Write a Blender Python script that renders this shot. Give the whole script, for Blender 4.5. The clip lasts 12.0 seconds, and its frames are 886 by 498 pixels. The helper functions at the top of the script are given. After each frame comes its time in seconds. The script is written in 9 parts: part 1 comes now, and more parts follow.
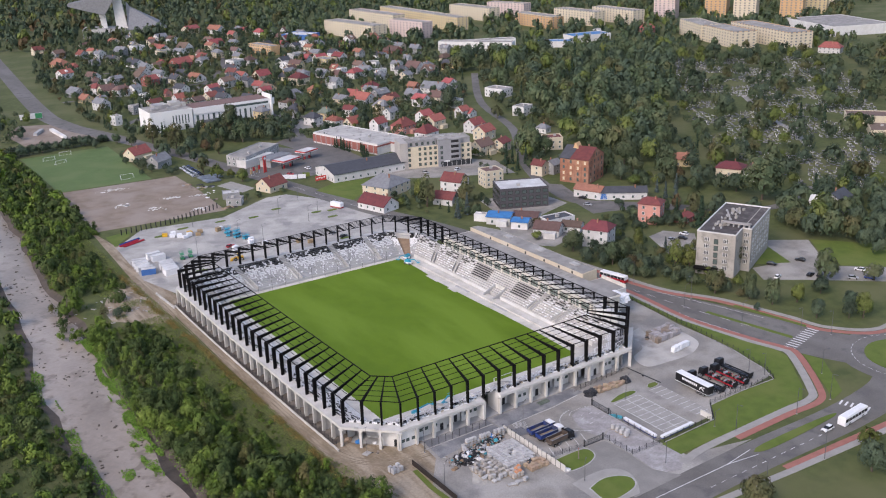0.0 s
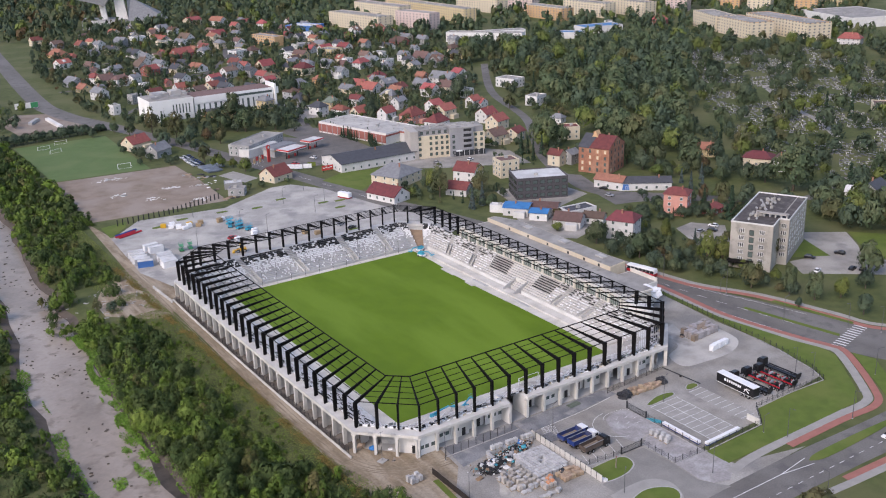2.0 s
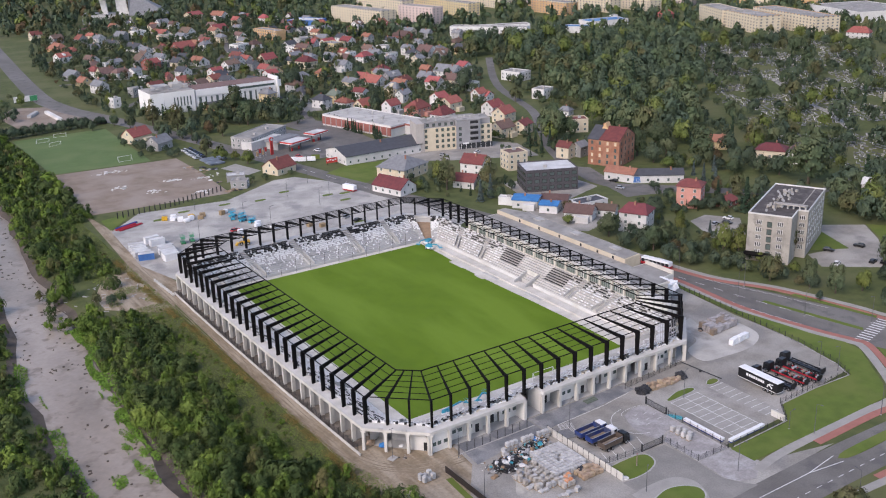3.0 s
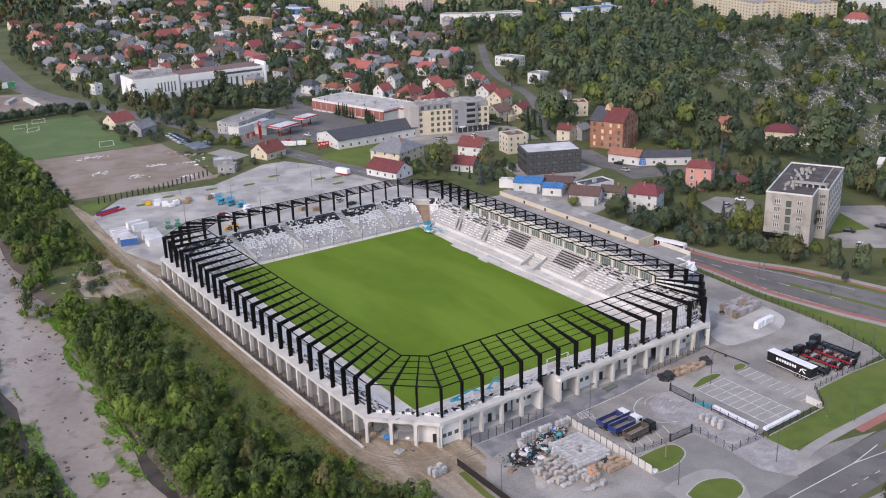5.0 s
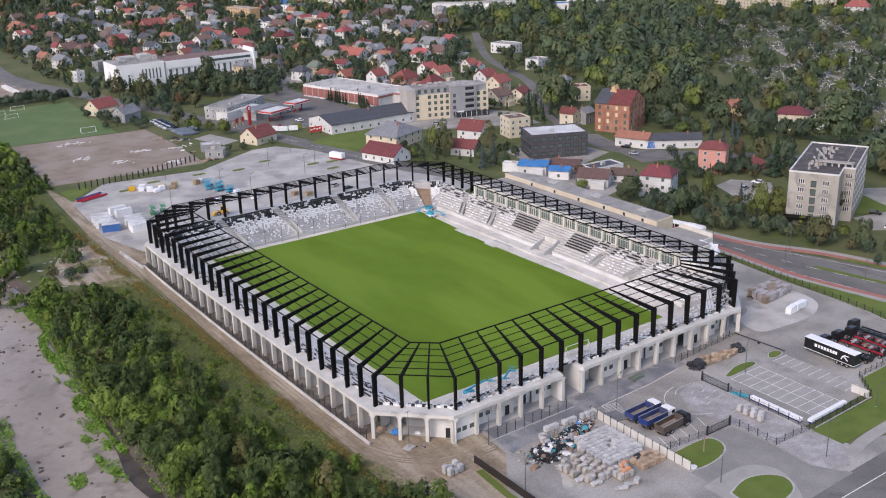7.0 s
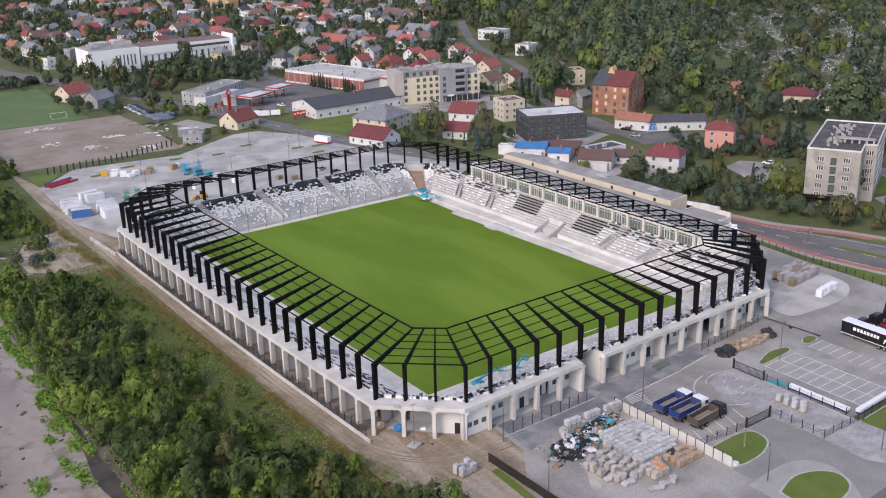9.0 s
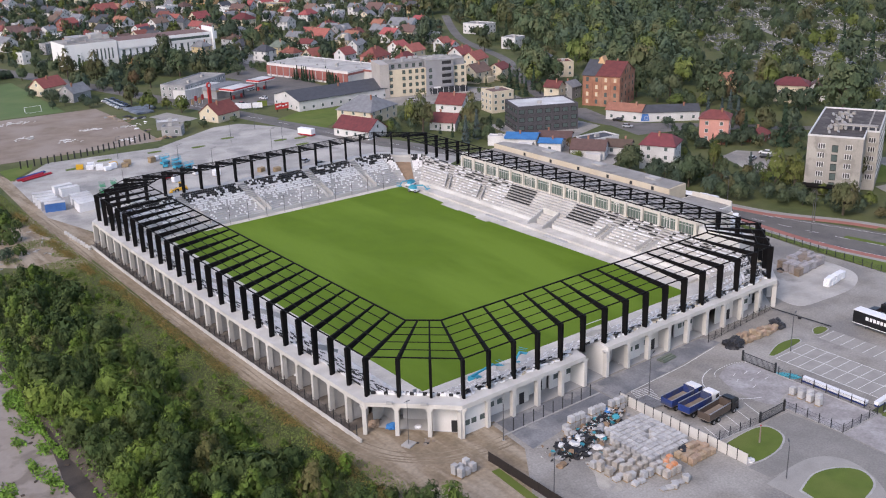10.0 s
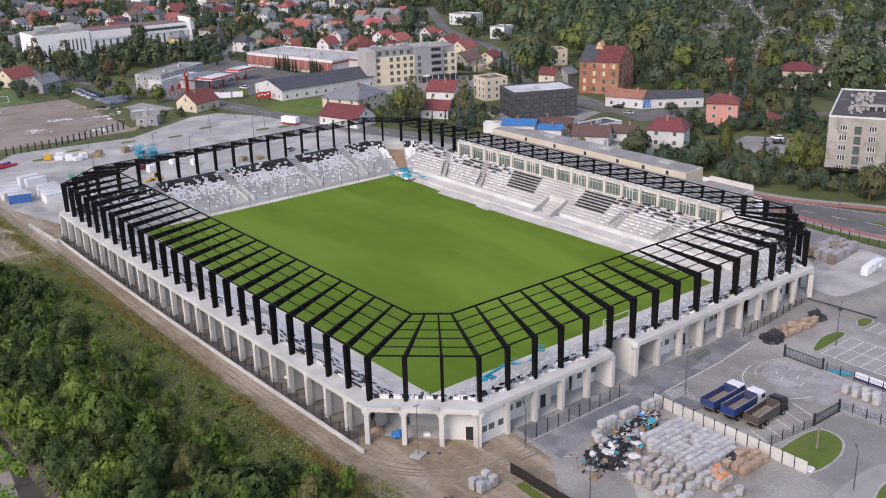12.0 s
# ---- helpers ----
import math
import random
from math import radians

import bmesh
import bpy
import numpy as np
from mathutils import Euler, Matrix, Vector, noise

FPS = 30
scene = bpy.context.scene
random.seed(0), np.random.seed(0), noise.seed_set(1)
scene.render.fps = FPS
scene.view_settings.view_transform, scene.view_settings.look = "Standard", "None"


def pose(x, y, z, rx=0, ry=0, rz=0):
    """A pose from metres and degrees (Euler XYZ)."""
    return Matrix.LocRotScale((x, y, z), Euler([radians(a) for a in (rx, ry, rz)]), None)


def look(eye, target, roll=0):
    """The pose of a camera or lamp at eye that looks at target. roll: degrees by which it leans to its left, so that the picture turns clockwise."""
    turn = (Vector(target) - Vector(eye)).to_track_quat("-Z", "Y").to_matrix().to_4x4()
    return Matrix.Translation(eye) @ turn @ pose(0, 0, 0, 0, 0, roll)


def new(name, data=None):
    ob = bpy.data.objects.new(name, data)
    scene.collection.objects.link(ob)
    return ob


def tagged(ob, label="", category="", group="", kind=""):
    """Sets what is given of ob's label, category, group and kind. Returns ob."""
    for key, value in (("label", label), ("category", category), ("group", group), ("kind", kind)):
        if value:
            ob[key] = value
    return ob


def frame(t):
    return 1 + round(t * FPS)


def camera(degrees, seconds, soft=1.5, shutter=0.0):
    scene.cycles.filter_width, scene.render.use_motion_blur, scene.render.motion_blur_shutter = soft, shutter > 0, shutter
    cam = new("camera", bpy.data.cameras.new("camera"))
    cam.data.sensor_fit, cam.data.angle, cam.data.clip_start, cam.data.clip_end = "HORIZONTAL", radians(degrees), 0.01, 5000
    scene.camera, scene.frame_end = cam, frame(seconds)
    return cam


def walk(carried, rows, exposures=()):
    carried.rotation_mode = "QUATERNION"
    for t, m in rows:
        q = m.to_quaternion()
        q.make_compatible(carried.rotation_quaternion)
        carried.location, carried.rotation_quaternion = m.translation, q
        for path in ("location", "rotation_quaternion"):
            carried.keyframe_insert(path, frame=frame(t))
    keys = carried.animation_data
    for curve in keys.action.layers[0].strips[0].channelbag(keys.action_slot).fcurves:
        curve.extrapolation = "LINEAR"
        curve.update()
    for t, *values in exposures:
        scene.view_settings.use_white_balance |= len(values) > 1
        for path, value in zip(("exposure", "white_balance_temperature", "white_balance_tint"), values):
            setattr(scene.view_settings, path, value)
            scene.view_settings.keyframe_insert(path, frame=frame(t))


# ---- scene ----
cam = camera(47.77, 12.0, soft=1.1)
PATH = [
    (0.0, (-167.47, -291.61, 147.66), (-64.48, -133.37, 81.68), -1.87),
    (0.5, (-165.34, -285.69, 144.50), (-62.24, -127.39, 78.83), -1.80),
    (1.0, (-163.26, -279.56, 141.72), (-60.16, -121.32, 75.93), -1.73),
    (1.5, (-161.23, -273.94, 138.92), (-58.30, -115.64, 73.00), -1.70),
    (2.0, (-159.46, -268.91, 136.39), (-56.80, -110.51, 70.28), -1.76),
    (2.5, (-158.30, -264.12, 133.51), (-55.71, -105.71, 67.33), -1.73),
    (3.0, (-157.34, -259.72, 130.76), (-54.81, -101.32, 64.44), -1.74),
    (5.0, (-152.63, -241.86, 118.82), (-47.76, -85.16, 52.12), -1.72),
    (5.5, (-151.42, -237.34, 115.85), (-44.49, -82.07, 49.10), -1.67),
    (6.0, (-150.04, -232.76, 112.87), (-43.10, -77.48, 46.15), -1.70),
    (6.5, (-148.54, -228.09, 109.97), (-41.61, -72.82, 43.22), -1.68),
    (7.0, (-146.93, -223.35, 107.03), (-39.99, -68.09, 40.23), -1.69),
    (9.0, (-140.38, -204.35, 94.97), (-30.10, -51.45, 28.19), -1.63),
    (9.5, (-138.50, -199.61, 91.84), (-28.27, -46.63, 25.18), -1.62),
    (10.0, (-136.39, -195.11, 88.82), (-23.31, -44.21, 22.16), -1.64),
    (10.5, (-134.61, -189.89, 85.56), (-17.72, -41.89, 18.97), -1.62),
    (11.0, (-132.60, -185.21, 82.57), (-15.88, -37.08, 15.99), -1.66),
    (11.5, (-130.68, -180.68, 79.87), (-14.16, -32.39, 13.30), -1.66),
    (12.0, (-128.99, -176.85, 79.10), (-12.63, -28.32, 12.78), -1.66),
]
walk(cam, [(t, look(eye, target, roll)) for t, eye, target, roll in PATH])

# ---- light ----
world = bpy.data.worlds.new("sky")
scene.world = world
world.use_nodes = True
wn = world.node_tree
sky = wn.nodes.new("ShaderNodeTexSky")
sky.sky_type = "NISHITA"
sky.sun_disc = False
sky.sun_elevation, sky.sun_rotation = radians(40), radians(250)
sky.air_density, sky.dust_density, sky.ozone_density = 1.0, 1.2, 1.5
wn.nodes["Background"].inputs["Strength"].default_value = 0.14
wn.links.new(sky.outputs[0], wn.nodes["Background"].inputs[0])
sun_data = bpy.data.lights.new("sun", "SUN")
sun_data.energy, sun_data.angle, sun_data.color = 1.15, radians(30), (1.0, 0.96, 0.91)
sun = new("sun", sun_data)
sun.matrix_world = look((0, 0, 100), (0.74 * 60, 0.27 * 60, 100 - 39.7))
scene.view_settings.exposure = 0.88
scene.view_settings.use_white_balance = True
scene.view_settings.white_balance_temperature = 6980
scene.view_settings.white_balance_tint = 20

# ---- helpers for meshes and materials ----
MATS = {}


def mat(name, c1, c2=None, scale=1.0, rough=0.85, metal=0.0, fine=12.0, bump=0.15, c3=None, patch=0.05, island=0.0, spec=0.3, grain_lo=0.89, grain_hi=1.07, streak=1.0, stain=None, stain_scale=0.35):
    """A surface with grain (fine), blotches (scale) and wide patches (patch), in cycles per metre."""
    m = bpy.data.materials.new(name)
    m.use_nodes = True
    t = m.node_tree
    b = t.nodes["Principled BSDF"]
    b.inputs["Roughness"].default_value, b.inputs["Metallic"].default_value = rough, metal
    b.inputs["Specular IOR Level"].default_value = spec
    c2 = c2 or tuple(v * 0.8 for v in c1)
    geo = t.nodes.new("ShaderNodeNewGeometry")

    def tex(s, detail=4.0, stretch=1.0):
        n = t.nodes.new("ShaderNodeTexNoise")
        n.inputs["Scale"].default_value, n.inputs["Detail"].default_value = s, detail
        if stretch == 1.0:
            t.links.new(geo.outputs["Position"], n.inputs["Vector"])
        else:
            v = t.nodes.new("ShaderNodeVectorMath")
            v.operation = "MULTIPLY"
            v.inputs[1].default_value = (1, stretch, 1)
            t.links.new(geo.outputs["Position"], v.inputs[0])
            t.links.new(v.outputs[0], n.inputs["Vector"])
        return n.outputs[0]

    def ramp(src, lo, hi):
        r = t.nodes.new("ShaderNodeMapRange")
        r.inputs[1].default_value, r.inputs[2].default_value = lo, hi
        t.links.new(src, r.inputs[0])
        return r.outputs[0]

    def mix(fac, a, bb, kind="MIX"):
        x = t.nodes.new("ShaderNodeMix")
        x.data_type, x.blend_type = "RGBA", kind
        for sock, v in ((x.inputs[0], fac), (x.inputs[6], a), (x.inputs[7], bb)):
            if isinstance(v, (int, float)):
                sock.default_value = v
            elif isinstance(v, tuple):
                sock.default_value = (*v, 1)
            else:
                t.links.new(v, sock)
        return x.outputs[2]

    col = mix(ramp(tex(scale), 0.35, 0.65), tuple(c1), tuple(c2))
    if c3:
        col = mix(ramp(tex(patch, 5.0, streak), 0.45, 0.62), col, tuple(c3))
    if stain:
        col = mix(ramp(tex(stain_scale, 6.0), 0.54, 0.66), col, tuple(stain))
    grain = ramp(tex(fine, 3.0), 0.25, 0.75)
    g = t.nodes.new("ShaderNodeMapRange")
    g.inputs[3].default_value, g.inputs[4].default_value = grain_lo, grain_hi
    t.links.new(grain, g.inputs[0])
    col = mix(1.0, col, g.outputs[0], "MULTIPLY")
    if island:
        rnd = t.nodes.new("ShaderNodeMapRange")
        rnd.inputs[3].default_value, rnd.inputs[4].default_value = 1 - island, 1 + island
        t.links.new(geo.outputs["Random Per Island"], rnd.inputs[0])
        col = mix(1.0, col, rnd.outputs[0], "MULTIPLY")
    t.links.new(col, b.inputs["Base Color"])
    if bump:
        bp = t.nodes.new("ShaderNodeBump")
        bp.inputs["Strength"].default_value, bp.inputs["Distance"].default_value = bump, 0.05
        t.links.new(grain, bp.inputs["Height"])
        t.links.new(bp.outputs[0], b.inputs["Normal"])
    MATS[name] = m
    return m


def tint_random(m, amount=0.25, hue=0.03):
    """Varies a material from object to object."""
    t = m.node_tree
    b = t.nodes["Principled BSDF"]
    src = b.inputs["Base Color"].links[0].from_socket
    info = t.nodes.new("ShaderNodeObjectInfo")
    hsv = t.nodes.new("ShaderNodeHueSaturation")
    for out, lo, hi in (("Value", 1 - amount, 1 + amount), ("Hue", 0.5 - hue, 0.5 + hue)):
        r = t.nodes.new("ShaderNodeMapRange")
        r.inputs[3].default_value, r.inputs[4].default_value = lo, hi
        if out == "Hue":
            w = t.nodes.new("ShaderNodeMath")
            w.operation = "FRACT"
            k = t.nodes.new("ShaderNodeMath")
            k.operation = "MULTIPLY"
            k.inputs[1].default_value = 7.3
            t.links.new(info.outputs["Random"], k.inputs[0])
            t.links.new(k.outputs[0], w.inputs[0])
            t.links.new(w.outputs[0], r.inputs[0])
        else:
            t.links.new(info.outputs["Random"], r.inputs[0])
        t.links.new(r.outputs[0], hsv.inputs[out])
    t.links.new(src, hsv.inputs["Color"])
    t.links.new(hsv.outputs[0], b.inputs["Base Color"])
    return m


class Shape:
    """Collects vertices and faces of one mesh."""

    def __init__(self):
        self.v, self.f, self.m, self.weld = [], [], [], False

    def poly(self, pts, k=0):
        n = len(self.v)
        self.v += [tuple(p) for p in pts]
        self.f.append(tuple(range(n, n + len(pts))))
        self.m.append(k)
        return self

    def hull(self, low, high, k=0, caps=True):
        """A prism or frustum between two rings of as many points."""
        n, c = len(self.v), len(low)
        self.v += [tuple(p) for p in low] + [tuple(p) for p in high]
        fs = [(n + i, n + (i + 1) % c, n + c + (i + 1) % c, n + c + i) for i in range(c)]
        if caps:
            fs += [tuple(range(n + c - 1, n - 1, -1)), tuple(range(n + c, n + 2 * c))]
        self.f += fs
        self.m += [k] * len(fs)
        return self

    def prism(self, outline, z0, z1, k=0):
        return self.hull([(x, y, z0) for x, y in outline], [(x, y, z1) for x, y in outline], k)

    def box(self, c, s, rz=0.0, k=0):
        a, b = math.cos(radians(rz)), math.sin(radians(rz))
        o = [(c[0] + a * x * s[0] / 2 - b * y * s[1] / 2, c[1] + b * x * s[0] / 2 + a * y * s[1] / 2) for x, y in ((-1, -1), (1, -1), (1, 1), (-1, 1))]
        return self.prism(o, c[2] - s[2] / 2, c[2] + s[2] / 2, k)

    def bar(self, p, q, w, h=None, k=0):
        """A square bar from p to q."""
        p, q = Vector(p), Vector(q)
        d = (q - p).normalized()
        side = d.cross(Vector((0, 0, 1)))
        side = side.normalized() if side.length > 1e-3 else Vector((1, 0, 0))
        up = side.cross(d) * ((h or w) / 2)
        side = side * (w / 2)
        ring = [-side - up, side - up, side + up, -side + up]
        return self.hull([p + r for r in ring], [q + r for r in ring], k)

    def tube(self, p, q, r0, r1=None, n=8, k=0):
        p, q = Vector(p), Vector(q)
        d = (q - p).normalized()
        u = d.orthogonal().normalized()
        w = d.cross(u)
        r1 = r0 if r1 is None else r1
        cs = [(math.cos(i * math.tau / n), math.sin(i * math.tau / n)) for i in range(n)]
        return self.hull([p + (u * a + w * b) * r0 for a, b in cs], [q + (u * a + w * b) * r1 for a, b in cs], k)

    def mesh(self, name, *mats):
        me = bpy.data.meshes.new(name)
        if self.weld:
            seen = {}
            at = [seen.setdefault(tuple(round(c, 3) for c in v), len(seen)) for v in self.v]
            self.v, self.f, self.weld = list(seen), [tuple(at[i] for i in f) for f in self.f], False
        me.from_pydata(self.v, [], self.f)
        for m in mats:
            me.materials.append(m)
        if len(mats) > 1:
            me.polygons.foreach_set("material_index", self.m)
        me.validate()
        me.update()
        return me


def thing(name, label, category, group="", kind="", at=None, data=None):
    ob = new(name, data)
    if at is not None:
        ob.matrix_basis = at
    return tagged(ob, label, category, group, kind)


def part(name, shape, material, parent, label=""):
    """One mesh under a thing or under a part. shape: a Shape or a finished mesh."""
    mats = material if isinstance(material, (tuple, list)) else (material,)
    ob = new(name, shape.mesh(name, *mats) if isinstance(shape, Shape) else shape)
    ob.parent = parent
    if label:
        tagged(ob, label)
    return ob


def setting(name, shape, material, label, category):
    mats = material if isinstance(material, (tuple, list)) else (material,)
    return tagged(new(name, shape.mesh(name, *mats)), label, category, "", "structure")


def lerp(a, b, u):
    return tuple(x + (y - x) * u for x, y in zip(a, b))


# ---- materials ----
GRASS = mat("grass", (0.092, 0.108, 0.036), (0.062, 0.08, 0.026), 0.25, 0.95, fine=5, c3=(0.115, 0.12, 0.05), patch=0.03)
LAWN = mat("mown lawn", (0.105, 0.15, 0.026), (0.085, 0.125, 0.022), 0.3, 0.95, fine=8, c3=(0.125, 0.155, 0.035), patch=0.08)
TURF = mat("pitch turf", (0.102, 0.178, 0.006), (0.088, 0.156, 0.005), 0.12, 0.9, fine=6, c3=(0.128, 0.212, 0.015), patch=0.06, bump=0.1, streak=0.25)
RUT = mat("damp wheel ruts", (0.185, 0.145, 0.10), (0.23, 0.185, 0.13), 0.5, 0.95, fine=2, bump=0.5, c3=(0.30, 0.245, 0.175), patch=0.2)
STUDY = mat("training turf", (0.10, 0.155, 0.052), (0.085, 0.135, 0.045), 0.2, 0.9, fine=6, c3=(0.12, 0.165, 0.06), patch=0.05)
EARTH = mat("trodden earth", (0.285, 0.225, 0.155), (0.20, 0.155, 0.105), 0.3, 0.95, fine=1.4, c3=(0.36, 0.30, 0.225), patch=0.4, bump=0.5, grain_lo=0.78, grain_hi=1.15, streak=0.12)
DAMP = mat("damp bluish paving", (0.165, 0.172, 0.185), (0.14, 0.145, 0.155), 0.4, 0.7, fine=2.5, c3=(0.235, 0.238, 0.242), patch=0.15, grain_lo=0.8, grain_hi=1.14, stain=(0.29, 0.285, 0.275), stain_scale=0.22)
MUD = mat("dark trodden mud", (0.135, 0.115, 0.098), (0.10, 0.086, 0.074), 0.5, 0.95, fine=3, bump=0.5, c3=(0.21, 0.185, 0.16), patch=0.3)
LOT = mat("graded soil", (0.265, 0.21, 0.165), (0.205, 0.16, 0.122), 0.15, 0.95, fine=3, c3=(0.29, 0.24, 0.20), patch=0.05)
ASPHALT = mat("asphalt", (0.150, 0.140, 0.128), (0.126, 0.118, 0.108), 0.2, 0.85, fine=3, c3=(0.178, 0.168, 0.157), patch=0.05, grain_lo=0.78, grain_hi=1.16, streak=0.3, stain=(0.115, 0.11, 0.105), stain_scale=0.16)
PAVER = mat("grey block paving", (0.288, 0.27, 0.240), (0.232, 0.218, 0.195), 0.3, 0.88, fine=2.6, c3=(0.36, 0.342, 0.312), patch=0.06, grain_lo=0.78, grain_hi=1.15, stain=(0.215, 0.206, 0.194), stain_scale=0.07)
PALEPAVE = mat("pale block paving", (0.37, 0.355, 0.33), (0.31, 0.297, 0.275), 0.25, 0.88, fine=2.6, c3=(0.46, 0.44, 0.40), patch=0.06, grain_lo=0.8, grain_hi=1.14, stain=(0.27, 0.262, 0.25), stain_scale=0.1)
DUSTY = mat("dusty pale apron", (0.57, 0.54, 0.485), (0.47, 0.445, 0.40), 0.3, 0.9, fine=3, c3=(0.62, 0.59, 0.54), patch=0.12, grain_lo=0.86, grain_hi=1.08)
VIOLET = mat("violet-grey block paving", (0.325, 0.306, 0.296), (0.268, 0.252, 0.243), 0.5, 0.88, fine=1.8, c3=(0.385, 0.368, 0.365), patch=0.2, grain_lo=0.8, grain_hi=1.14)
DUSTG = mat("dusty grey paving", (0.42, 0.405, 0.375), (0.34, 0.327, 0.303), 0.25, 0.9, fine=2, c3=(0.47, 0.452, 0.42), patch=0.1, stain=(0.29, 0.28, 0.262), stain_scale=0.12)
DRIVEC = mat("light grey asphalt", (0.232, 0.222, 0.204), (0.205, 0.196, 0.18), 0.3, 0.88, fine=3, c3=(0.262, 0.25, 0.23), patch=0.08, grain_lo=0.82, grain_hi=1.12)
SLAB = mat("light pavement", (0.335, 0.32, 0.295), (0.285, 0.272, 0.25), 0.3, 0.88, fine=6)
REDPATH = mat("red cycle path", (0.36, 0.15, 0.12), (0.31, 0.13, 0.105), 0.4, 0.88, fine=6)
KERB = mat("kerb concrete", (0.42, 0.41, 0.39), None, 0.6, 0.85)
PAINT = mat("road paint", (0.72, 0.72, 0.70), (0.6, 0.6, 0.58), 1.5, 0.7, fine=20)
CONC = mat("pale concrete", (0.60, 0.58, 0.54), (0.52, 0.50, 0.46), 0.35, 0.85, fine=5, c3=(0.47, 0.455, 0.42), patch=0.15, grain_lo=0.93, grain_hi=1.05)
CONC2 = mat("grey concrete", (0.40, 0.40, 0.395), (0.34, 0.34, 0.335), 0.4, 0.88, fine=5, c3=(0.46, 0.455, 0.44), patch=0.1)
# Mud this dark carries the shadow under the bank in its colour.
SHADEDMUD = mat("bank mud with shade painted in", (0.055, 0.043, 0.034), (0.035, 0.028, 0.023), 0.4, 0.6, fine=4, c3=(0.08, 0.065, 0.05), patch=0.15, bump=0.4)
STEPC = mat("light terrace concrete", (0.50, 0.48, 0.455), (0.44, 0.425, 0.40), 0.35, 0.85, fine=5, c3=(0.54, 0.52, 0.49), patch=0.15, grain_lo=0.93, grain_hi=1.05)
WHITEC = mat("white rendered wall", (0.72, 0.71, 0.68), (0.66, 0.645, 0.61), 0.3, 0.8, fine=5, c3=(0.6, 0.58, 0.54), patch=0.1, grain_lo=0.93, grain_hi=1.05)
STEEL = mat("black steel", (0.006, 0.006, 0.0065), (0.010, 0.009, 0.009), 0.5, 0.6, 0.0, fine=4, bump=0.02, spec=0.06)
WATER = mat("river water", (0.30, 0.245, 0.195), (0.225, 0.185, 0.145), 0.06, 0.3, fine=0.7, bump=0.6, spec=0.28, c3=(0.35, 0.295, 0.245), patch=0.04, streak=0.3, stain=(0.205, 0.165, 0.125), stain_scale=0.25)
BED = mat("river gravel", (0.12, 0.097, 0.078), (0.085, 0.07, 0.056), 0.3, 0.95, fine=3, bump=0.6)

# ---- ground, river, roads ----
BANK_R = [(-400, -96), (-60, -98), (-8, -98), (38, -96), (86, -93), (125, -94), (193, -89), (248, -86), (400, -84), (700, -95), (1200, -120), (5000, -300)]
BANK_L = [(-400, -118), (-60, -117), (-8, -118), (38, -118), (58, -114), (93, -110), (140, -108), (193, -106), (248, -104), (400, -102), (700, -112), (1200, -137), (5000, -317)]


def along(table, y):
    return float(np.interp(y, [r[0] for r in table], [r[1] for r in table]))


def ground():
    s = Shape()
    ys = [-900, -600, -300] + list(range(-150, 420, 10)) + [450, 500, 600, 800, 1200, 2000, 3300, 4800]
    rows = []
    for y in ys:
        w = noise.noise((y * 0.05, 0, 0)) * 2.2 + noise.noise((y * 0.17, 5, 0)) * 1.2
        v = noise.noise((y * 0.05, 9, 0)) * 2.2 + noise.noise((y * 0.17, 7, 0)) * 1.2
        left, right = along(BANK_L, y) + w, along(BANK_R, y) + v
        rows.append([(-3500, 0), (-400, 0), (left - 9, 0), (left - 3, -1.0), (left + 1.5, -2.5), ((left + right) / 2, -2.7), (right - 1.5, -2.5), (right + 3, -1.0), (right + 9, 0), (-60, 0), (150, 0), (600, 0), (4500, 0)])
    for y, row in zip(ys, rows):
        s.v += [(x, y, z) for x, z in row]
    n = len(rows[0])
    for j in range(len(ys) - 1):
        for i in range(n - 1):
            a = j * n + i
            s.f.append((a, a + 1, a + n + 1, a + n))
            s.m.append(1 if 3 <= i <= 6 else 0)
    g = setting("ground", s, (GRASS, BED), "flat grassy ground with a shallow river channel", "ground")
    for p in g.data.polygons:
        p.use_smooth = True
    w = Shape()
    for y0, y1 in zip(ys[:-1], ys[1:]):
        w.poly([(along(BANK_L, y0) - 4, y0, -2.0), (along(BANK_R, y0) + 4, y0, -2.0), (along(BANK_R, y1) + 4, y1, -2.0), (along(BANK_L, y1) - 4, y1, -2.0)])
    setting("water", w, WATER, "shallow brown river with a slow rippled surface", "river")


def sheet(name, outline, z, material, label, category, z0=-0.4):
    return setting(name, Shape().prism(outline, z0, z), material, label, category)


def ribbon_outline(pts, width):
    """The outline of a band along a line of points, with its own width."""
    left, right = [], []
    for i, p in enumerate(pts):
        a, b = Vector(pts[max(i - 1, 0)]), Vector(pts[min(i + 1, len(pts) - 1)])
        d = (b - a).normalized()
        w = width[i] if isinstance(width, (list, tuple)) else width
        nrm = Vector((-d.y, d.x)) * w / 2
        left.append((p[0] + nrm.x, p[1] + nrm.y))
        right.append((p[0] - nrm.x, p[1] - nrm.y))
    return left, right


def smooth_line(pts, n=6):
    """A Catmull-Rom line through points."""
    out = []
    for i in range(len(pts) - 1):
        p0, p1, p2, p3 = (Vector(pts[max(min(k, len(pts) - 1), 0)]) for k in (i - 1, i, i + 1, i + 2))
        for j in range(n):
            u = j / n
            out.append(tuple(0.5 * ((2 * p1) + (p2 - p0) * u + (2 * p0 - 5 * p1 + 4 * p2 - p3) * u * u + (3 * p1 - p0 - 3 * p2 + p3) * u ** 3)))
    return out + [tuple(pts[-1])]


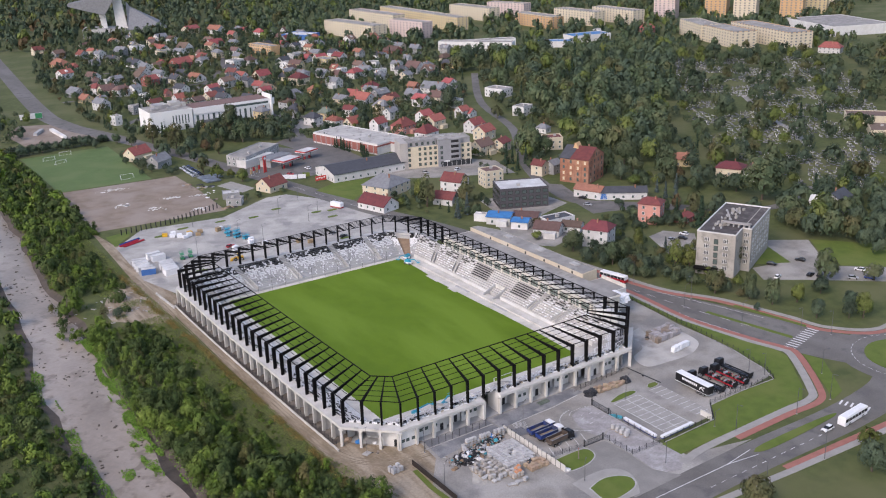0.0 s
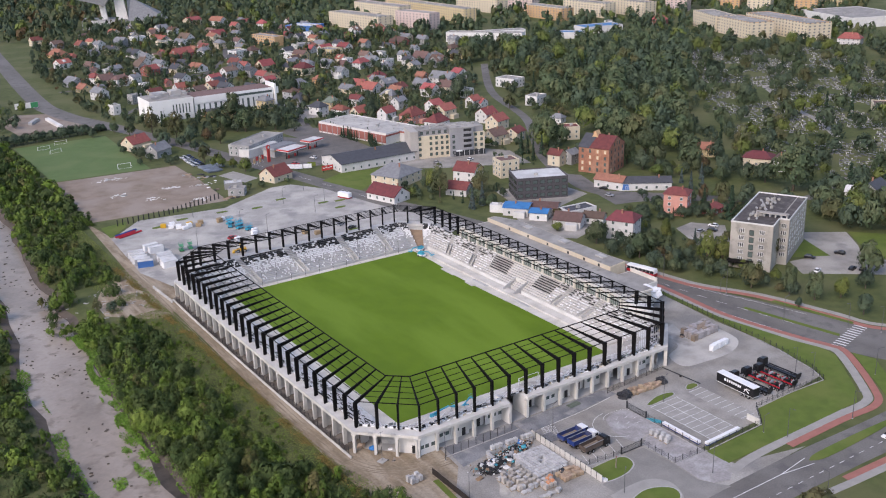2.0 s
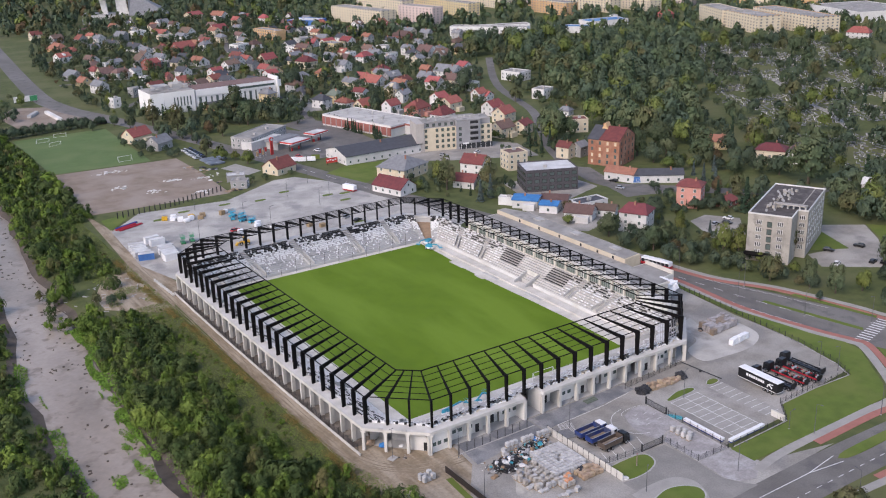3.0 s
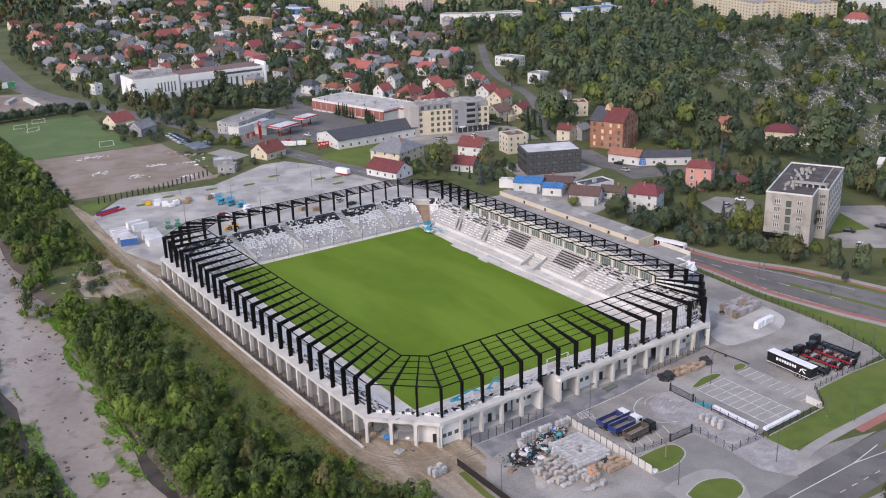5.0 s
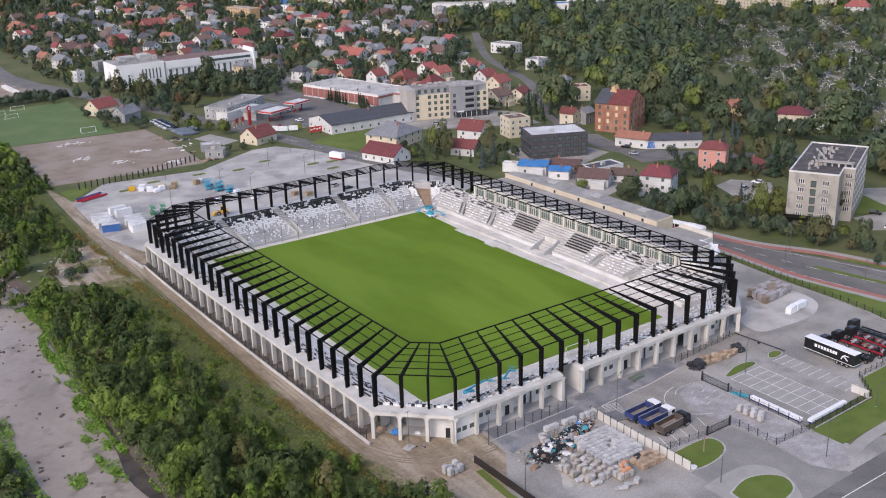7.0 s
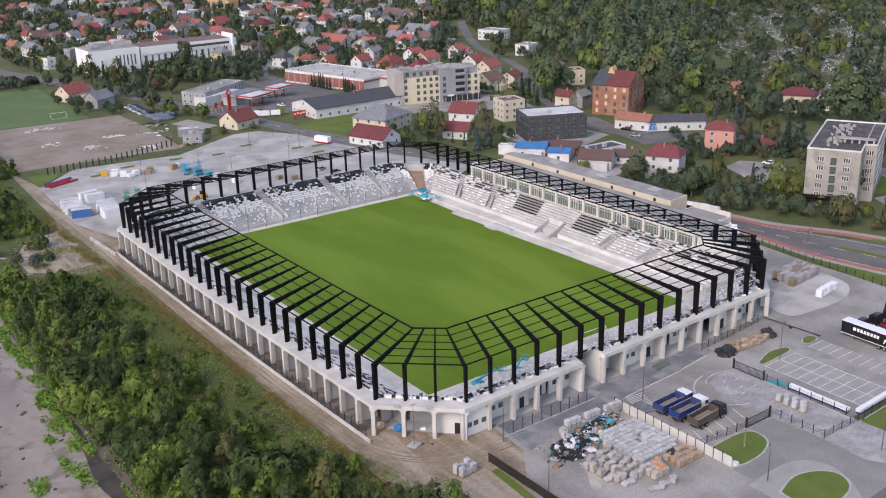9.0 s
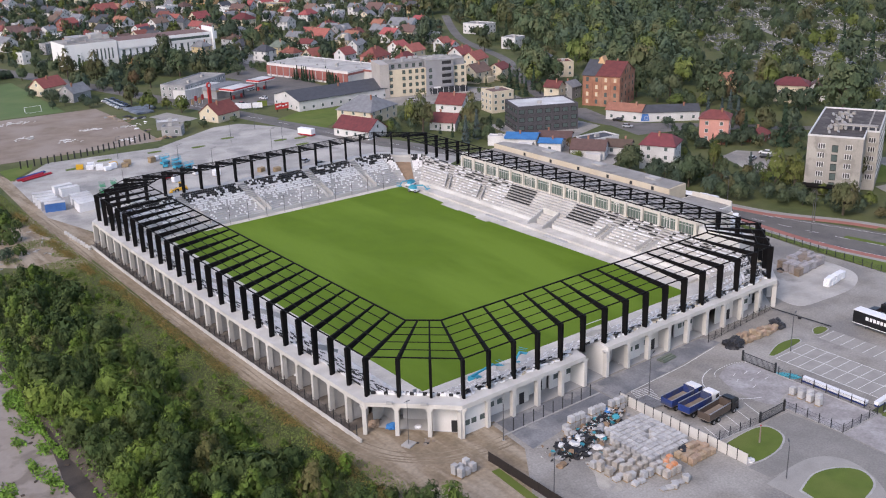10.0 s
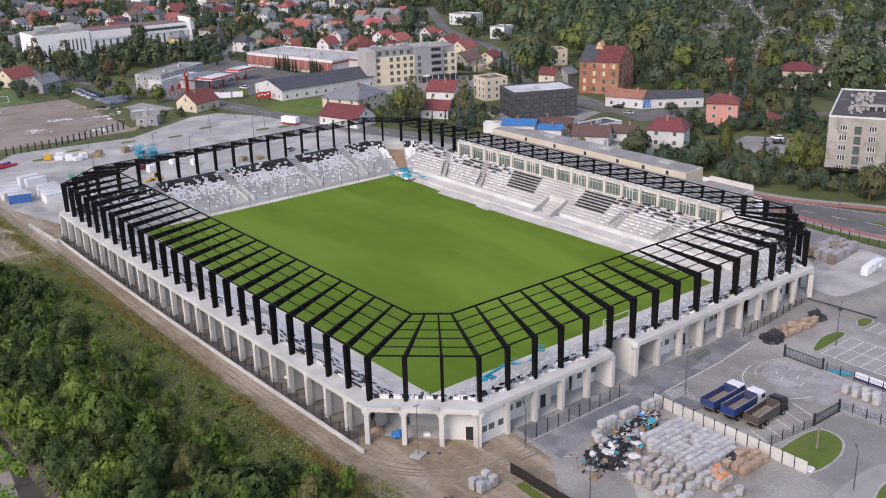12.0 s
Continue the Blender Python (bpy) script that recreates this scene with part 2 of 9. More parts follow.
def ribbon(name, pts, width, z, material, label, category, z0=-0.4):
    s = Shape()
    left, right = ribbon_outline(pts, width)
    n = len(left)
    for (lx, ly), (rx, ry) in zip(left, right):
        s.v += [(lx, ly, z), (rx, ry, z), (lx, ly, z0), (rx, ry, z0)]
    for i in range(n - 1):
        a, b = 4 * i, 4 * i + 4
        s.f += [(a, a + 1, b + 1, b), (a + 2, a, b, b + 2), (a + 1, a + 3, b + 3, b + 1)]
        s.m += [0, 0, 0]
    return setting(name, s, material, label, category)


ground()
# The main road behind the grandstand, from the far left to the roundabout.
MAIN = smooth_line([(28, 900), (-2, 560), (-2, 466), (14, 400), (34, 315), (48, 245), (60, 182), (67, 138), (76, 105), (85, 60), (91, 20), (93.8, -10), (96, -32), (99.5, -56), (104.5, -80), (109, -98), (116, -112)])
WIDE = [8] * len(MAIN)
for i, p in enumerate(MAIN):
    WIDE[i] = float(np.interp(-p[1], [-900, -420, -340, 10, 32, 56, 80, 98, 112], [14, 14, 11, 10, 11, 19, 22, 22, 24]))
ribbon("road", MAIN, WIDE, 0.03, ASPHALT, "grey asphalt main road with worn lane marks", "road")
SOUTH = [(-60, -139), (-20, -137.5), (15, -136), (41, -136), (73, -136.5), (98, -134), (112, -128)]
ribbon("road_south", smooth_line(SOUTH), 13, 0.034, ASPHALT, "grey asphalt road with a grass median", "road")
sheet("road_circle", [(124 + 22 * math.cos(a * math.tau / 48), -124 + 22 * math.sin(a * math.tau / 48)) for a in range(48)], 0.04, ASPHALT, "asphalt roundabout carriageway", "road")
sheet("roundabout_island", [(124 + 13.5 * math.cos(a * math.tau / 40), -124 + 13.5 * math.sin(a * math.tau / 40)) for a in range(40)], 0.2, LAWN, "round grass island inside a pale kerb", "lawn")
ribbon("road_east", smooth_line([(140, -118), (160, -108), (200, -95), (300, -80)]), 9, 0.036, ASPHALT, "asphalt side road leaving the roundabout", "road")
# Paved yards round the stadium.
sheet("yard_south", [(-36, -74), (-37, -84), (-46, -96), (-44, -118), (-44, -131), (30, -129.5), (41, -129), (20, -124), (19, -114), (41, -113), (52, -109), (78, -106), (84, -84), (84, -60), (88, -26), (80, -20), (58, -20), (58, -60), (46, -74)], 0.05, PAVER, "grey block-paved yard beside the stadium", "yard")
sheet("yard_north", [(-58, 108), (-55, 158), (-37, 178), (3, 172), (35, 191), (46, 190), (56, 172), (62, 136), (68, 113), (80, 80), (60, 70), (48, 92), (-40, 92), (-52, 84)], 0.05, PALEPAVE, "wide grey block-paved car park with small grass islands", "car park")
sheet("dirt_apron", [(-62.5, -95), (-62, -17), (-61, 27), (-60.5, 66), (-62, 110), (-58, 185), (-52, 185), (-50, 140), (-54, 95), (-52, 78), (-52, -62), (-42, -73), (-35, -73.5), (-36, -86), (-44, -98), (-44, -112), (-55, -112)], 0.025, EARTH, "rutted brown dirt track along the stadium", "track")
sheet("dirt_lot", [(-52, 274), (-1, 269), (12, 268), (12, 230), (9, 183), (-57, 189)], 0.04, LOT, "bare brown graded lot with pale rubble", "lot")
sheet("training_pitch", [(-52, 374), (3, 373), (-1, 271), (-52, 276)], 0.06, STUDY, "dull green artificial training pitch", "pitch")
sheet("pitch", [(-38, -56), (38.4, -56), (39.2, -34), (39.2, -12), (38.8, 4), (38.7, 16), (37.7, 16.4), (37.8, 21.6), (38.9, 22), (38.9, 30), (38.4, 30.4), (38.5, 39), (40.2, 39.4), (40.8, 48), (41.2, 63.5), (-38, 63.5)], 0.06, TURF, "bright green unmarked football pitch turf", "pitch")
sheet("pitch_apron", [(-44, -62), (48, -62), (50, 66.5), (-44, 66.5)], 0.03, DUSTY, "pale dusty concrete apron round the pitch", "pavement")
sheet("bare_earth", smooth_line([(-82, 72), (-81, 86), (-75, 100), (-66, 112), (-61, 112), (-60, 66), (-66, 58), (-74, 64), (-82, 72)], 4)[:-1], 0.02, EARTH, "bare brown earth widening of the track", "ground")
# Dark ribbon at the water's edge stands for the bank's shadow.
sheet("mud_bank", smooth_line([(-97.6, -8), (-98.6, -16), (-99.4, -30), (-101, -43), (-99.6, -55), (-98.8, -72), (-97, -90), (-95, -90), (-96, -72), (-96.5, -55), (-97, -43), (-96.6, -30), (-96.4, -16), (-97.6, -8)], 4)[:-1], -1.9, SHADEDMUD, "dark mud along the foot of the river bank, bank shade painted in", "mud", -2.6)
TRACK = smooth_line([(-60.2, 106), (-60.6, 60), (-60.9, 20), (-60.8, -20), (-60.2, -52), (-57.5, -68), (-51, -76.5), (-43, -79.5), (-37, -80)], 8)
for off, w in ((-1.6, 0.55), (0.3, 0.5), (1.6, 0.35), (-0.7, 0.3)):
    left, right = ribbon_outline(TRACK, abs(off) * 2)
    line = [(x + 0.35 * noise.noise((y * 0.08, x * 0.08, off)), y + 0.35 * noise.noise((y * 0.08, x * 0.08, off + 9))) for x, y in (left if off > 0 else right)]
    ribbon("wheel_rut", line, [w * (0.75 + 0.5 * noise.noise((p[1] * 0.2, off, 0))) for p in line], 0.032 + 0.003 * w, RUT, "darker wheel rut worn into the dirt track", "track")

sheet("muddy_strip", [(-57.0, -60), (-58.0, 6), (-57.0, 74), (-50, 74), (-50, -60)], 0.045, MUD, "dark trodden mud under the west stand", "ground")

# ---- stadium ----
SEATW = mat("white plastic seat", (0.78, 0.78, 0.78), (0.7, 0.7, 0.7), 1.0, 0.5, fine=10, bump=0)
SEATB = mat("black plastic seat", (0.02, 0.02, 0.022), (0.03, 0.03, 0.03), 1.0, 0.5, fine=10, bump=0)
CREAM = mat("cream render", (0.66, 0.62, 0.55), (0.59, 0.55, 0.48), 0.4, 0.85, fine=5)
OCHRE = mat("ochre insulation board", (0.55, 0.47, 0.35), (0.49, 0.42, 0.32), 0.4, 0.85, fine=4, c3=(0.56, 0.50, 0.40), patch=0.1)
ROOFG = mat("grey roofing felt", (0.29, 0.277, 0.258), (0.23, 0.22, 0.205), 0.25, 0.9, fine=4, c3=(0.35, 0.335, 0.31), patch=0.1, stain=(0.2, 0.19, 0.178), stain_scale=0.2)
GLASS = mat("window glass", (0.075, 0.10, 0.095), (0.10, 0.13, 0.12), 0.3, 0.12, fine=2, bump=0, spec=0.6)
# Far panes: curtains, reflection and faded distant contrast painted as one paler base colour.
FARGLASS = mat("distant glass with curtains and painted reflection", (0.21, 0.215, 0.22), (0.15, 0.155, 0.16), 0.4, 0.3, fine=2, bump=0, spec=0.4)
DARKIN = mat("dark opening", (0.03, 0.03, 0.032), None, 0.5, 0.7)
# Green tint, lightened from GLASS to hold the sky's reflection in its colour.
LOUNGEGLASS = mat("greenish lounge glass with painted reflection", (0.15, 0.19, 0.165), (0.10, 0.135, 0.12), 0.25, 0.12, fine=2, bump=0, spec=0.6)
SHEETW = mat("white plastic wrap", (0.82, 0.82, 0.82), (0.7, 0.71, 0.73), 1.2, 0.4, fine=3, bump=0.6)
SOIL = mat("brown soil ramp", (0.30, 0.21, 0.14), (0.23, 0.16, 0.11), 0.4, 0.95, fine=3, bump=0.6)

SIDES = ("south", "southeast", "east", "northeast", "north", "northwest", "west", "southwest")
FRONT = [(-38, -60), (42, -60), (47.5, -54.5), (47.5, 61.5), (43, 66), (-38, 66), (-42.5, 62), (-42.5, -55.5)]
BACK = [(-41.3, -71.2), (45.3, -71.2), (56, -60.5), (56, 71), (45, 82), (-41.3, 82), (-52.3, 73), (-52.3, -60.7)]
OUTER = [(-43, -74.7), (46.6, -74.3), (59.2, -62.0), (59.2, 73), (46.5, 86.3), (-43, 86.3), (-55.3, 74.6), (-55.3, -62.6)]
POSTS = [(-41.0, -72.5), (45.8, -72.5), (57.8, -60.5), (57.6, 71.6), (45.2, 84.4), (-41.2, 84.4), (-53.5, 73.5), (-53.4, -61)]
EAVES = [(-36, -60), (39.6, -60), (44, -55.6), (44, 67.5), (39.6, 71.9), (-36, 71.9), (-41, 67.5), (-41, -55.6)]
BAYS = (15, 3, 23, 3, 15, 3, 24, 3)


def ring(line, side, u, bow=0.0):
    """A point of an eight-sided line, u from 0 to 1 along a side. The west side swells outwards by bow."""
    x, y = lerp(line[side], line[(side + 1) % 8], u)
    return (x - bow * (1 - (2 * u - 1) ** 2), y) if side == 6 else (x, y)


def span(line_a, line_b, side, u, v):
    return lerp(ring(line_a, side, u), ring(line_b, side, u, 0.9), v)


ROWS, Z_FRONT, Z_BACK = 16, 1.0, 6.3


def terraces(side, u0, u1, n, rows, low, high):
    """Stepped concrete between the front and back lines."""
    s = Shape()
    for k in range(n):
        a, b = u0 + (u1 - u0) * k / n, u0 + (u1 - u0) * (k + 1) / n
        for r in range(rows):
            v0, v1 = r / rows, (r + 1) / rows
            z = low + (high - low) * r / (rows - 1)
            zb = -0.2 if r == 0 else low + (high - low) * (r - 1) / (rows - 1)
            p, q = span(FRONT, BACK, side, a, v0), span(FRONT, BACK, side, b, v0)
            p2, q2 = span(FRONT, BACK, side, a, v1), span(FRONT, BACK, side, b, v1)
            s.poly([(*p, zb), (*q, zb), (*q, z), (*p, z)])
            s.poly([(*p, z), (*q, z), (*q2, z), (*p2, z)])
    for u in (u0, u1):
        pts = []
        for r in range(rows):
            z = low + (high - low) * r / (rows - 1)
            pts += [(*span(FRONT, BACK, side, u, r / rows), z), (*span(FRONT, BACK, side, u, (r + 1) / rows), z)]
        pts += [(*span(FRONT, BACK, side, u, 1), -0.2), (*span(FRONT, BACK, side, u, 0), -0.2)]
        s.poly(pts if u == u1 else pts[::-1])
    s.weld = True
    return s


def deck(side, u0, u1, n, z0, z1):
    """The walkway slab behind the top row, out to the facade, with its edge beam and a back wall line."""
    s = Shape()
    for k in range(n + 1):
        u = u0 + (u1 - u0) * k / n
        p, q = ring(BACK, side, u, 0.9), ring(OUTER, side, u, 0.9)
        s.v += [(*p, z0), (*p, z1), (*q, z1), (*q, z0)]
    for k in range(n):
        a, b = 4 * k, 4 * k + 4
        s.f += [(a + i, b + i, b + (i + 1) % 4, a + (i + 1) % 4) for i in range(4)]
    s.f += [(0, 1, 2, 3), (4 * n + 3, 4 * n + 2, 4 * n + 1, 4 * n)]
    s.m += [0] * len(s.f)
    return s


def seat_rows(side, u0, u1, rows, low, high, rule, aisles=()):
    """Seat shells in rows; rule(u, r) gives 'w', 'b' or None."""
    white, black = Shape(), Shape()
    a0, a1 = Vector(ring(BACK, side, 0)), Vector(ring(BACK, side, 1))
    length = (a1 - a0).length
    n = int(length * (u1 - u0) / 0.55)
    d = (a1 - a0).normalized()
    inward = Vector((-d.y, d.x))
    for r in range(rows):
        z = low + (high - low) * r / (rows - 1)
        for i in range(n):
            u = u0 + (u1 - u0) * (i + 0.5) / n
            if any(abs(u - c) * length < w / 2 for c, w in aisles):
                continue
            kind = rule(u, r)
            if not kind:
                continue
            s = white if kind == "w" else black
            p = Vector(span(FRONT, BACK, side, u, (r + 0.62) / rows))
            w, e, b = (d * 0.23, inward * 0.2, inward * 0.26) if side != 2 else (d * 0.24, inward * 0.14, inward * 0.19)
            base = [p - w + e, p + w + e, p + w - e, p - w - e]
            s.hull([(*q, z + 0.18) for q in base], [(*q, z + 0.28) for q in base])
            back = [p - w - e, p + w - e, p + w - b, p - w - b]
            s.hull([(*q, z + 0.26) for q in back], [(*q, z + (0.62 if side != 2 else 0.46)) for q in back])
    return white, black


def seats(side, white, black):
    if white.f:
        tagged(new("seats", white.mesh("seats", SEATW)), "rows of white plastic stadium seats, partly installed", "seats", "stadium seats", "stuff")
    if black.f:
        tagged(new("seats", black.mesh("seats", SEATB)), "scattered black plastic stadium seats on the terraces", "seats", "stadium seats", "stuff")


def dither(u, r, k):
    return ((math.sin(u * 1571.7 * k + r * 78.23) * 43758.5453) % 1.0)


def mixed(top, mid, aisle_fill=1.0):
    """A rule: black with white at the top, white in the middle, few white seats below."""

    def rule(u, r):
        a = dither(math.floor(u * 75 * top[1]) / 150, r, 1.0)
        b = dither(math.floor(u * 300), r, 1.7)
        if r >= top[0]:
            share = 0.50 + 0.075 * (r - top[0])
            return "b" if 0.7 * a + 0.3 * b < share else "w"
        if r >= mid:
            return "w" if b < 0.93 - 0.05 * (top[0] - r) else None
        return "w" if b < 0.10 + 0.035 * r else None

    return rule


def pier_shape(height):
    s = Shape()
    s.prism([(-0.36, -0.5), (0.36, -0.5), (0.36, 0.5), (-0.36, 0.5)], -0.3, height)
    for sg in (-1, 1):
        s.hull([(sg * 0.36, -0.45, height - 0.7), (sg * 0.37, -0.45, height - 0.7), (sg * 0.37, 0.45, height - 0.7), (sg * 0.36, 0.45, height - 0.7)][:: sg], [(sg * 0.36, -0.45, height), (sg * 0.75, -0.45, height), (sg * 0.75, 0.45, height), (sg * 0.36, 0.45, height)][:: sg])
    return s


PIER = pier_shape(5.6).mesh("pier", CONC)
DOOR = Shape().box((0, 0, 1.15), (1.15, 0.08, 2.3)).mesh("doorway", DARKIN)
PANE = Shape().box((0, 0, 0), (1.1, 0.06, 1.0)).mesh("window", GLASS)


def heading(side):
    a, b = OUTER[side], OUTER[(side + 1) % 8]
    return math.degrees(math.atan2(b[1] - a[1], b[0] - a[0]))


def grandstand(side):
    name = SIDES[side]
    g = thing("grandstand", f"unfinished pale concrete grandstand with stepped terraces", "grandstand", "stadium stands")
    n = max(3, BAYS[side])
    rows, low, high = (ROWS, Z_FRONT, Z_BACK) if side != 2 else (10, 1.5, 6.2)
    if side == 3:
        part("terrace", terraces(side, 0, 0.3, 2, rows, low, high), CONC2, g)
        part("terrace", terraces(side, 0.72, 1, 2, rows, low, high), CONC2, g)
        ramp = Shape().hull([(*span(FRONT, BACK, side, 0.3, 0), 0.2), (*span(FRONT, BACK, side, 0.72, 0), 0.2), (*span(FRONT, BACK, side, 0.72, 1), 0.2), (*span(FRONT, BACK, side, 0.3, 1), 0.2)][::-1], [(*span(FRONT, BACK, side, 0.3, 0), 0.3), (*span(FRONT, BACK, side, 0.72, 0), 0.3), (*span(FRONT, BACK, side, 0.72, 1), 4.6), (*span(FRONT, BACK, side, 0.3, 1), 4.6)][::-1])
        part("earth_ramp", ramp, SOIL, g, "bare brown earth slope in the gap of the stand")
    else:
        part("terrace", terraces(side, 0, 1, n, rows, low, high), WHITEC if side in (6, 7) else (STEPC if side in (0, 1, 2) else CONC2), g)
    if side in (2,):
        return g
    gap = (5, 6) if side == 0 else None
    step = 1.0 / BAYS[side]
    cuts = [(0, 1)] if not gap else [(0, gap[0] * step), (gap[1] * step, 1)]
    for a, b in cuts:
        part("deck", deck(side, a, b, max(2, round((b - a) / step)), 5.6, 6.4), CONC, g, "pale concrete deck with a deep edge beam")
    rz = heading(side)
    inward = Vector((-math.sin(radians(rz)), math.cos(radians(rz))))
    for i in range(BAYS[side] + 1):
        u = i * step
        if i == BAYS[side] and side != 7:
            continue
        x, y = ring(OUTER, side, u, 0.9)
        p = Vector((x, y)) + inward * 0.5
        pier = part("pier", PIER, CONC, g)
        pier.matrix_basis = pose(p.x, p.y, 0, 0, 0, rz)
        if side == 6 or (side == 0 and i > 6 and i % 2):
            q = p + inward * (2.6 if side == 0 else 2.0)
            f = part("cross_wall", Shape().box((q.x, q.y, 2.9), (0.25, 4.2 if side == 0 else 3.2, 5.4), rz), CONC2, g)
    # The recessed ground-floor wall with doors and small windows.
    depths = (4.6, 3.0, 3.8, 2.6, 4.6)
    for a, b in cuts:
        m = max(1, round((b - a) / step))
        for k in range(m):
            u, w = a + (b - a) * k / m, a + (b - a) * (k + 1) / m
            depth = depths[(k * 3 + side) % 5] if side in (0, 7, 1) else 4.6
            top = 5.8
            if side == 7:
                depth, top = ((7.6, 3.4), (6.4, 4.2), (2.4, 5.8))[k]
            elif side == 6:
                depth, top = (4.6, 5.8) if k % 5 == 2 else (6.8, 4.0)
            elif side == 0 and a == 0 and k < 2:
                depth = (0.9, 3.2)[k]
            p, q = Vector(ring(OUTER, side, u, 0.9)) + inward * depth, Vector(ring(OUTER, side, w, 0.9)) + inward * depth
            c = (p + q) / 2
            wall = part("infill_wall", Shape().box((c.x, c.y, top / 2 - 0.1), ((q - p).length, 0.3, top), rz), WHITEC if side in (0, 7) and top > 5 else CONC2, g)
            if side in (0, 7, 1) and top > 5:
                kind = 1 if side == 0 and a == 0 and k == 0 else 0 if side == 7 else (k * 7 + side) % 3
                o = c - inward * 0.17
                if kind in (0, 2):
                    dr = part("doorway", DOOR, DARKIN, wall)
                    dr.matrix_basis = pose(o.x + 1.2 * math.cos(radians(rz)), o.y + 1.2 * math.sin(radians(rz)), 0, 0, 0, rz)
                if kind in (1, 2, 3):
                    for e in (-1.4, 0.1, 2.0) if kind == 1 else (-0.9,):
                        wd = part("window", PANE, GLASS, wall)
                        wd.matrix_basis = pose(o.x + e * math.cos(radians(rz)), o.y + e * math.sin(radians(rz)), 2.3, 0, 0, rz)
    if gap:
        for u, face in ((gap[0] * step, -1), (gap[1] * step, 1)):
            p = Vector(ring(OUTER, side, u)) + inward * 3.4
            part("passage_wall", Shape().box((p.x + face * 0.2, p.y, 3.1), (0.5, 6.6, 6.4), rz), WHITEC, g)
    return g


STANDS = [grandstand(side) for side in range(8)]


def aisle(side, u, width, top=1.0, rows=ROWS, low=Z_FRONT, high=Z_BACK):
    """A flight of steps up the terraces with a walled entry at its foot."""
    a0, a1 = Vector(ring(BACK, side, 0)), Vector(ring(BACK, side, 1))
    h = width / 2 / (a1 - a0).length
    n = int(rows * 2 * top)
    s = Shape()
    for k in range(n):
        v0, v1 = k / (rows * 2), (k + 1) / (rows * 2)
        z = low + (high - low) * v0 + 0.16
        o = [span(FRONT, BACK, side, u - h, v0), span(FRONT, BACK, side, u + h, v0), span(FRONT, BACK, side, u + h, v1), span(FRONT, BACK, side, u - h, v1)]
        up = (high - low) / (rows * 2)
        s.poly([(*p, z) for p in o])
        s.poly([(*o[0], z - up), (*o[1], z - up), (*o[1], z), (*o[0], z)])
        for i, j in ((1, 2), (3, 0)):
            s.poly([(*o[i], z - 0.9), (*o[j], z - 0.9), (*o[j], z), (*o[i], z)])
    s.weld = True
    g = STANDS[side]
    part("stairway", s, CONC, g)
    for e in (-1, 1):
        c = u + e * h
        p, q = span(FRONT, BACK, side, c, 0.0), span(FRONT, BACK, side, c, 0.5)
        w = Shape().bar((*p, low + 0.45), (*q, low + (high - low) * 0.5 + 0.35), 0.2, 1.0)
        part("side_wall", w, CONC2, g)


for side, spots, wide in ((4, (0.13, 0.33, 0.60, 0.84), 2.2), (5, (0.5,), 1.8), (1, (0.5,), 1.8), (0, (0.2, 0.5, 0.8), 2.0), (7, (0.5,), 1.8), (6, (0.2, 0.4, 0.6, 0.8), 2.0)):
    for u in spots:
        aisle(side, u, wide)
for u in (0.186, 0.308, 0.741, 0.878):
    aisle(2, u, 2.4, 1.0, 10, 1.5, 6.2)
east = STANDS[2]
for y in (5.6, -0.6):
    part("tunnel_wall", Shape().hull([(44.2, y - 0.2, 0), (50.5, y - 0.2, 0), (50.5, y + 0.2, 0), (44.2, y + 0.2, 0)], [(44.2, y - 0.2, 1.2), (50.5, y - 0.2, 4.0), (50.5, y + 0.2, 4.0), (44.2, y + 0.2, 1.2)]), CONC2, east)
part("tunnel_floor", Shape().box((47.2, 2.5, 0.06), (6.4, 6.0, 0.06)), CONC2, east)
part("tunnel_back", Shape().box((50.2, 2.5, 2.4), (0.4, 6.0, 3.6)), CONC, east)
part("tunnel_mouth", Shape().box((49.96, 3.6, 1.3), (0.1, 2.0, 2.4)), DARKIN, east, "dark mouth of the players' tunnel")
part("front_wall", Shape().box((47.2, 34, 0.65), (0.3, 55, 1.3)), WHITEC, east)
part("front_wall", Shape().box((47.2, -28, 0.65), (0.3, 53, 1.3)), WHITEC, east)
part("walkway", Shape().box((44.6, 3, 0.3), (3.6, 112, 0.55)), DUSTY, east, "raised pale walkway before the terraces")
for y in (17, -8):
    part("dugout_pit", Shape().box((42.3, y, 0.1), (1.6, 9, 0.12)), CONC2, east)

RULE = mixed((11, 1.0), 7)
seats(4, *seat_rows(4, 0.0, 1, ROWS, Z_FRONT, Z_BACK, RULE, [(0.13, 2.2), (0.33, 2.6), (0.60, 2.6), (0.84, 2.6)]))
seats(5, *seat_rows(5, 0, 1, ROWS, Z_FRONT, Z_BACK, RULE, [(0.5, 2.0)]))
seats(3, *seat_rows(3, 0.02, 0.28, ROWS, Z_FRONT, Z_BACK, RULE))
seats(3, *seat_rows(3, 0.74, 0.98, ROWS, Z_FRONT, Z_BACK, RULE))
seats(0, *seat_rows(0, 0, 1, ROWS, Z_FRONT, Z_BACK, lambda u, r: (("b" if dither(math.floor(u * 120) / 120, r, 1) < 0.35 else "w") if r > 13 else ("w" if dither(math.floor(u * 200), r, 1.3) < 0.12 else None)), [(0.2, 2.5), (0.5, 2.5), (0.8, 2.5)]))
seats(1, *seat_rows(1, 0, 1, ROWS, Z_FRONT, Z_BACK, RULE, [(0.5, 2)]))
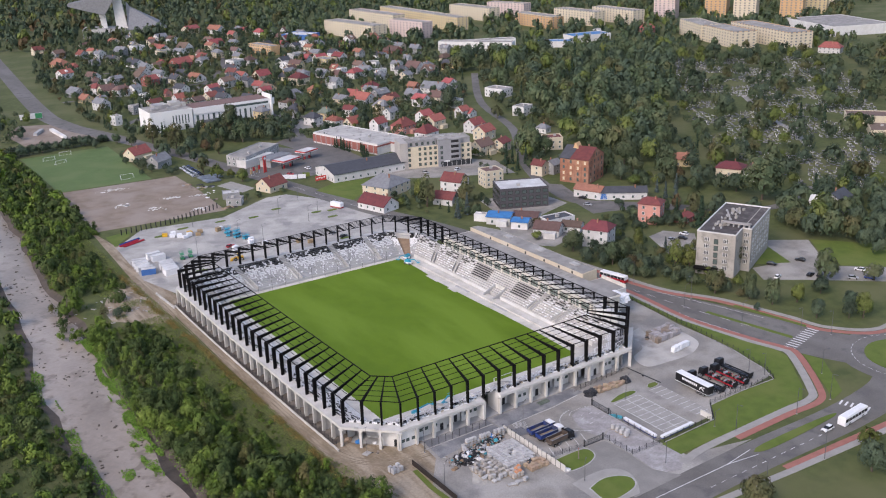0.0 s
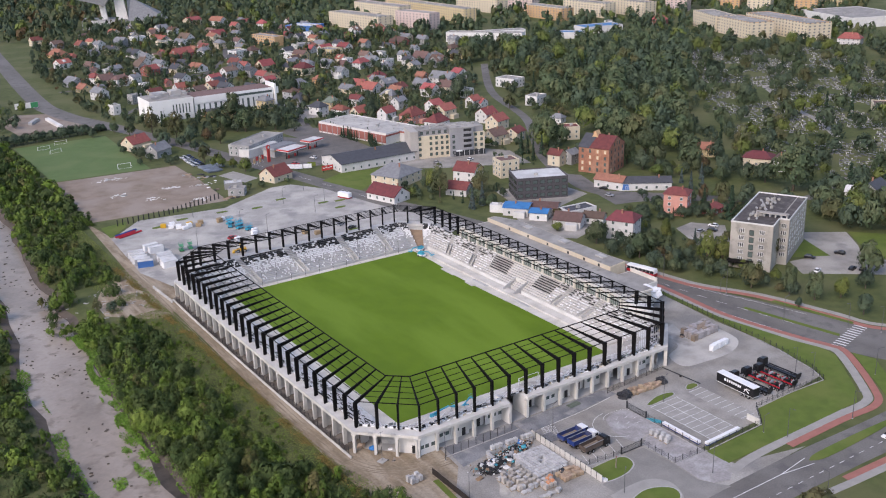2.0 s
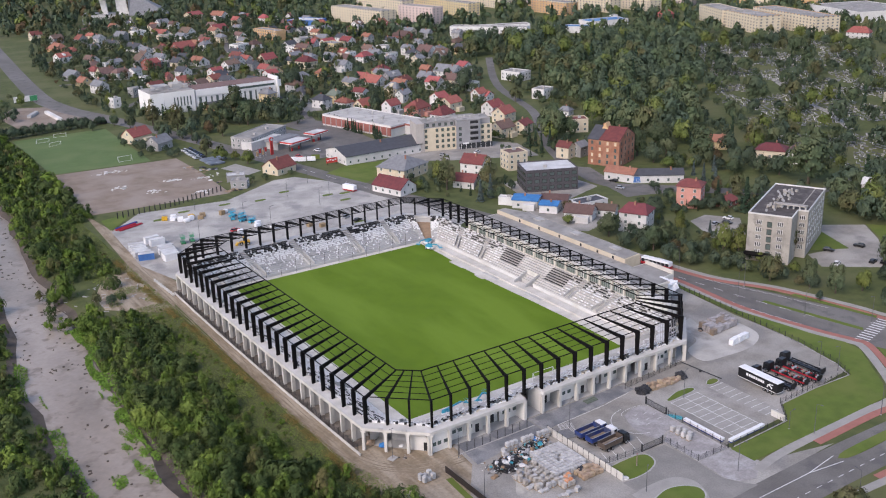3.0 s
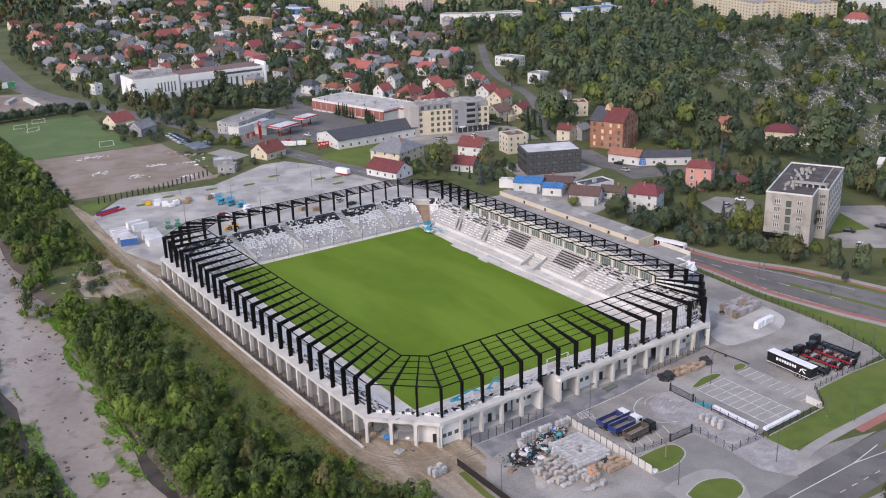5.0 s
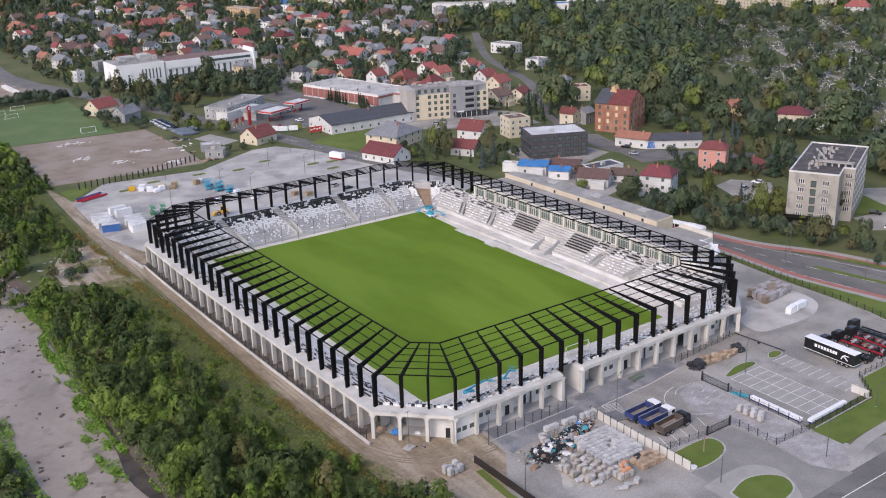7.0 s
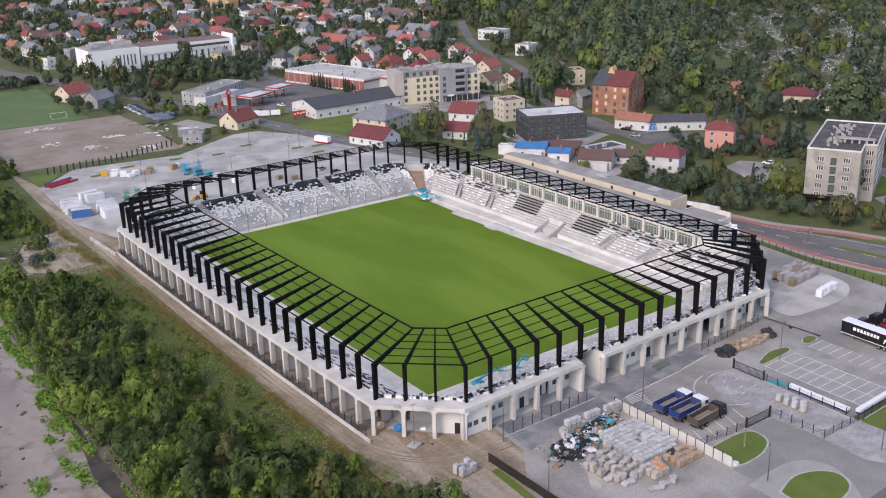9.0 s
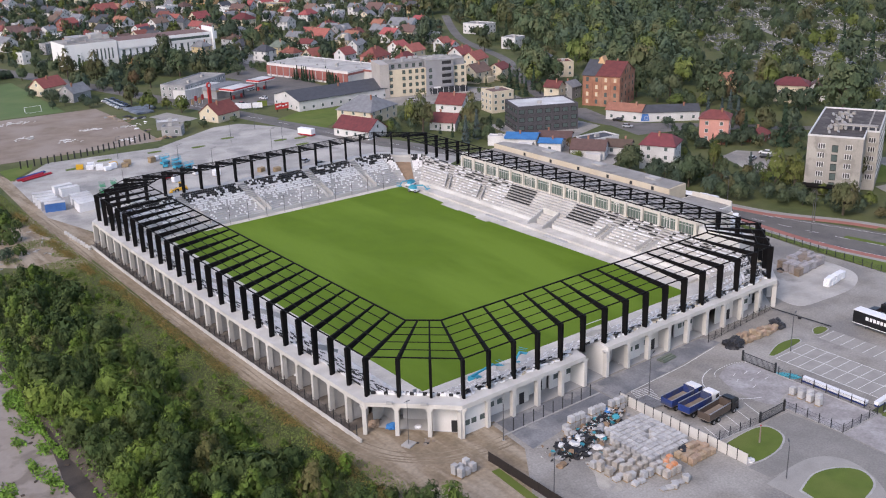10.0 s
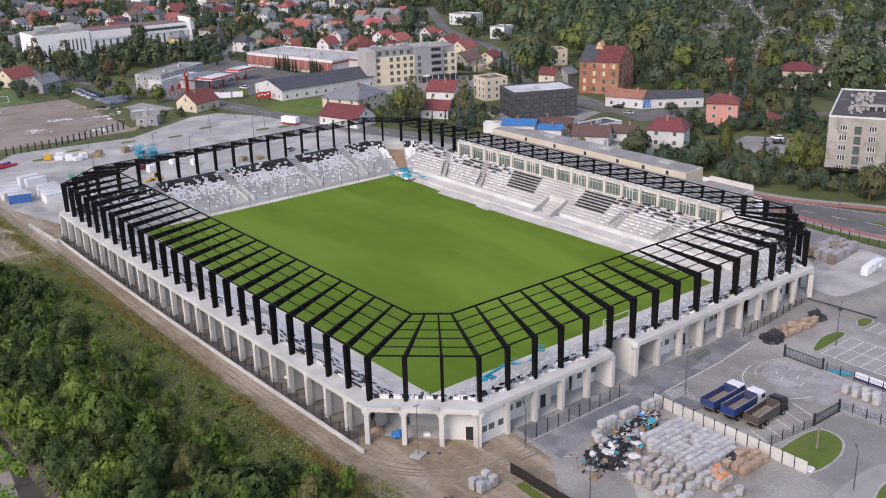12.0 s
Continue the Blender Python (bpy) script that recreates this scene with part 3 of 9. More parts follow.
seats(7, *seat_rows(7, 0, 1, ROWS, Z_FRONT, Z_BACK, lambda u, r: (("b" if dither(math.floor(u * 20) / 20, r, 1) < 0.45 else "w") if r > 9 else ("w" if dither(math.floor(u * 40), r, 1.3) < 0.4 else None)), [(0.5, 2)]))
seats(6, *seat_rows(6, 0, 1, ROWS, Z_FRONT, Z_BACK, lambda u, r: (("b" if dither(math.floor(u * 120) / 120, r, 1) < 0.42 else "w") if r > (3 if u > 0.72 else 9) else ("w" if dither(math.floor(u * 300), r, 1.3) < 0.55 else None)), [(0.2, 2), (0.4, 2), (0.6, 2), (0.8, 2)]))


def east_rule(u, r):
    y = BACK[2][1] + u * (BACK[3][1] - BACK[2][1])
    if 13.8 < y < 25.2 or -13.6 < y < -2.6:
        return "b" if 2 < r < 9 else None
    if -2.6 <= y <= 13.8:
        return None
    a = dither(math.floor(u * 105) / 210, r, 1.0)
    b = dither(math.floor(u * 240), r, 1.7)
    c = dither(math.floor(u * 120), r, 2.3)
    if r > 6 or (r == 6 and a < 0.4):
        return "b" if a < 0.5 else ("w" if b < 0.9 else None)
    if r > 4:
        return "w" if b < 0.72 else None
    return "w" if c < 0.30 and b < 0.9 else None


seats(2, *seat_rows(2, 0, 1, 10, 1.5, 6.2, east_rule, [(0.186, 2.8), (0.308, 2.8), (0.741, 2.8), (0.878, 2.8)]))

# ---- black steel roof frame ----
Z_POST, Z_EAVE = 13.6, 15.3


def roof_frame():
    g = thing("roof_frame", "bare black steel roof frame on tall columns over the stands", "roof frame")
    for side in range(8):
        n = BAYS[side]
        for i in range(n):
            u = i / n
            a, b = ring(POSTS, side, u, 0.9), ring(EAVES, side, u, 0.3)
            rz = math.degrees(math.atan2(b[1] - a[1], b[0] - a[0]))
            base = 10.2 if side == 2 and 2 < i < 20 else 6.4
            slim = 0.5 if base > 10 else 1.0
            part("column", Shape().hull([(*p, base) for p in footing(a, rz, 1.0 * slim, 0.5 * slim)], [(*p, Z_POST + 0.3) for p in footing(a, rz, 1.3 * slim, 0.5 * slim)]), STEEL, g)
            s = Shape()
            d = Vector((math.cos(radians(rz)), math.sin(radians(rz)), 0))
            side_v = Vector((-d.y, d.x, 0)) * 0.2
            A, B = Vector((*a, Z_POST)), Vector((*b, Z_EAVE))
            A = A - d * 0.6
            deep, rise = (0.9, 0.3) if side != 2 else (0.28, 0.16)
            if side == 2:
                side_v = side_v * 0.6
            lo = [A - side_v - Vector((0, 0, deep)), A + side_v - Vector((0, 0, deep)), A + side_v + Vector((0, 0, rise)), A - side_v + Vector((0, 0, rise))]
            hi = [B - side_v * 0.7 - Vector((0, 0, 0.12)), B + side_v * 0.7 - Vector((0, 0, 0.12)), B + side_v * 0.7 + Vector((0, 0, 0.15)), B - side_v * 0.7 + Vector((0, 0, 0.15))]
            part("girder", s.hull(lo, hi), STEEL, g)
        for v, w in ((0.0, 0.2), (0.2, 0.13), (0.4, 0.13), (0.6, 0.13), (0.8, 0.13), (1.0, 0.24)):
            s = Shape()
            for i in range(n):
                p = lerp(ring(POSTS, side, i / n, 0.9), ring(EAVES, side, i / n, 0.3), v)
                q = lerp(ring(POSTS, side, (i + 1) / n, 0.9), ring(EAVES, side, (i + 1) / n, 0.3), v)
                z = Z_POST + 0.3 + (Z_EAVE - Z_POST - 0.1) * v
                s.bar((*p, z), (*q, z), w)
            part("purlin", s, STEEL, g)
    return g


def footing(a, rz, depth, width):
    c, s = math.cos(radians(rz)), math.sin(radians(rz))
    return [(a[0] + c * x - s * y, a[1] + s * x + c * y) for x, y in ((-depth / 2, -width / 2), (depth / 2, -width / 2), (depth / 2, width / 2), (-depth / 2, width / 2))]


roof_frame()


def lounge_block():
    """The glazed boxes behind the east terraces, with the beige rear block."""
    g = thing("lounge_building", "long cream hospitality building with glazed bays and flat roofs", "building")
    y0, y1, n = -43.6, 50.2, 16
    part("floor_slab", Shape().box((61, 3.3, 5.75), (11.0, 95, 0.6)), CREAM, g)
    part("roof_slab", Shape().box((63.2, 3.3, 9.75), (13.8, 95, 0.7)), CREAM, g)
    part("roof_felt", Shape().box((64.2, 3.3, 10.13), (11.8, 94, 0.06)), ROOFG, g, "dark grey roofing felt on the flat roof")
    part("rear_wall", Shape().box((60.5, 3.3, 7.75), (0.3, 94, 3.5)), CREAM, g)
    w = (y1 - y0) / n
    pil = Shape().box((0, 0, 0), (0.7, 0.75, 4.4)).mesh("pilaster", CREAM)
    pst = Shape().box((0, 0, 0), (2.2, 0.6, 0.9)).mesh("parapet_stub", WHITEC)
    mul = Shape().box((0, 0, 0), (0.1, 0.13, 2.9)).mesh("mullion", KERB)
    pane = Shape().box((0, 0, 0), (0.06, w - 0.8, 2.9)).mesh("pane", LOUNGEGLASS)
    leaf = Shape()
    for e in (-0.9, 0, 0.9):
        leaf.box((0, e, 0), (0.1, 0.16, 2.7))
    leaf = leaf.box((0, 0, 1.3), (0.1, 1.96, 0.16)).mesh("door_leaf", WHITEC)
    sill = Shape().box((0, 0, 0), (0.3, w - 0.75, 0.4)).mesh("sill", CREAM)
    rail = Shape().box((0, 0, 0), (0.09, w - 0.8, 0.1)).mesh("transom", WHITEC)
    for i in range(n + 1):
        y = y0 + i * w
        part("pilaster", pil, CREAM, g).location = (56.15, y, 7.9)
        part("parapet_stub", pst, WHITEC, g).location = (57.4, y, 10.55)
        if i == n:
            break
        p = part("window", pane, GLASS, g)
        p.location = (56.45, y + w / 2, 8.0)
        part("sill", sill, CREAM, g).location = (56.35, y + w / 2, 6.25)
        for k in range(1, 5):
            part("mullion", mul, WHITEC, p).location = (-0.06, -w / 2 + 0.4 + (w - 0.8) * k / 5, 0)
        part("transom", rail, WHITEC, p).location = (-0.06, 0, 0.75)
        if i % 3 == 1:
            part("door", leaf, WHITEC, p, "white framed glass door").location = (-0.1, 0.6, -0.1)
    part("rear_block", Shape().prism([(70.2, 51), (70.2, -23), (78.3, -22), (78.3, 40), (74, 51)][::-1], 0, 11.6), OCHRE, g, "beige rear block with a flat roof")
    part("rear_roof", Shape().prism([(70.5, 50.4), (70.5, -22.4), (77.9, -21.4), (77.9, 39.6), (73.9, 50.4)][::-1], 11.6, 11.75), ROOFG, g)
    part("link_floor", Shape().box((67.6, 3.3, 4.5), (4.6, 94, 9)), CREAM, g)
    slot = Shape().box((0, 0, 0), (0.08, 0.9, 1.0)).mesh("slot_window", DARKIN)
    for y in (36, 24, 12, 0, -9, -17):
        part("slot_window", slot, DARKIN, g).location = (70.17, y, 10.75)
    hat = Shape().box((0, 0, 0), (2.4, 4.0, 0.5)).mesh("skylight", KERB)
    for y in (30, 8, -13):
        part("skylight", hat, KERB, g).location = (75, y, 11.98)
    part("low_wing", Shape().prism([(66, -23.2), (66, -38), (80, -36.5), (80, -23.2)][::-1], 0, 8.2), CONC, g)
    part("wing_roof", Shape().prism([(66.5, -23.7), (66.5, -37.4), (79.2, -36), (79.2, -23.7)][::-1], 8.2, 8.24), ROOFG, g)
    part("wing_parapet", Shape().box((79.6, -30, 8.8), (0.5, 13, 1.2)), CREAM, g)
    part("end_wall", Shape().box((58.5, -50.5, 6.2), (4.0, 12.5, 6.2)), WHITEC, g)
    return g


lounge_block()

# ---- buildings ----
ROOFS = {
    "r": mat("red tile roof", (0.30, 0.095, 0.08), (0.24, 0.075, 0.062), 0.6, 0.75, fine=4, bump=0.4),
    "d": mat("dark red roof", (0.17, 0.05, 0.045), (0.13, 0.04, 0.038), 0.6, 0.75, fine=4, bump=0.4),
    "o": mat("orange tile roof", (0.33, 0.15, 0.10), (0.27, 0.12, 0.082), 0.6, 0.75, fine=4, bump=0.4),
    "n": mat("brown roof", (0.16, 0.105, 0.085), (0.13, 0.085, 0.07), 0.6, 0.8, fine=4, bump=0.4),
    "g": mat("grey roof", (0.22, 0.225, 0.235), (0.17, 0.175, 0.185), 0.5, 0.8, fine=4, bump=0.3),
    "k": mat("anthracite roof", (0.075, 0.078, 0.088), (0.06, 0.062, 0.07), 0.5, 0.7, fine=4, bump=0.3),
    "b": mat("blue sheet roof", (0.045, 0.19, 0.42), (0.035, 0.15, 0.34), 0.4, 0.55, fine=3, bump=0.2),
    "w": mat("white roof sheet", (0.62, 0.62, 0.61), (0.52, 0.52, 0.51), 0.3, 0.7, fine=3, c3=(0.45, 0.44, 0.43), patch=0.1),
    "t": mat("greenish roof", (0.16, 0.19, 0.15), (0.13, 0.155, 0.125), 0.5, 0.8, fine=4),
}
WALLS = {
    "w": mat("white plaster", (0.66, 0.65, 0.63), (0.58, 0.57, 0.55), 0.3, 0.85, fine=3),
    "c": mat("cream plaster", (0.62, 0.54, 0.40), (0.55, 0.48, 0.36), 0.3, 0.85, fine=3),
    "y": mat("yellow plaster", (0.58, 0.47, 0.28), (0.52, 0.42, 0.25), 0.3, 0.85, fine=3),
    "o": mat("ochre plaster", (0.58, 0.37, 0.20), (0.50, 0.33, 0.18), 0.3, 0.85, fine=3),
    "p": mat("pink plaster", (0.60, 0.30, 0.24), (0.54, 0.27, 0.22), 0.3, 0.85, fine=3),
    "q": mat("pale pink plaster", (0.60, 0.48, 0.44), (0.54, 0.43, 0.40), 0.3, 0.85, fine=3),
    "r": mat("red painted wall", (0.32, 0.12, 0.10), (0.27, 0.105, 0.088), 0.3, 0.85, fine=3),
    "g": mat("grey plaster", (0.29, 0.29, 0.292), (0.25, 0.25, 0.253), 0.3, 0.85, fine=3, c3=(0.43, 0.42, 0.40), patch=0.08),
    "k": mat("dark clinker", (0.085, 0.08, 0.085), (0.065, 0.06, 0.065), 0.8, 0.8, fine=4, bump=0.3),
    "b": mat("old red brick", (0.34, 0.155, 0.10), (0.28, 0.13, 0.085), 0.7, 0.9, fine=5, c3=(0.40, 0.22, 0.15), patch=0.15, bump=0.4),
    "a": mat("weathered concrete panel", (0.35, 0.325, 0.29), (0.295, 0.275, 0.245), 0.15, 0.9, fine=3, c3=(0.39, 0.365, 0.325), patch=0.1, stain=(0.25, 0.235, 0.21), stain_scale=0.3),
    "s": mat("signal red sheet", (0.50, 0.05, 0.045), (0.44, 0.045, 0.04), 0.4, 0.5, fine=3, bump=0),
    "u": mat("blue cladding", (0.06, 0.17, 0.42), (0.05, 0.14, 0.36), 0.4, 0.6, fine=3),
}
tint_random(WALLS["w"], 0.12, 0.01)
tint_random(ROOFS["r"], 0.3, 0.012)
tint_random(ROOFS["d"], 0.3, 0.012)
tint_random(ROOFS["n"], 0.3, 0.02)
WORDS = {"r": "red tiled", "d": "dark red", "o": "orange tiled", "n": "brown", "g": "grey", "k": "anthracite", "b": "blue sheet-metal", "w": "pale flat", "t": "greenish"}
WALLW = {"w": "white", "c": "cream", "y": "yellow", "o": "ochre", "p": "pink", "q": "pale pink", "r": "red", "g": "grey", "k": "dark clinker", "b": "red-brick", "a": "weathered concrete", "s": "bright red", "u": "blue"}
FRAME = mat("white window frame", (0.75, 0.75, 0.74), None, 1.0, 0.6, bump=0)


def window_mesh(w, h, frame=FRAME):
    s = Shape()
    for y, dx in ((0.0, 0.1), (-0.1, 0.1), (-0.1, 0.0), (-0.03, 0.0)):
        s.v += [(sx * (w / 2 + dx), y, sz * (h / 2 + dx)) for sx, sz in ((-1, -1), (1, -1), (1, 1), (-1, 1))]
    for k in range(3):
        a, b = 4 * k, 4 * k + 4
        s.f += [(a + i, a + (i + 1) % 4, b + (i + 1) % 4, b + i) for i in range(4)]
        s.m += [1] * 4
    s.f.append((12, 13, 14, 15))
    s.m.append(0)
    return s.mesh("window", GLASS, frame)


WIN = {k: window_mesh(*v) for k, v in {"small": (1.1, 1.3), "wide": (1.9, 1.4), "tall": (1.2, 3.6), "slot": (0.9, 1.6)}.items()}
CARDARK = mat("dark shop glass", (0.03, 0.034, 0.038), (0.05, 0.055, 0.06), 0.5, 0.15, fine=2, bump=0, spec=0.5)
WIN["mid"] = window_mesh(1.25, 1.5, STEEL)
WIN["dark"] = window_mesh(2.1, 1.5, STEEL)
trip = Shape()
trip.box((0, -0.02, 0), (2.0, 0.05, 1.6), 0, 1)
for e in (-0.66, 0, 0.66):
    trip.box((e, -0.06, 0), (0.46, 0.06, 1.4), 0, 0)
WIN["triple"] = trip.mesh("window", DARKIN, FRAME)
WIN["mill"] = window_mesh(1.2, 1.8, WALLS["b"])
WIN["boarded"] = Shape().box((0, -0.03, 0), (1.3, 0.1, 1.9), 0, 1).box((0, -0.06, 0), (1.0, 0.08, 1.6)).mesh("window", WALLS["c"], WALLS["o"])
CHIM = Shape().box((0, 0, 0.7), (0.6, 0.6, 2.6)).box((0, 0, 2.02), (0.75, 0.75, 0.12)).mesh("chimney", WALLS["b"])


def windows(parent, w, d, z0, floors, storey, pitch, kind="small", faces="swen", skip=0.0, joined=None):
    """Window units set on the faces of a box of w by d."""
    wide = 1.5 if kind in ("wide", "dark") else 0.85
    for face, length, off, rz in (("s", w, -d / 2, 0), ("n", w, d / 2, 180), ("w", d, -w / 2, -90), ("e", d, w / 2, 90)):
        if face not in faces:
            continue
        n = max(1, int(length / pitch))
        for k in range(n):
            for fl in range(floors):
                if skip and random.random() < skip:
                    continue
                a = (k + 0.5) / n * length - length / 2
                m = {"s": (a, off), "n": (-a, off), "w": (off, -a), "e": (off, a)}[face]
                if joined is not None:
                    joined.box((m[0], m[1], z0 + fl * storey), (1.3 * wide, 0.1, 1.4) if face in "sn" else (0.1, 1.3 * wide, 1.4))
                    continue
                ob = part("window", WIN[kind], (), parent)
                ob.matrix_basis = pose(m[0], m[1], z0 + fl * storey, 0, 0, rz)


def house(x, y, rz, w, d, eave, rise, roof, wall, hip=0.0, label=""):
    """A house with pitched roof. The ridge runs along its w side; hip: how far the ridge ends draw in."""
    at = pose(x, y, 0, 0, 0, rz)
    g = thing("house", label or f"{WALLW[wall]} plastered house with a {WORDS[roof]} pitched roof", "house", "houses", at=at)
    body = Shape().prism([(-w / 2, -d / 2), (w / 2, -d / 2), (w / 2, d / 2), (-w / 2, d / 2)], -0.3, eave)
    if not hip:
        for sx in (-1, 1):
            tri = [(sx * w / 2, -d / 2, eave), (sx * w / 2, d / 2, eave), (sx * w / 2, 0, eave + rise * 0.97)]
            body.poly(tri if sx > 0 else tri[::-1])
    walls = part("wall", body, WALLS[wall], g)
    o = 0.5
    drop = rise * o / (d / 2)
    top, thick = eave + rise, 0.22
    rf = Shape()
    e = w / 2 + (0.4 if not hip else o)
    r = w / 2 + 0.4 - hip * d / 2 if hip else e
    for sy in (-1, 1):
        low = [(-e, sy * (d / 2 + o), eave - drop), (e, sy * (d / 2 + o), eave - drop), (r, 0, top), (-r, 0, top)]
        high = [(a, b, c + thick) for a, b, c in low]
        rf.hull(low[:: sy], high[:: sy])
    if hip:
        for sx in (-1, 1):
            low = [(sx * e, -d / 2 - o, eave - drop), (sx * e, d / 2 + o, eave - drop), (sx * r, 0.01, top), (sx * r, -0.01, top)]
            rf.hull(low[:: sx], [(a, b, c + thick) for a, b, c in low][:: sx])
    part("roof", rf, ROOFS[roof], g)
    if w > 9 and random.random() < 0.35:
        part("annex", Shape().box((w * 0.2, -d / 2 - 1.4, 1.3), (w * 0.45, 2.8, 2.9)), WALLS[wall], g)
    if rise > 2.8 and random.random() < 0.1:
        part("dormer", Shape().hull([(-1.2, -d * 0.42, eave + 0.3), (1.2, -d * 0.42, eave + 0.3), (1.2, 0, eave + 0.3), (-1.2, 0, eave + 0.3)], [(-1.2, -d * 0.4, eave + rise * 0.68), (1.2, -d * 0.4, eave + rise * 0.68), (1.2, 0, eave + rise * 0.9), (-1.2, 0, eave + rise * 0.9)]), WALLS[wall], g)
    c = part("chimney", CHIM, (), g)
    c.location = (w * random.uniform(-0.3, 0.3), random.choice((-1, 1)) * d * 0.12, top - 1.0)
    fl = max(1, round((eave - 0.6) / 2.9))
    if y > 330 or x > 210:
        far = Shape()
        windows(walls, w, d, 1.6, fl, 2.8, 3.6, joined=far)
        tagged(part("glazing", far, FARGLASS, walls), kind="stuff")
    else:
        windows(walls, w, d, 1.6, fl, 2.8, 4.4)
    if not hip and rise > 2.4:
        for sx, t in ((-1, -90), (1, 90)):
            ob = part("window", WIN["small"], (), walls)
            ob.matrix_basis = pose(sx * w / 2, 0, eave + rise * 0.3, 0, 0, t)
    return g


def flat_block(name, x, y, rz, w, d, h, wall, floors, storey, pitch, label, category="building", kind="small", roof=None, faces="swen", z0=1.9, accent=None, far=False):
    """A flat-roofed block with a parapet, roof felt, vents and rows of windows."""
    g = thing(name, label, category, at=pose(x, y, 0, 0, 0, rz))
    body = part("wall", Shape().prism([(-w / 2, -d / 2), (w / 2, -d / 2), (w / 2, d / 2), (-w / 2, d / 2)], -0.3, h), WALLS[wall], g)
    part("roof", Shape().box((0, 0, h + 0.05), (w - 0.8, d - 0.8, 0.1)), roof or ROOFG, g)
    par = Shape()
    for sy in (-1, 1):
        par.box((0, sy * (d / 2 - 0.2), h + 0.25), (w + 0.1, 0.45, 0.5))
    for sx in (-1, 1):
        par.box((sx * (w / 2 - 0.2), 0, h + 0.25), (0.45, d - 0.85, 0.5))
    part("parapet", par, accent or WALLS[wall], g)
    n = max(1, int(w / 14))
    for k in range(n):
        v = part("roof_vent", Shape().box((0, 0, 0), (1.6, 1.2, 1.2)), KERB, g)
        v.location = ((k + 0.5) / n * w - w / 2 + random.uniform(-2, 2), random.uniform(-0.2, 0.2) * d, h + 0.7)
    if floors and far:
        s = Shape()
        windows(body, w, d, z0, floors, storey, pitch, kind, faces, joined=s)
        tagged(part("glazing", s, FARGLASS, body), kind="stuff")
    elif floors:
        windows(body, w, d, z0, floors, storey, pitch, kind, faces)
    return g

# ---- the larger buildings ----
def dormitory():
    g = thing("dormitory", "weathered grey concrete dormitory of six storeys", "apartment block", at=pose(150.8, -25.4, 0, 0, 0, -63.6))
    felt = mat("dark bitumen roof", (0.095, 0.082, 0.078), (0.065, 0.058, 0.055), 0.4, 0.9, stain=(0.14, 0.125, 0.115))
    main = part("wall", Shape().box((-1.2, 0, 8.85), (15.6, 43, 18.3)), WALLS["a"], g)
    wing = part("wall", Shape().box((8.4, 5.2, 8.85), (3.58, 32.4, 18.3)), WALLS["a"], g, "paler concrete side wing")
    part("roof", Shape().box((-1.2, 0, 18.03), (14.8, 42.2, 0.1)), felt, g)
    part("roof", Shape().box((8.2, 5.2, 18.03), (3.0, 31.6, 0.1)), felt, g)
    for c, z in (((-1.2, -21.4), (15.8, 0.35)), ((-1.2, 21.4), (15.8, 0.35)), ((-8.9, 0), (0.35, 42.4)), ((6.5, -16.2), (0.35, 10.0)), ((8.5, -10.9), (3.6, 0.35)), ((10.1, 5.2), (0.35, 31.8)), ((8.5, 21.3), (3.6, 0.35))):
        part("parapet", Shape().box((*c, 18.25), (*z, 0.5)), WALLS["w"], g)
    for k in range(5):
        for x in (-4.9, 2.7):
            part("window", WIN["triple"], (), main).matrix_basis = pose(x, -21.5, 15.2 - 2.85 * k)
        part("balcony_door", WIN["dark"], (), main, "dark double stair window").matrix_basis = pose(-1.1, -21.52, 14.6 - 2.85 * k) @ Matrix.Diagonal((0.75, 1, 1.25, 1))
        part("window", WIN["triple"], (), wing).matrix_basis = pose(8.3, -11.0, 15.6 - 2.85 * k)
        for n in range(7):
            part("window", WIN["small"], (), wing).matrix_basis = pose(10.19, -7.5 + 4.3 * n, 15.4 - 2.85 * k, 0, 0, 90)
        for n in range(8):
            part("window", WIN["small"], (), main).matrix_basis = pose(-9.0, 17.5 - 5.0 * n, 15.4 - 2.85 * k, 0, 0, -90)
    part("entrance_canopy", Shape().box((-4.4, -23.2, 3.3), (9.4, 3.6, 0.5)), STEEL, g, "dark canopy over the entrance")
    for x in (-8.6, -0.4):
        part("canopy_post", Shape().box((x, -24.6, 1.5), (0.3, 0.3, 3.2)), STEEL, g)
    part("roof_gallery", Shape().box((3.6, -9.4, 19.55), (11.6, 2.6, 0.3)), WALLS["a"], g, "long raised slab over the roof")
    for k in range(6):
        part("gallery_post", Shape().box((-1.6 + 2.1 * k, -9.4, 18.7), (0.5, 2.0, 1.4)), WALLS["g"], g)
    box = Shape().box((0, 0, 0.5), (0.9, 0.9, 1.0)).mesh("roof_vent", WALLS["a"])
    dish = Shape().tube((0, 0, 0.5), (0.2, -0.1, 0.75), 0.55, 0.65, 12).tube((0, 0, 0), (0, 0, 0.6), 0.08, 0.06, 6).mesh("roof_dish", KERB)
    for k in range(40):
        y = random.uniform(-18, 15)
        x = -2.0 + 0.06 * y + random.gauss(0, 1.5)
        v = part("roof_vent" if k % 2 else "roof_dish", box if k % 2 else dish, (), g)
        v.matrix_basis = pose(x, y, 18.06, 0, 0, random.uniform(-15, 15)) @ Matrix.Diagonal((random.uniform(0.6, 1.2), random.uniform(0.6, 1.4), random.uniform(0.6, 1.3), 1))
    return g


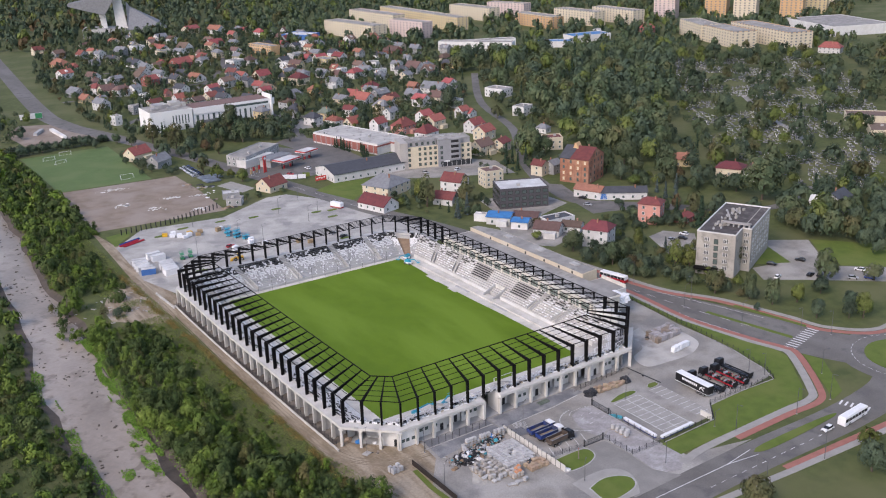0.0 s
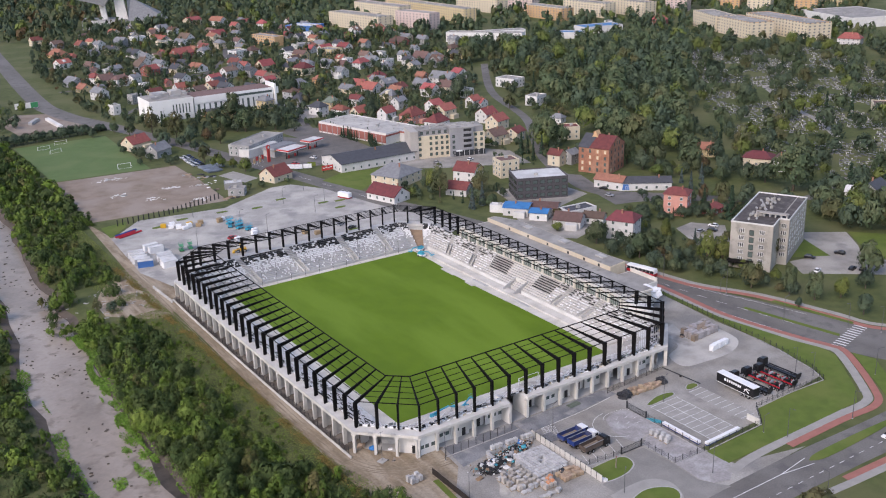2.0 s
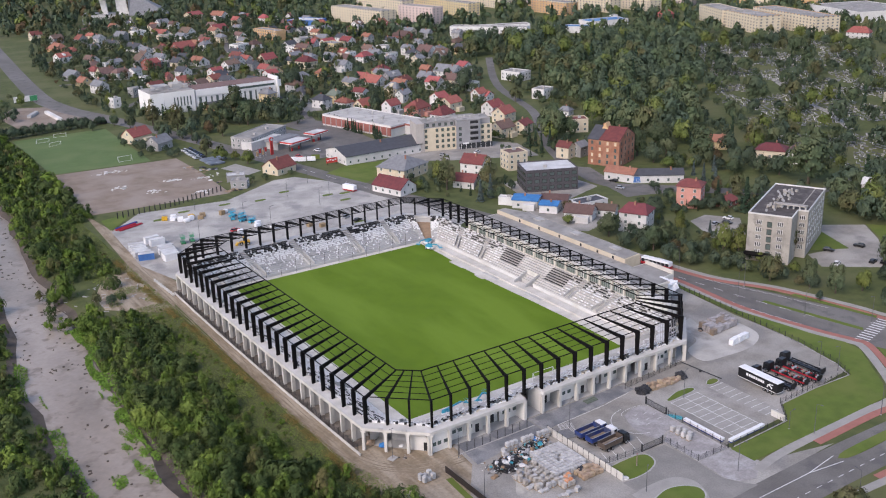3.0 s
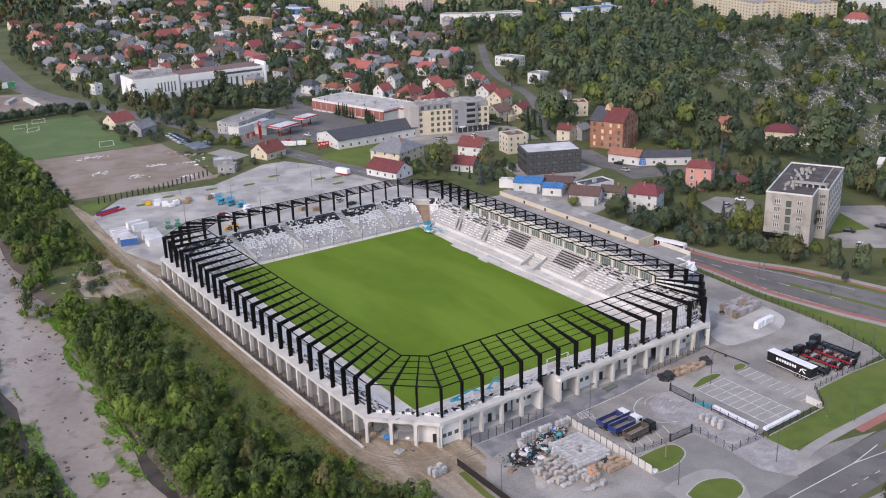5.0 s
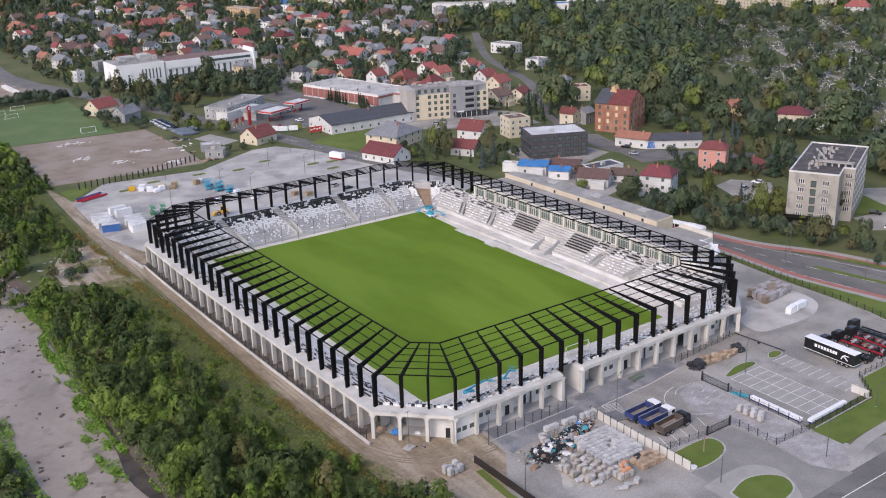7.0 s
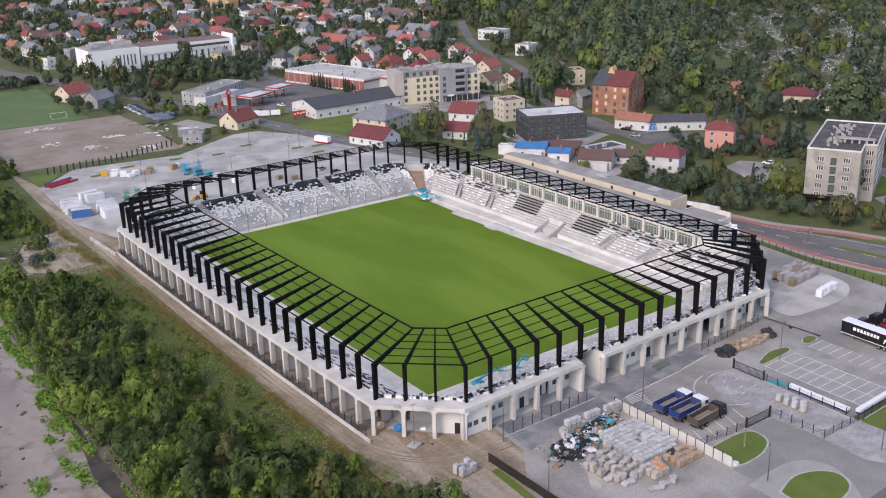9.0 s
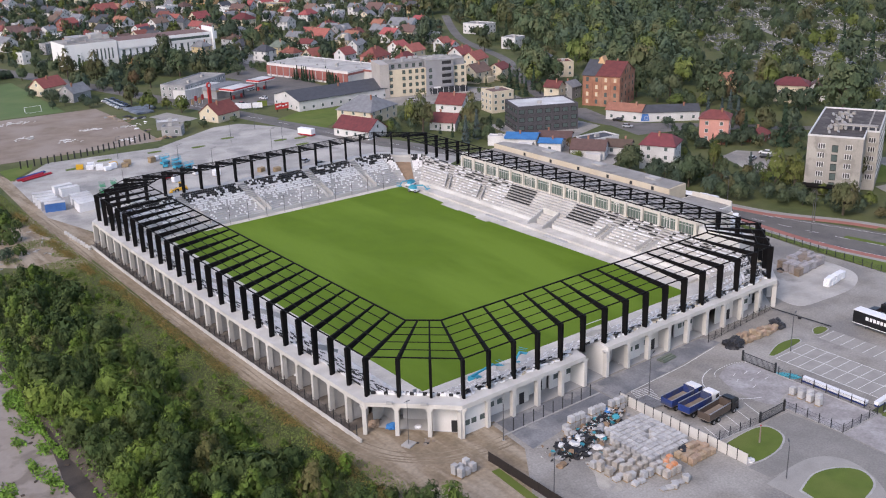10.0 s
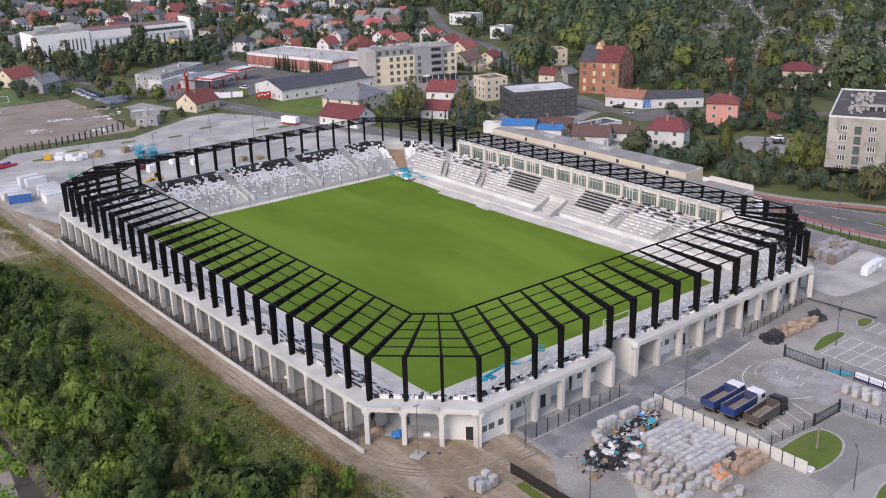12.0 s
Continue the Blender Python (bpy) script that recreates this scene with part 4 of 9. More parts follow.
def brick_mill():
    """Four storeys of brick; the ridge runs along the long face, with a gable at each end."""
    g = thing("brick_mill", "old red-brick mill of four storeys with a patched gable roof", "building", at=pose(188, 112.2, 0, 0, 0, -66.4))
    w, d, e, top = 8.5, 9.6, 13.4, 18.4
    body = part("wall", Shape().prism([(-w, -d), (w, -d), (w, d), (-w, d)], -0.3, e), WALLS["b"], g)
    for sx in (-1, 1):
        tri = [(sx * (w - 0.2), -d, e), (sx * (w - 0.2), d, e), (sx * (w - 0.2), 0, top)]
        part("gable", Shape().hull(tri[::sx], [(sx * w, b, c) for a, b, c in tri][::sx]), WALLS["b"], body)
        for y, z in ((-3.2, e + 1.3), (0, e + 1.5), (3.2, e + 1.3)):
            part("attic_window", WIN["mill"], (), body).matrix_basis = pose(sx * w, y, z, 0, 0, 90 * sx)
    for sy in (-1, 1):
        low = [(-w - 0.3, sy * (d + 0.5), e - 0.25), (w + 0.2, sy * (d + 0.5), e - 0.25), (w + 0.2, 0, top), (-w - 0.3, 0, top)]
        part("roof", Shape().hull(low[::sy], [(a, b, c + 0.25) for a, b, c in low][::sy]), ROOFS["d"], g)
    low = [(-w - 0.4, -d - 0.6, e - 0.3), (-2.6, -d - 0.6, e - 0.3), (-1.6, -0.2, top + 0.02), (-w - 0.4, -0.2, top + 0.02)]
    part("roof_patch", Shape().hull(low[::-1], [(a, b, c + 0.34) for a, b, c in low][::-1]), ROOFS["k"], g, "dark sheet patch on the old roof")
    part("hoist_gable", Shape().hull([(-4.6, -2.6, top - 1.6), (-0.8, -2.6, top - 1.6), (-0.8, 2.4, top - 1.6), (-4.6, 2.4, top - 1.6)], [(-2.9, -2.4, top + 2.0), (-2.5, -2.4, top + 2.0), (-2.5, 2.2, top + 2.0), (-2.9, 2.2, top + 2.0)]), WALLS["o"], g, "pale brick hoist gable on the ridge")
    for k in range(4):
        z = 2.0 + 3.2 * k
        part("cornice", Shape().box((0, -d - 0.06, z + 1.7), (2 * w + 0.2, 0.16, 0.22)), WALLS["b"], body)
        part("cornice", Shape().box((w + 0.06, 0, z + 1.7), (0.16, 2 * d + 0.2, 0.22)), WALLS["b"], body)
        for n in range(4):
            kind = "boarded" if (n * 3 + k * 2) % 5 in (0, 2) else "mill"
            part("window", WIN[kind], (), body).matrix_basis = pose(-6.3 + 4.2 * n, -d, z)
            part("window", WIN["mill" if kind == "boarded" and k else kind], (), body).matrix_basis = pose(w, -6.9 + 4.6 * n, z, 0, 0, 90)
    for n in range(5):
        part("pilaster", Shape().box((-w + 0.3 + 4.1 * n, -d - 0.09, 6.6), (0.5, 0.2, 13.4)), WALLS["b"], body)
    for x in (-5, 3.4):
        part("chimney", CHIM, (), g).location = (x, 1.5, top - 1.2)
    return g


def school():
    g = thing("school", "long white modern school with a flat roof and tall window strips", "school", at=pose(82, 403, 0, 0, 0, -0.6))
    white = mat("smooth white facade", (0.78, 0.775, 0.76), (0.73, 0.725, 0.71), 0.1, 0.8, fine=3)
    left = part("wall", Shape().box((-28, 0, 7), (30, 26, 14.6)), white, g)
    main = part("wall", Shape().box((17, -2, 6.6), (58, 20, 13.8)), white, g)
    part("roof", Shape().box((17, -2, 13.6), (57, 19, 0.5)), ROOFS["n"], g, "brown felt roof behind a white edge")
    part("roof", Shape().box((-28, 0, 14.4), (29, 25, 0.4)), ROOFG, g)
    for x, y, w, d, h in ((-31, 3, 10, 12, 2.4), (-20, 4, 7, 9, 3.0), (-37, -4, 5, 6, 1.4), (-24, -6, 9, 3, 1.2), (-14.6, 2, 3, 8, 1.8)):
        part("roof_plant", Shape().box((x, y, 14.5 + h / 2), (w, d, h)), WALLS["g"], g)
        part("roof_duct", Shape().box((x + w * 0.3, y - d * 0.3, 14.7 + h), (w * 0.3, d * 0.4, 0.7)), KERB, g)
    part("facade_band", Shape().box((19, -12.3, 11.4), (62, 0.7, 4.6)), white, g, "smooth white upper band")
    part("end_fin", Shape().box((47.2, -6, 8), (1.2, 16, 16.4)), white, g)
    part("strip_window", Shape().box((28, -12.7, 11.2), (34, 0.12, 1.5)), GLASS, main, "long dark strip of glazing")
    for k in range(14):
        ob = part("window", WIN["tall"], (), main)
        ob.matrix_basis = pose(-9 + k * 4.0, -12.05, 5.0, 0, 0, 0) @ Matrix.Diagonal((0.9 if k % 3 else 1.5, 1, 1.9, 1))
    for k in range(6):
        ob = part("window", WIN["tall"], (), left)
        ob.matrix_basis = pose(-27 + k * 2.2, -13.02, 7.5, 0, 0, 0) @ Matrix.Diagonal((0.7, 1, 1.7, 1))
    part("low_wing", Shape().box((6, -17.5, 2.0), (26, 10, 4.4)), WALLS["o"], g, "low ochre and grey porch wing")
    part("wing_roof", Shape().box((6, -17.5, 4.35), (26.6, 10.6, 0.3)), ROOFS["k"], g)
    return g


def hotel():
    """Two cream wings with grey attics either side of a grey core, and a plain taupe end slab."""
    g = thing("hotel", "five-storey hotel in beige and grey with a grey attic", "building", at=pose(125.1, 191.8, 0, 0, 0, -18))
    taupe = mat("taupe plaster", (0.42, 0.39, 0.36), (0.37, 0.345, 0.32), 0.2, 0.85, fine=3)
    grey = mat("mid grey plaster", (0.30, 0.30, 0.31), (0.26, 0.26, 0.27), 0.2, 0.85, fine=3)
    part("end_slab", Shape().box((-2.2, 7.2, 7.6), (4.4, 15.0, 16.0)), taupe, g)
    a = part("wall", Shape().box((9, 7.4, 6.1), (18, 14.4, 12.8)), WALLS["c"], g)
    b = part("wall", Shape().box((24.75, 6.6, 7.7), (13.5, 15.6, 16.2)), grey, g)
    c = part("wall", Shape().box((35, 7.2, 6.1), (7, 14, 12.8)), WALLS["c"], g)
    part("attic", Shape().box((9, 8.2, 13.95), (17.2, 12.4, 2.9)), grey, g)
    part("attic", Shape().box((34.8, 8.0, 13.95), (6.6, 12, 2.9)), grey, g)
    for x, y, w, d, z in ((9, 8.2, 17.6, 12.8, 15.45), (24.75, 6.6, 13.9, 16, 15.9), (34.8, 8, 7, 12.4, 15.45)):
        part("roof", Shape().box((x, y, z), (w, d, 0.2)), ROOFG, g)
    for k in range(12):
        part("roof_unit", Shape().box((0, 0, 0), (random.uniform(0.8, 2.4), random.uniform(0.8, 1.8), random.uniform(0.6, 1.4))), KERB, g).location = (2 + 2.9 * k, random.uniform(4, 12), 16.3)
    for fl in range(4):
        z = 2.2 + fl * 3.05
        for x in (7.2, 10.4, 13.6, 16.6):
            part("window", WIN["mid"], (), a).matrix_basis = pose(x, 0.2, z)
        part("window", WIN["mid"], (), a).matrix_basis = pose(1.0, 0.2, z)
        for x in (33.2, 36.6):
            part("window", WIN["mid"], (), c).matrix_basis = pose(x, 0.2, z)
        part("window", WIN["mid"], (), b).matrix_basis = pose(20, -1.2, z)
        part("loggia", Shape().box((28, -1.15, z + 3.0), (4.6, 0.14, 1.9)), DARKIN, b, "dark recessed loggia")
        part("balcony", Shape().box((28, -1.6, z + 1.9), (5, 1.0, 1.0)), grey, b)
    for k in range(5):
        part("attic_window", WIN["mid"], (), g).matrix_basis = pose(2.5 + 3.4 * k, 2.0, 14.0)
    shop = part("shopfront", Shape().box((29, -1.3, 1.5), (18.6, 0.3, 3.0)), CARDARK, g, "dark glazed ground floor")
    for k in range(7):
        part("mullion", Shape().box((20.4 + 2.8 * k, -1.48, 1.5), (0.16, 0.1, 3.0)), FRAME, shop)
    part("sign_panel", Shape().box((23, -1.52, 3.1), (3.4, 0.1, 0.8)), FRAME, g)
    return g


PALEROOF = mat("pale beige roof felt", (0.44, 0.42, 0.39), (0.38, 0.365, 0.34), 0.3, 0.85, fine=3, c3=(0.5, 0.48, 0.45), patch=0.08, stain=(0.3, 0.29, 0.27), stain_scale=0.15)


def shop_hall():
    g = flat_block("supermarket", 134.4, 266, 14, 27, 60, 6.4, "w", 0, 3, 4, "low supermarket hall with a pale roof and a red fascia", "shop", roof=PALEROOF)
    part("fascia", Shape().box((0, -30.1, 5.4), (27.4, 0.4, 1.0)), WALLS["r"], g)
    part("fascia", Shape().box((-13.7, 0, 3.3), (0.4, 60, 4.6)), WALLS["r"], g)
    part("porch", Shape().box((6, -34, 2.9), (16, 8, 6.0)), WALLS["w"], g, "white and red entrance porch")
    part("porch_fascia", Shape().box((6, -34, 5.9), (16.4, 8.4, 1.0)), WALLS["r"], g)
    part("porch_roof", Shape().box((6, -34, 6.42), (15.8, 7.8, 0.1)), ROOFS["w"], g)
    for k in range(5):
        part("shop_window", Shape().box((0.5 + 2.7 * k, -38.05, 1.8), (2.2, 0.1, 2.6)), GLASS, g)
    for k in range(12):
        part("pilaster", Shape().box((-13.8, -27 + 4.9 * k, 2.7), (0.4, 0.5, 5.4)), WALLS["g"], g)
    for k in range(16):
        part("roof_vent", Shape().box((0, 0, 0), (0.7, 0.7, 0.7)), KERB, g).location = (random.uniform(-11, 11), -27 + 3.5 * k, 6.8)
    return g


def filling_station():
    g = thing("filling_station", "filling station with red and white canopies", "filling station", at=pose(72, 243, 0, 0, 0, 22))
    for x, y, w, d in ((0, 0, 15, 9), (22, 4, 12, 8)):
        c = part("canopy", Shape().box((x, y, 5.2), (w, d, 0.9)), WALLS["s"], g)
        part("canopy_edge", Shape().box((x, y, 4.85), (w + 0.1, d + 0.1, 0.3)), FRAME, c)
        part("canopy_top", Shape().box((x, y, 5.72), (w - 1, d - 1, 0.12)), ROOFS["w"], c)
        for sx in (-1, 1):
            part("post", Shape().tube((x + sx * w * 0.3, y, 0), (x + sx * w * 0.3, y, 4.8), 0.2), STEEL, g)
            part("fuel_pump", Shape().box((x + sx * w * 0.18, y, 0.9), (1.0, 0.6, 1.8)), WALLS["s"], g)
    part("kiosk", Shape().box((3, 12, 2.2), (18, 9, 4.4)), WALLS["g"], g)
    part("kiosk_roof", Shape().hull([(-7, 7, 4.4), (13, 7, 4.4), (13, 17, 4.4), (-7, 17, 4.4)], [(-6, 8, 5.4), (12, 8, 5.4), (12, 16, 5.4), (-6, 16, 5.4)]), ROOFS["g"], g)
    part("kiosk_fascia", Shape().box((3, 7.4, 4.0), (18.4, 0.3, 1.0)), WALLS["o"], g)
    part("pylon", Shape().box((-14.5, 4, 3.6), (2.0, 0.5, 7.2)), WALLS["s"], g, "tall red sign pylon")
    part("pylon_head", Shape().tube((-14.5, 3.7, 8.4), (-14.5, 4.3, 8.4), 1.4, 1.4, 16), WALLS["s"], g)
    part("pylon_disc", Shape().tube((-14.5, 3.6, 8.4), (-14.5, 3.66, 8.4), 0.8, 0.8, 16), FRAME, g)
    for k in range(4):
        part("flagpole", Shape().tube((-24 + 2.2 * k, 6, 0), (-24 + 2.2 * k, 6, 9), 0.08, 0.05, 6), FRAME, g)
        part("price_board", Shape().box((-24 + 2.2 * k, 5.8, 2.2 + 1.2 * (k % 2)), (1.5, 0.2, 2.4)), WALLS["s" if k % 2 else "o"], g)
    part("car_wash", Shape().box((-2, 24, 2.2), (24, 8, 4.4)), WALLS["w"], g, "long white car wash and store")
    part("car_wash_roof", Shape().box((-2, 24, 4.5), (24.4, 8.4, 0.2)), ROOFS["w"], g)
    return g


dormitory()
brick_mill()
school()
hotel()
shop_hall()
filling_station()
flat_block("office", 133.5, 97, -24, 25, 17, 10, "k", 3, 3.2, 3.4, "dark clinker office block of three storeys", "office", "dark", roof=ROOFS["w"])
flat_block("school_annex", 64, 274, 33, 36, 14, 6.2, "g", 2, 2.9, 3.4, "plain grey two-storey row building", "building")
house(103.6, 204.6, -1, 52, 24, 4.6, 3.0, "k", "w", label="long low white hall with an anthracite roof")
house(72.2, 135.7, -73, 18, 11, 3.4, 3.8, "d", "w", label="white cottage with a red tiled roof by the road")
house(44.5, 204.5, 20, 13, 11, 3.6, 4.0, "d", "c", hip=0.0, label="cream house with a worn red gabled roof by the car park")
house(164.5, 35.5, -58, 10.5, 9.5, 9, 2.2, "d", "p", hip=0.7, label="pink cube house with a dark red hipped roof")
house(121, 24, -62, 11.5, 10.5, 8.4, 2.8, "d", "w", hip=0.5, label="white house with a dark red roof")
house(106.8, 78, -52, 11.5, 10, 3.8, 1.2, "b", "w", label="white building with a bright blue sheet roof")
house(109.5, 65.5, -52, 8, 7.5, 3.6, 0.9, "b", "w", label="white annex with a bright blue sheet roof")
flat_block("shed", 101.5, 85.2, -52, 8, 4, 3.2, "w", 0, 3, 4, "low white shed with a pale flat roof", "shed", roof=ROOFS["w"])
flat_block("garage_row", 126, 59, -4, 15, 8, 3.4, "w", 1, 2.6, 4, "low white garages with a dark flat roof", "garage", roof=ROOFS["k"])
house(118, 72, -50, 12, 9, 3.0, 1.7, "n", "g", label="low grey house with a flat-pitched brown roof")
house(113, 49.5, -55, 12, 9, 3.6, 2.6, "n", "w", label="white house with a brown gabled roof")
house(125, 46.5, -55, 9, 7, 3.0, 1.8, "n", "w", label="small white house with a brown roof")
flat_block("house", 142, 134, -12, 10.5, 10, 8.8, "c", 3, 2.7, 3.3, "cream cube house of three storeys", "house", roof=ROOFS["n"])
house(168.7, 83.4, -68, 15, 8, 4.2, 2.2, "o", "w", label="white shed with an orange roof")
shed = house(179.8, 71.3, -36, 24, 8, 4.0, 2.0, "k", "w", label="long white shed with a dark roof and a blue mural")
part("mural", Shape().hull([(-11.8, -4.06, 0.4), (-8.2, -4.06, 0.4), (-8.2, -4.02, 0.4), (-11.8, -4.02, 0.4)], [(-11.2, -4.06, 3.4), (-8.8, -4.06, 3.2), (-8.8, -4.02, 3.2), (-11.2, -4.02, 3.4)]), WALLS["u"], shed, "blue painted mural patch")
# Apartment estates on the far side of the town.
def slab_block(x, y, rz, w, d, h, wall, accent="c"):
    floors = round(h / 2.9)
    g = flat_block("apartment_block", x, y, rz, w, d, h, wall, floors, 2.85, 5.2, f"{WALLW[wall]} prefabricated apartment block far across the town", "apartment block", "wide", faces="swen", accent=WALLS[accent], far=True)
    tagged(g, group="apartment blocks")
    return g


slab_block(399, 751, -85, 100, 20, 16, "c")
slab_block(475, 832, -88, 104, 18, 16, "c", "q")
slab_block(445, 702, -80, 56, 16, 18, "q", "q")
slab_block(516, 790, -92, 190, 16, 16, "y", "c")
slab_block(660, 463, -116, 62, 22, 16, "c")
slab_block(640, 405, -110, 64, 24, 16, "c", "o")
slab_block(676, 384, -108, 106, 26, 16, "c", "o")
slab_block(598, 792, -88, 84, 18, 16, "c")
slab_block(648, 784, -74, 60, 16, 17, "q", "q")
slab_block(604, 666, -92, 72, 18, 14, "o", "c")
slab_block(655, 652, -90, 74, 18, 16, "c")
slab_block(696, 628, -93, 76, 18, 16, "c")
for tx, ty, tc in ((812, 575, "o"), (800, 520, "c"), (856, 498, "o"), (920, 512, "y"), (760, 610, "q"), (1000, 560, "c")):
    slab_block(tx, ty, -60, 26, 22, 46, tc, "c")
flat_block("shopping_centre", 800, 395, -20, 70, 90, 10, "w", 0, 3, 4, "large white shopping centre with a flat roof", "shop")
flat_block("school_building", 452, 566, -20, 62, 14, 8, "w", 2, 3.2, 4.2, "long white two-storey school far off", "school", "wide", far=True)
flat_block("workshop", 560, 530, -10, 46, 22, 7, "w", 0, 3, 4, "white and blue workshop hall", "building", roof=ROOFS["b"])
flat_block("sports_hall", 336, 765, -60, 36, 24, 8, "u", 0, 3, 4, "blue sports hall with a white roof", "building", roof=ROOFS["w"])
flat_block("workers_hostel", 263, 702, -80, 42, 12, 9, "o", 3, 3.1, 4, "ochre hostel of three storeys", "building", "wide", faces="sw")
flat_block("depot", 430, 95, -50, 40, 18, 5, "c", 0, 3, 4, "low cream depot with a flat roof", "building", roof=ROOFS["n"])
flat_block("depot", 410, 60, -50, 46, 24, 4.5, "c", 0, 3, 4, "low cream depot with a flat roof", "building", roof=ROOFS["n"])


def church():
    g = thing("church", "modern white concrete church with a leaning tower and swept roofs", "church", at=pose(200, 990, 0, 0, 0, -20))
    part("tower", Shape().hull([(-6, -5, 0), (8, -5, 0), (8, 5, 0), (-6, 5, 0)], [(-9, -4, 72), (-1, -4, 72), (-1, 4, 72), (-9, 4, 72)]), WALLS["w"], g)
    part("tower", Shape().hull([(-22, -4, 0), (-16, -4, 0), (-16, 4, 0), (-22, 4, 0)], [(-30, -3, 60), (-22, -3, 60), (-22, 3, 60), (-30, 3, 60)]), WALLS["w"], g)
    part("nave", Shape().hull([(-46, -20, 0), (50, -20, 0), (50, 24, 0), (-46, 24, 0)], [(-46, -18, 10), (50, -18, 8), (50, 22, 8), (-46, 22, 10)]), WALLS["g"], g)
    part("roof", Shape().hull([(8, -22, 8), (54, -22, 8), (54, 26, 8), (8, 26, 8)], [(8, -1, 40), (12, -1, 34), (12, 1, 34), (8, 1, 40)]), ROOFS["g"], g)
    part("roof", Shape().hull([(-60, -10, 38), (-18, -14, 26), (-18, 14, 26), (-60, 10, 38)][::-1], [(-60, -10, 41), (0, -14, 52), (0, 14, 52), (-60, 10, 41)][::-1]), ROOFS["g"], g)
    return g


church()

# ---- houses of the quarter behind the road ----
house(69, 768, 111, 18.9, 12.0, 3.4, 4.8, "o", "o", hip=0.8)
house(54, 687, 20, 12.6, 10.1, 5.6, 3.2, "r", "w")
house(68, 643, -68, 12.2, 9.7, 6.2, 3.6, "n", "w")
flat_block("house", 74, 613, 12, 8.2, 6.1, 6.0, "w", 2, 2.8, 3.2, "white flat-roofed house with two storeys", "house")
house(38, 586, -76, 14.9, 11.9, 3.4, 3.8, "g", "g")
house(36, 547, -76, 10.9, 8.7, 3.4, 3.6, "o", "y")
house(58, 564, 15, 12.9, 10.3, 5.6, 4.3, "n", "c")
house(42, 524, 22, 7.5, 6.5, 5.8, 2.2, "g", "g")
house(104, 592, 18, 12.6, 10.1, 5.6, 3.2, "r", "r")
house(79, 555, 24, 8.6, 6.9, 6.2, 2.3, "g", "w")
flat_block("house", 74, 514, 107, 7.5, 5.6, 6.5, "w", 2, 2.8, 3.2, "white flat-roofed house with two storeys", "house")
house(117, 592, 112, 7.5, 6.5, 3.4, 2.4, "g", "g")
house(123, 578, 103, 11.6, 9.3, 5.8, 3.7, "k", "c")
house(110, 529, -70, 11.0, 8.8, 5.6, 3.1, "k", "w")
house(97, 496, 13, 10.5, 8.4, 3.4, 3.5, "r", "w")
house(96, 528, 112, 7.5, 6.5, 3.4, 2.4, "r", "p")
house(143, 583, -74, 14.4, 11.5, 3.4, 4.1, "o", "w")
house(130, 510, 19, 10.8, 8.7, 5.6, 2.7, "r", "w")
house(98, 460, 23, 10.1, 8.1, 6.2, 2.8, "n", "w")
house(120, 461, 113, 10.2, 8.2, 5.8, 3.2, "k", "w")
house(159, 667, 19, 19.6, 12.0, 5.8, 4.8, "r", "r")
flat_block("house", 175, 758, 17, 17.1, 12.8, 6.5, "c", 2, 2.8, 3.2, "cream flat-roofed house with two storeys", "house")
flat_block("house", 164, 818, 16, 13.4, 10.1, 6.5, "w", 2, 2.8, 3.2, "white flat-roofed house with two storeys", "house")
house(128, 713, 104, 20.0, 12.0, 3.4, 4.5, "k", "w")
house(141, 799, 114, 14.3, 11.4, 5.6, 4.4, "g", "g")
house(268, 935, 24, 20.0, 12.0, 6.2, 3.6, "r", "c")
house(289, 905, 112, 20.0, 12.0, 6.2, 4.5, "o", "w")
house(245, 797, 13, 16.9, 12.0, 3.4, 4.8, "r", "w")
house(203, 777, 112, 14.2, 11.4, 5.6, 4.8, "n", "w")
flat_block("house", 53, 471, 20, 8.5, 6.4, 6.5, "g", 2, 2.8, 3.2, "grey flat-roofed house with two storeys", "house")
flat_block("house", 29, 440, 104, 7.5, 5.6, 6.5, "w", 2, 2.8, 3.2, "white flat-roofed house with two storeys", "house")
flat_block("house", 203, 638, 24, 14.6, 10.9, 6.5, "w", 2, 2.8, 3.2, "white flat-roofed house with two storeys", "house")
flat_block("house", 236, 590, -75, 11.3, 8.5, 6.0, "w", 2, 2.8, 3.2, "white flat-roofed house with two storeys", "house")
flat_block("house", 268, 635, 17, 14.9, 11.2, 6.5, "g", 2, 2.8, 3.2, "grey flat-roofed house with two storeys", "house")
flat_block("house", 273, 583, 104, 19.0, 14.3, 6.5, "y", 2, 2.8, 3.2, "yellow flat-roofed house with two storeys", "house")
flat_block("house", 257, 519, 21, 8.0, 6.0, 6.0, "w", 2, 2.8, 3.2, "white flat-roofed house with two storeys", "house")
house(280, 528, 106, 10.9, 8.7, 5.8, 3.5, "n", "w")
flat_block("house", 297, 530, 111, 11.0, 8.2, 6.5, "w", 2, 2.8, 3.2, "white flat-roofed house with two storeys", "house")
flat_block("house", 277, 486, 19, 11.3, 8.5, 6.5, "w", 2, 2.8, 3.2, "white flat-roofed house with two storeys", "house")
house(307, 505, 110, 9.9, 7.9, 6.2, 2.7, "g", "w")
house(336, 534, 106, 7.5, 6.5, 5.8, 2.5, "g", "w")
house(312, 482, -74, 15.0, 12.0, 5.6, 4.9, "n", "w")
house(174, 553, -66, 9.7, 7.8, 5.8, 2.8, "r", "w")
house(188, 540, 14, 13.2, 10.5, 5.8, 4.4, "r", "c")
house(181, 507, -75, 7.6, 6.5, 3.4, 2.5, "d", "y")
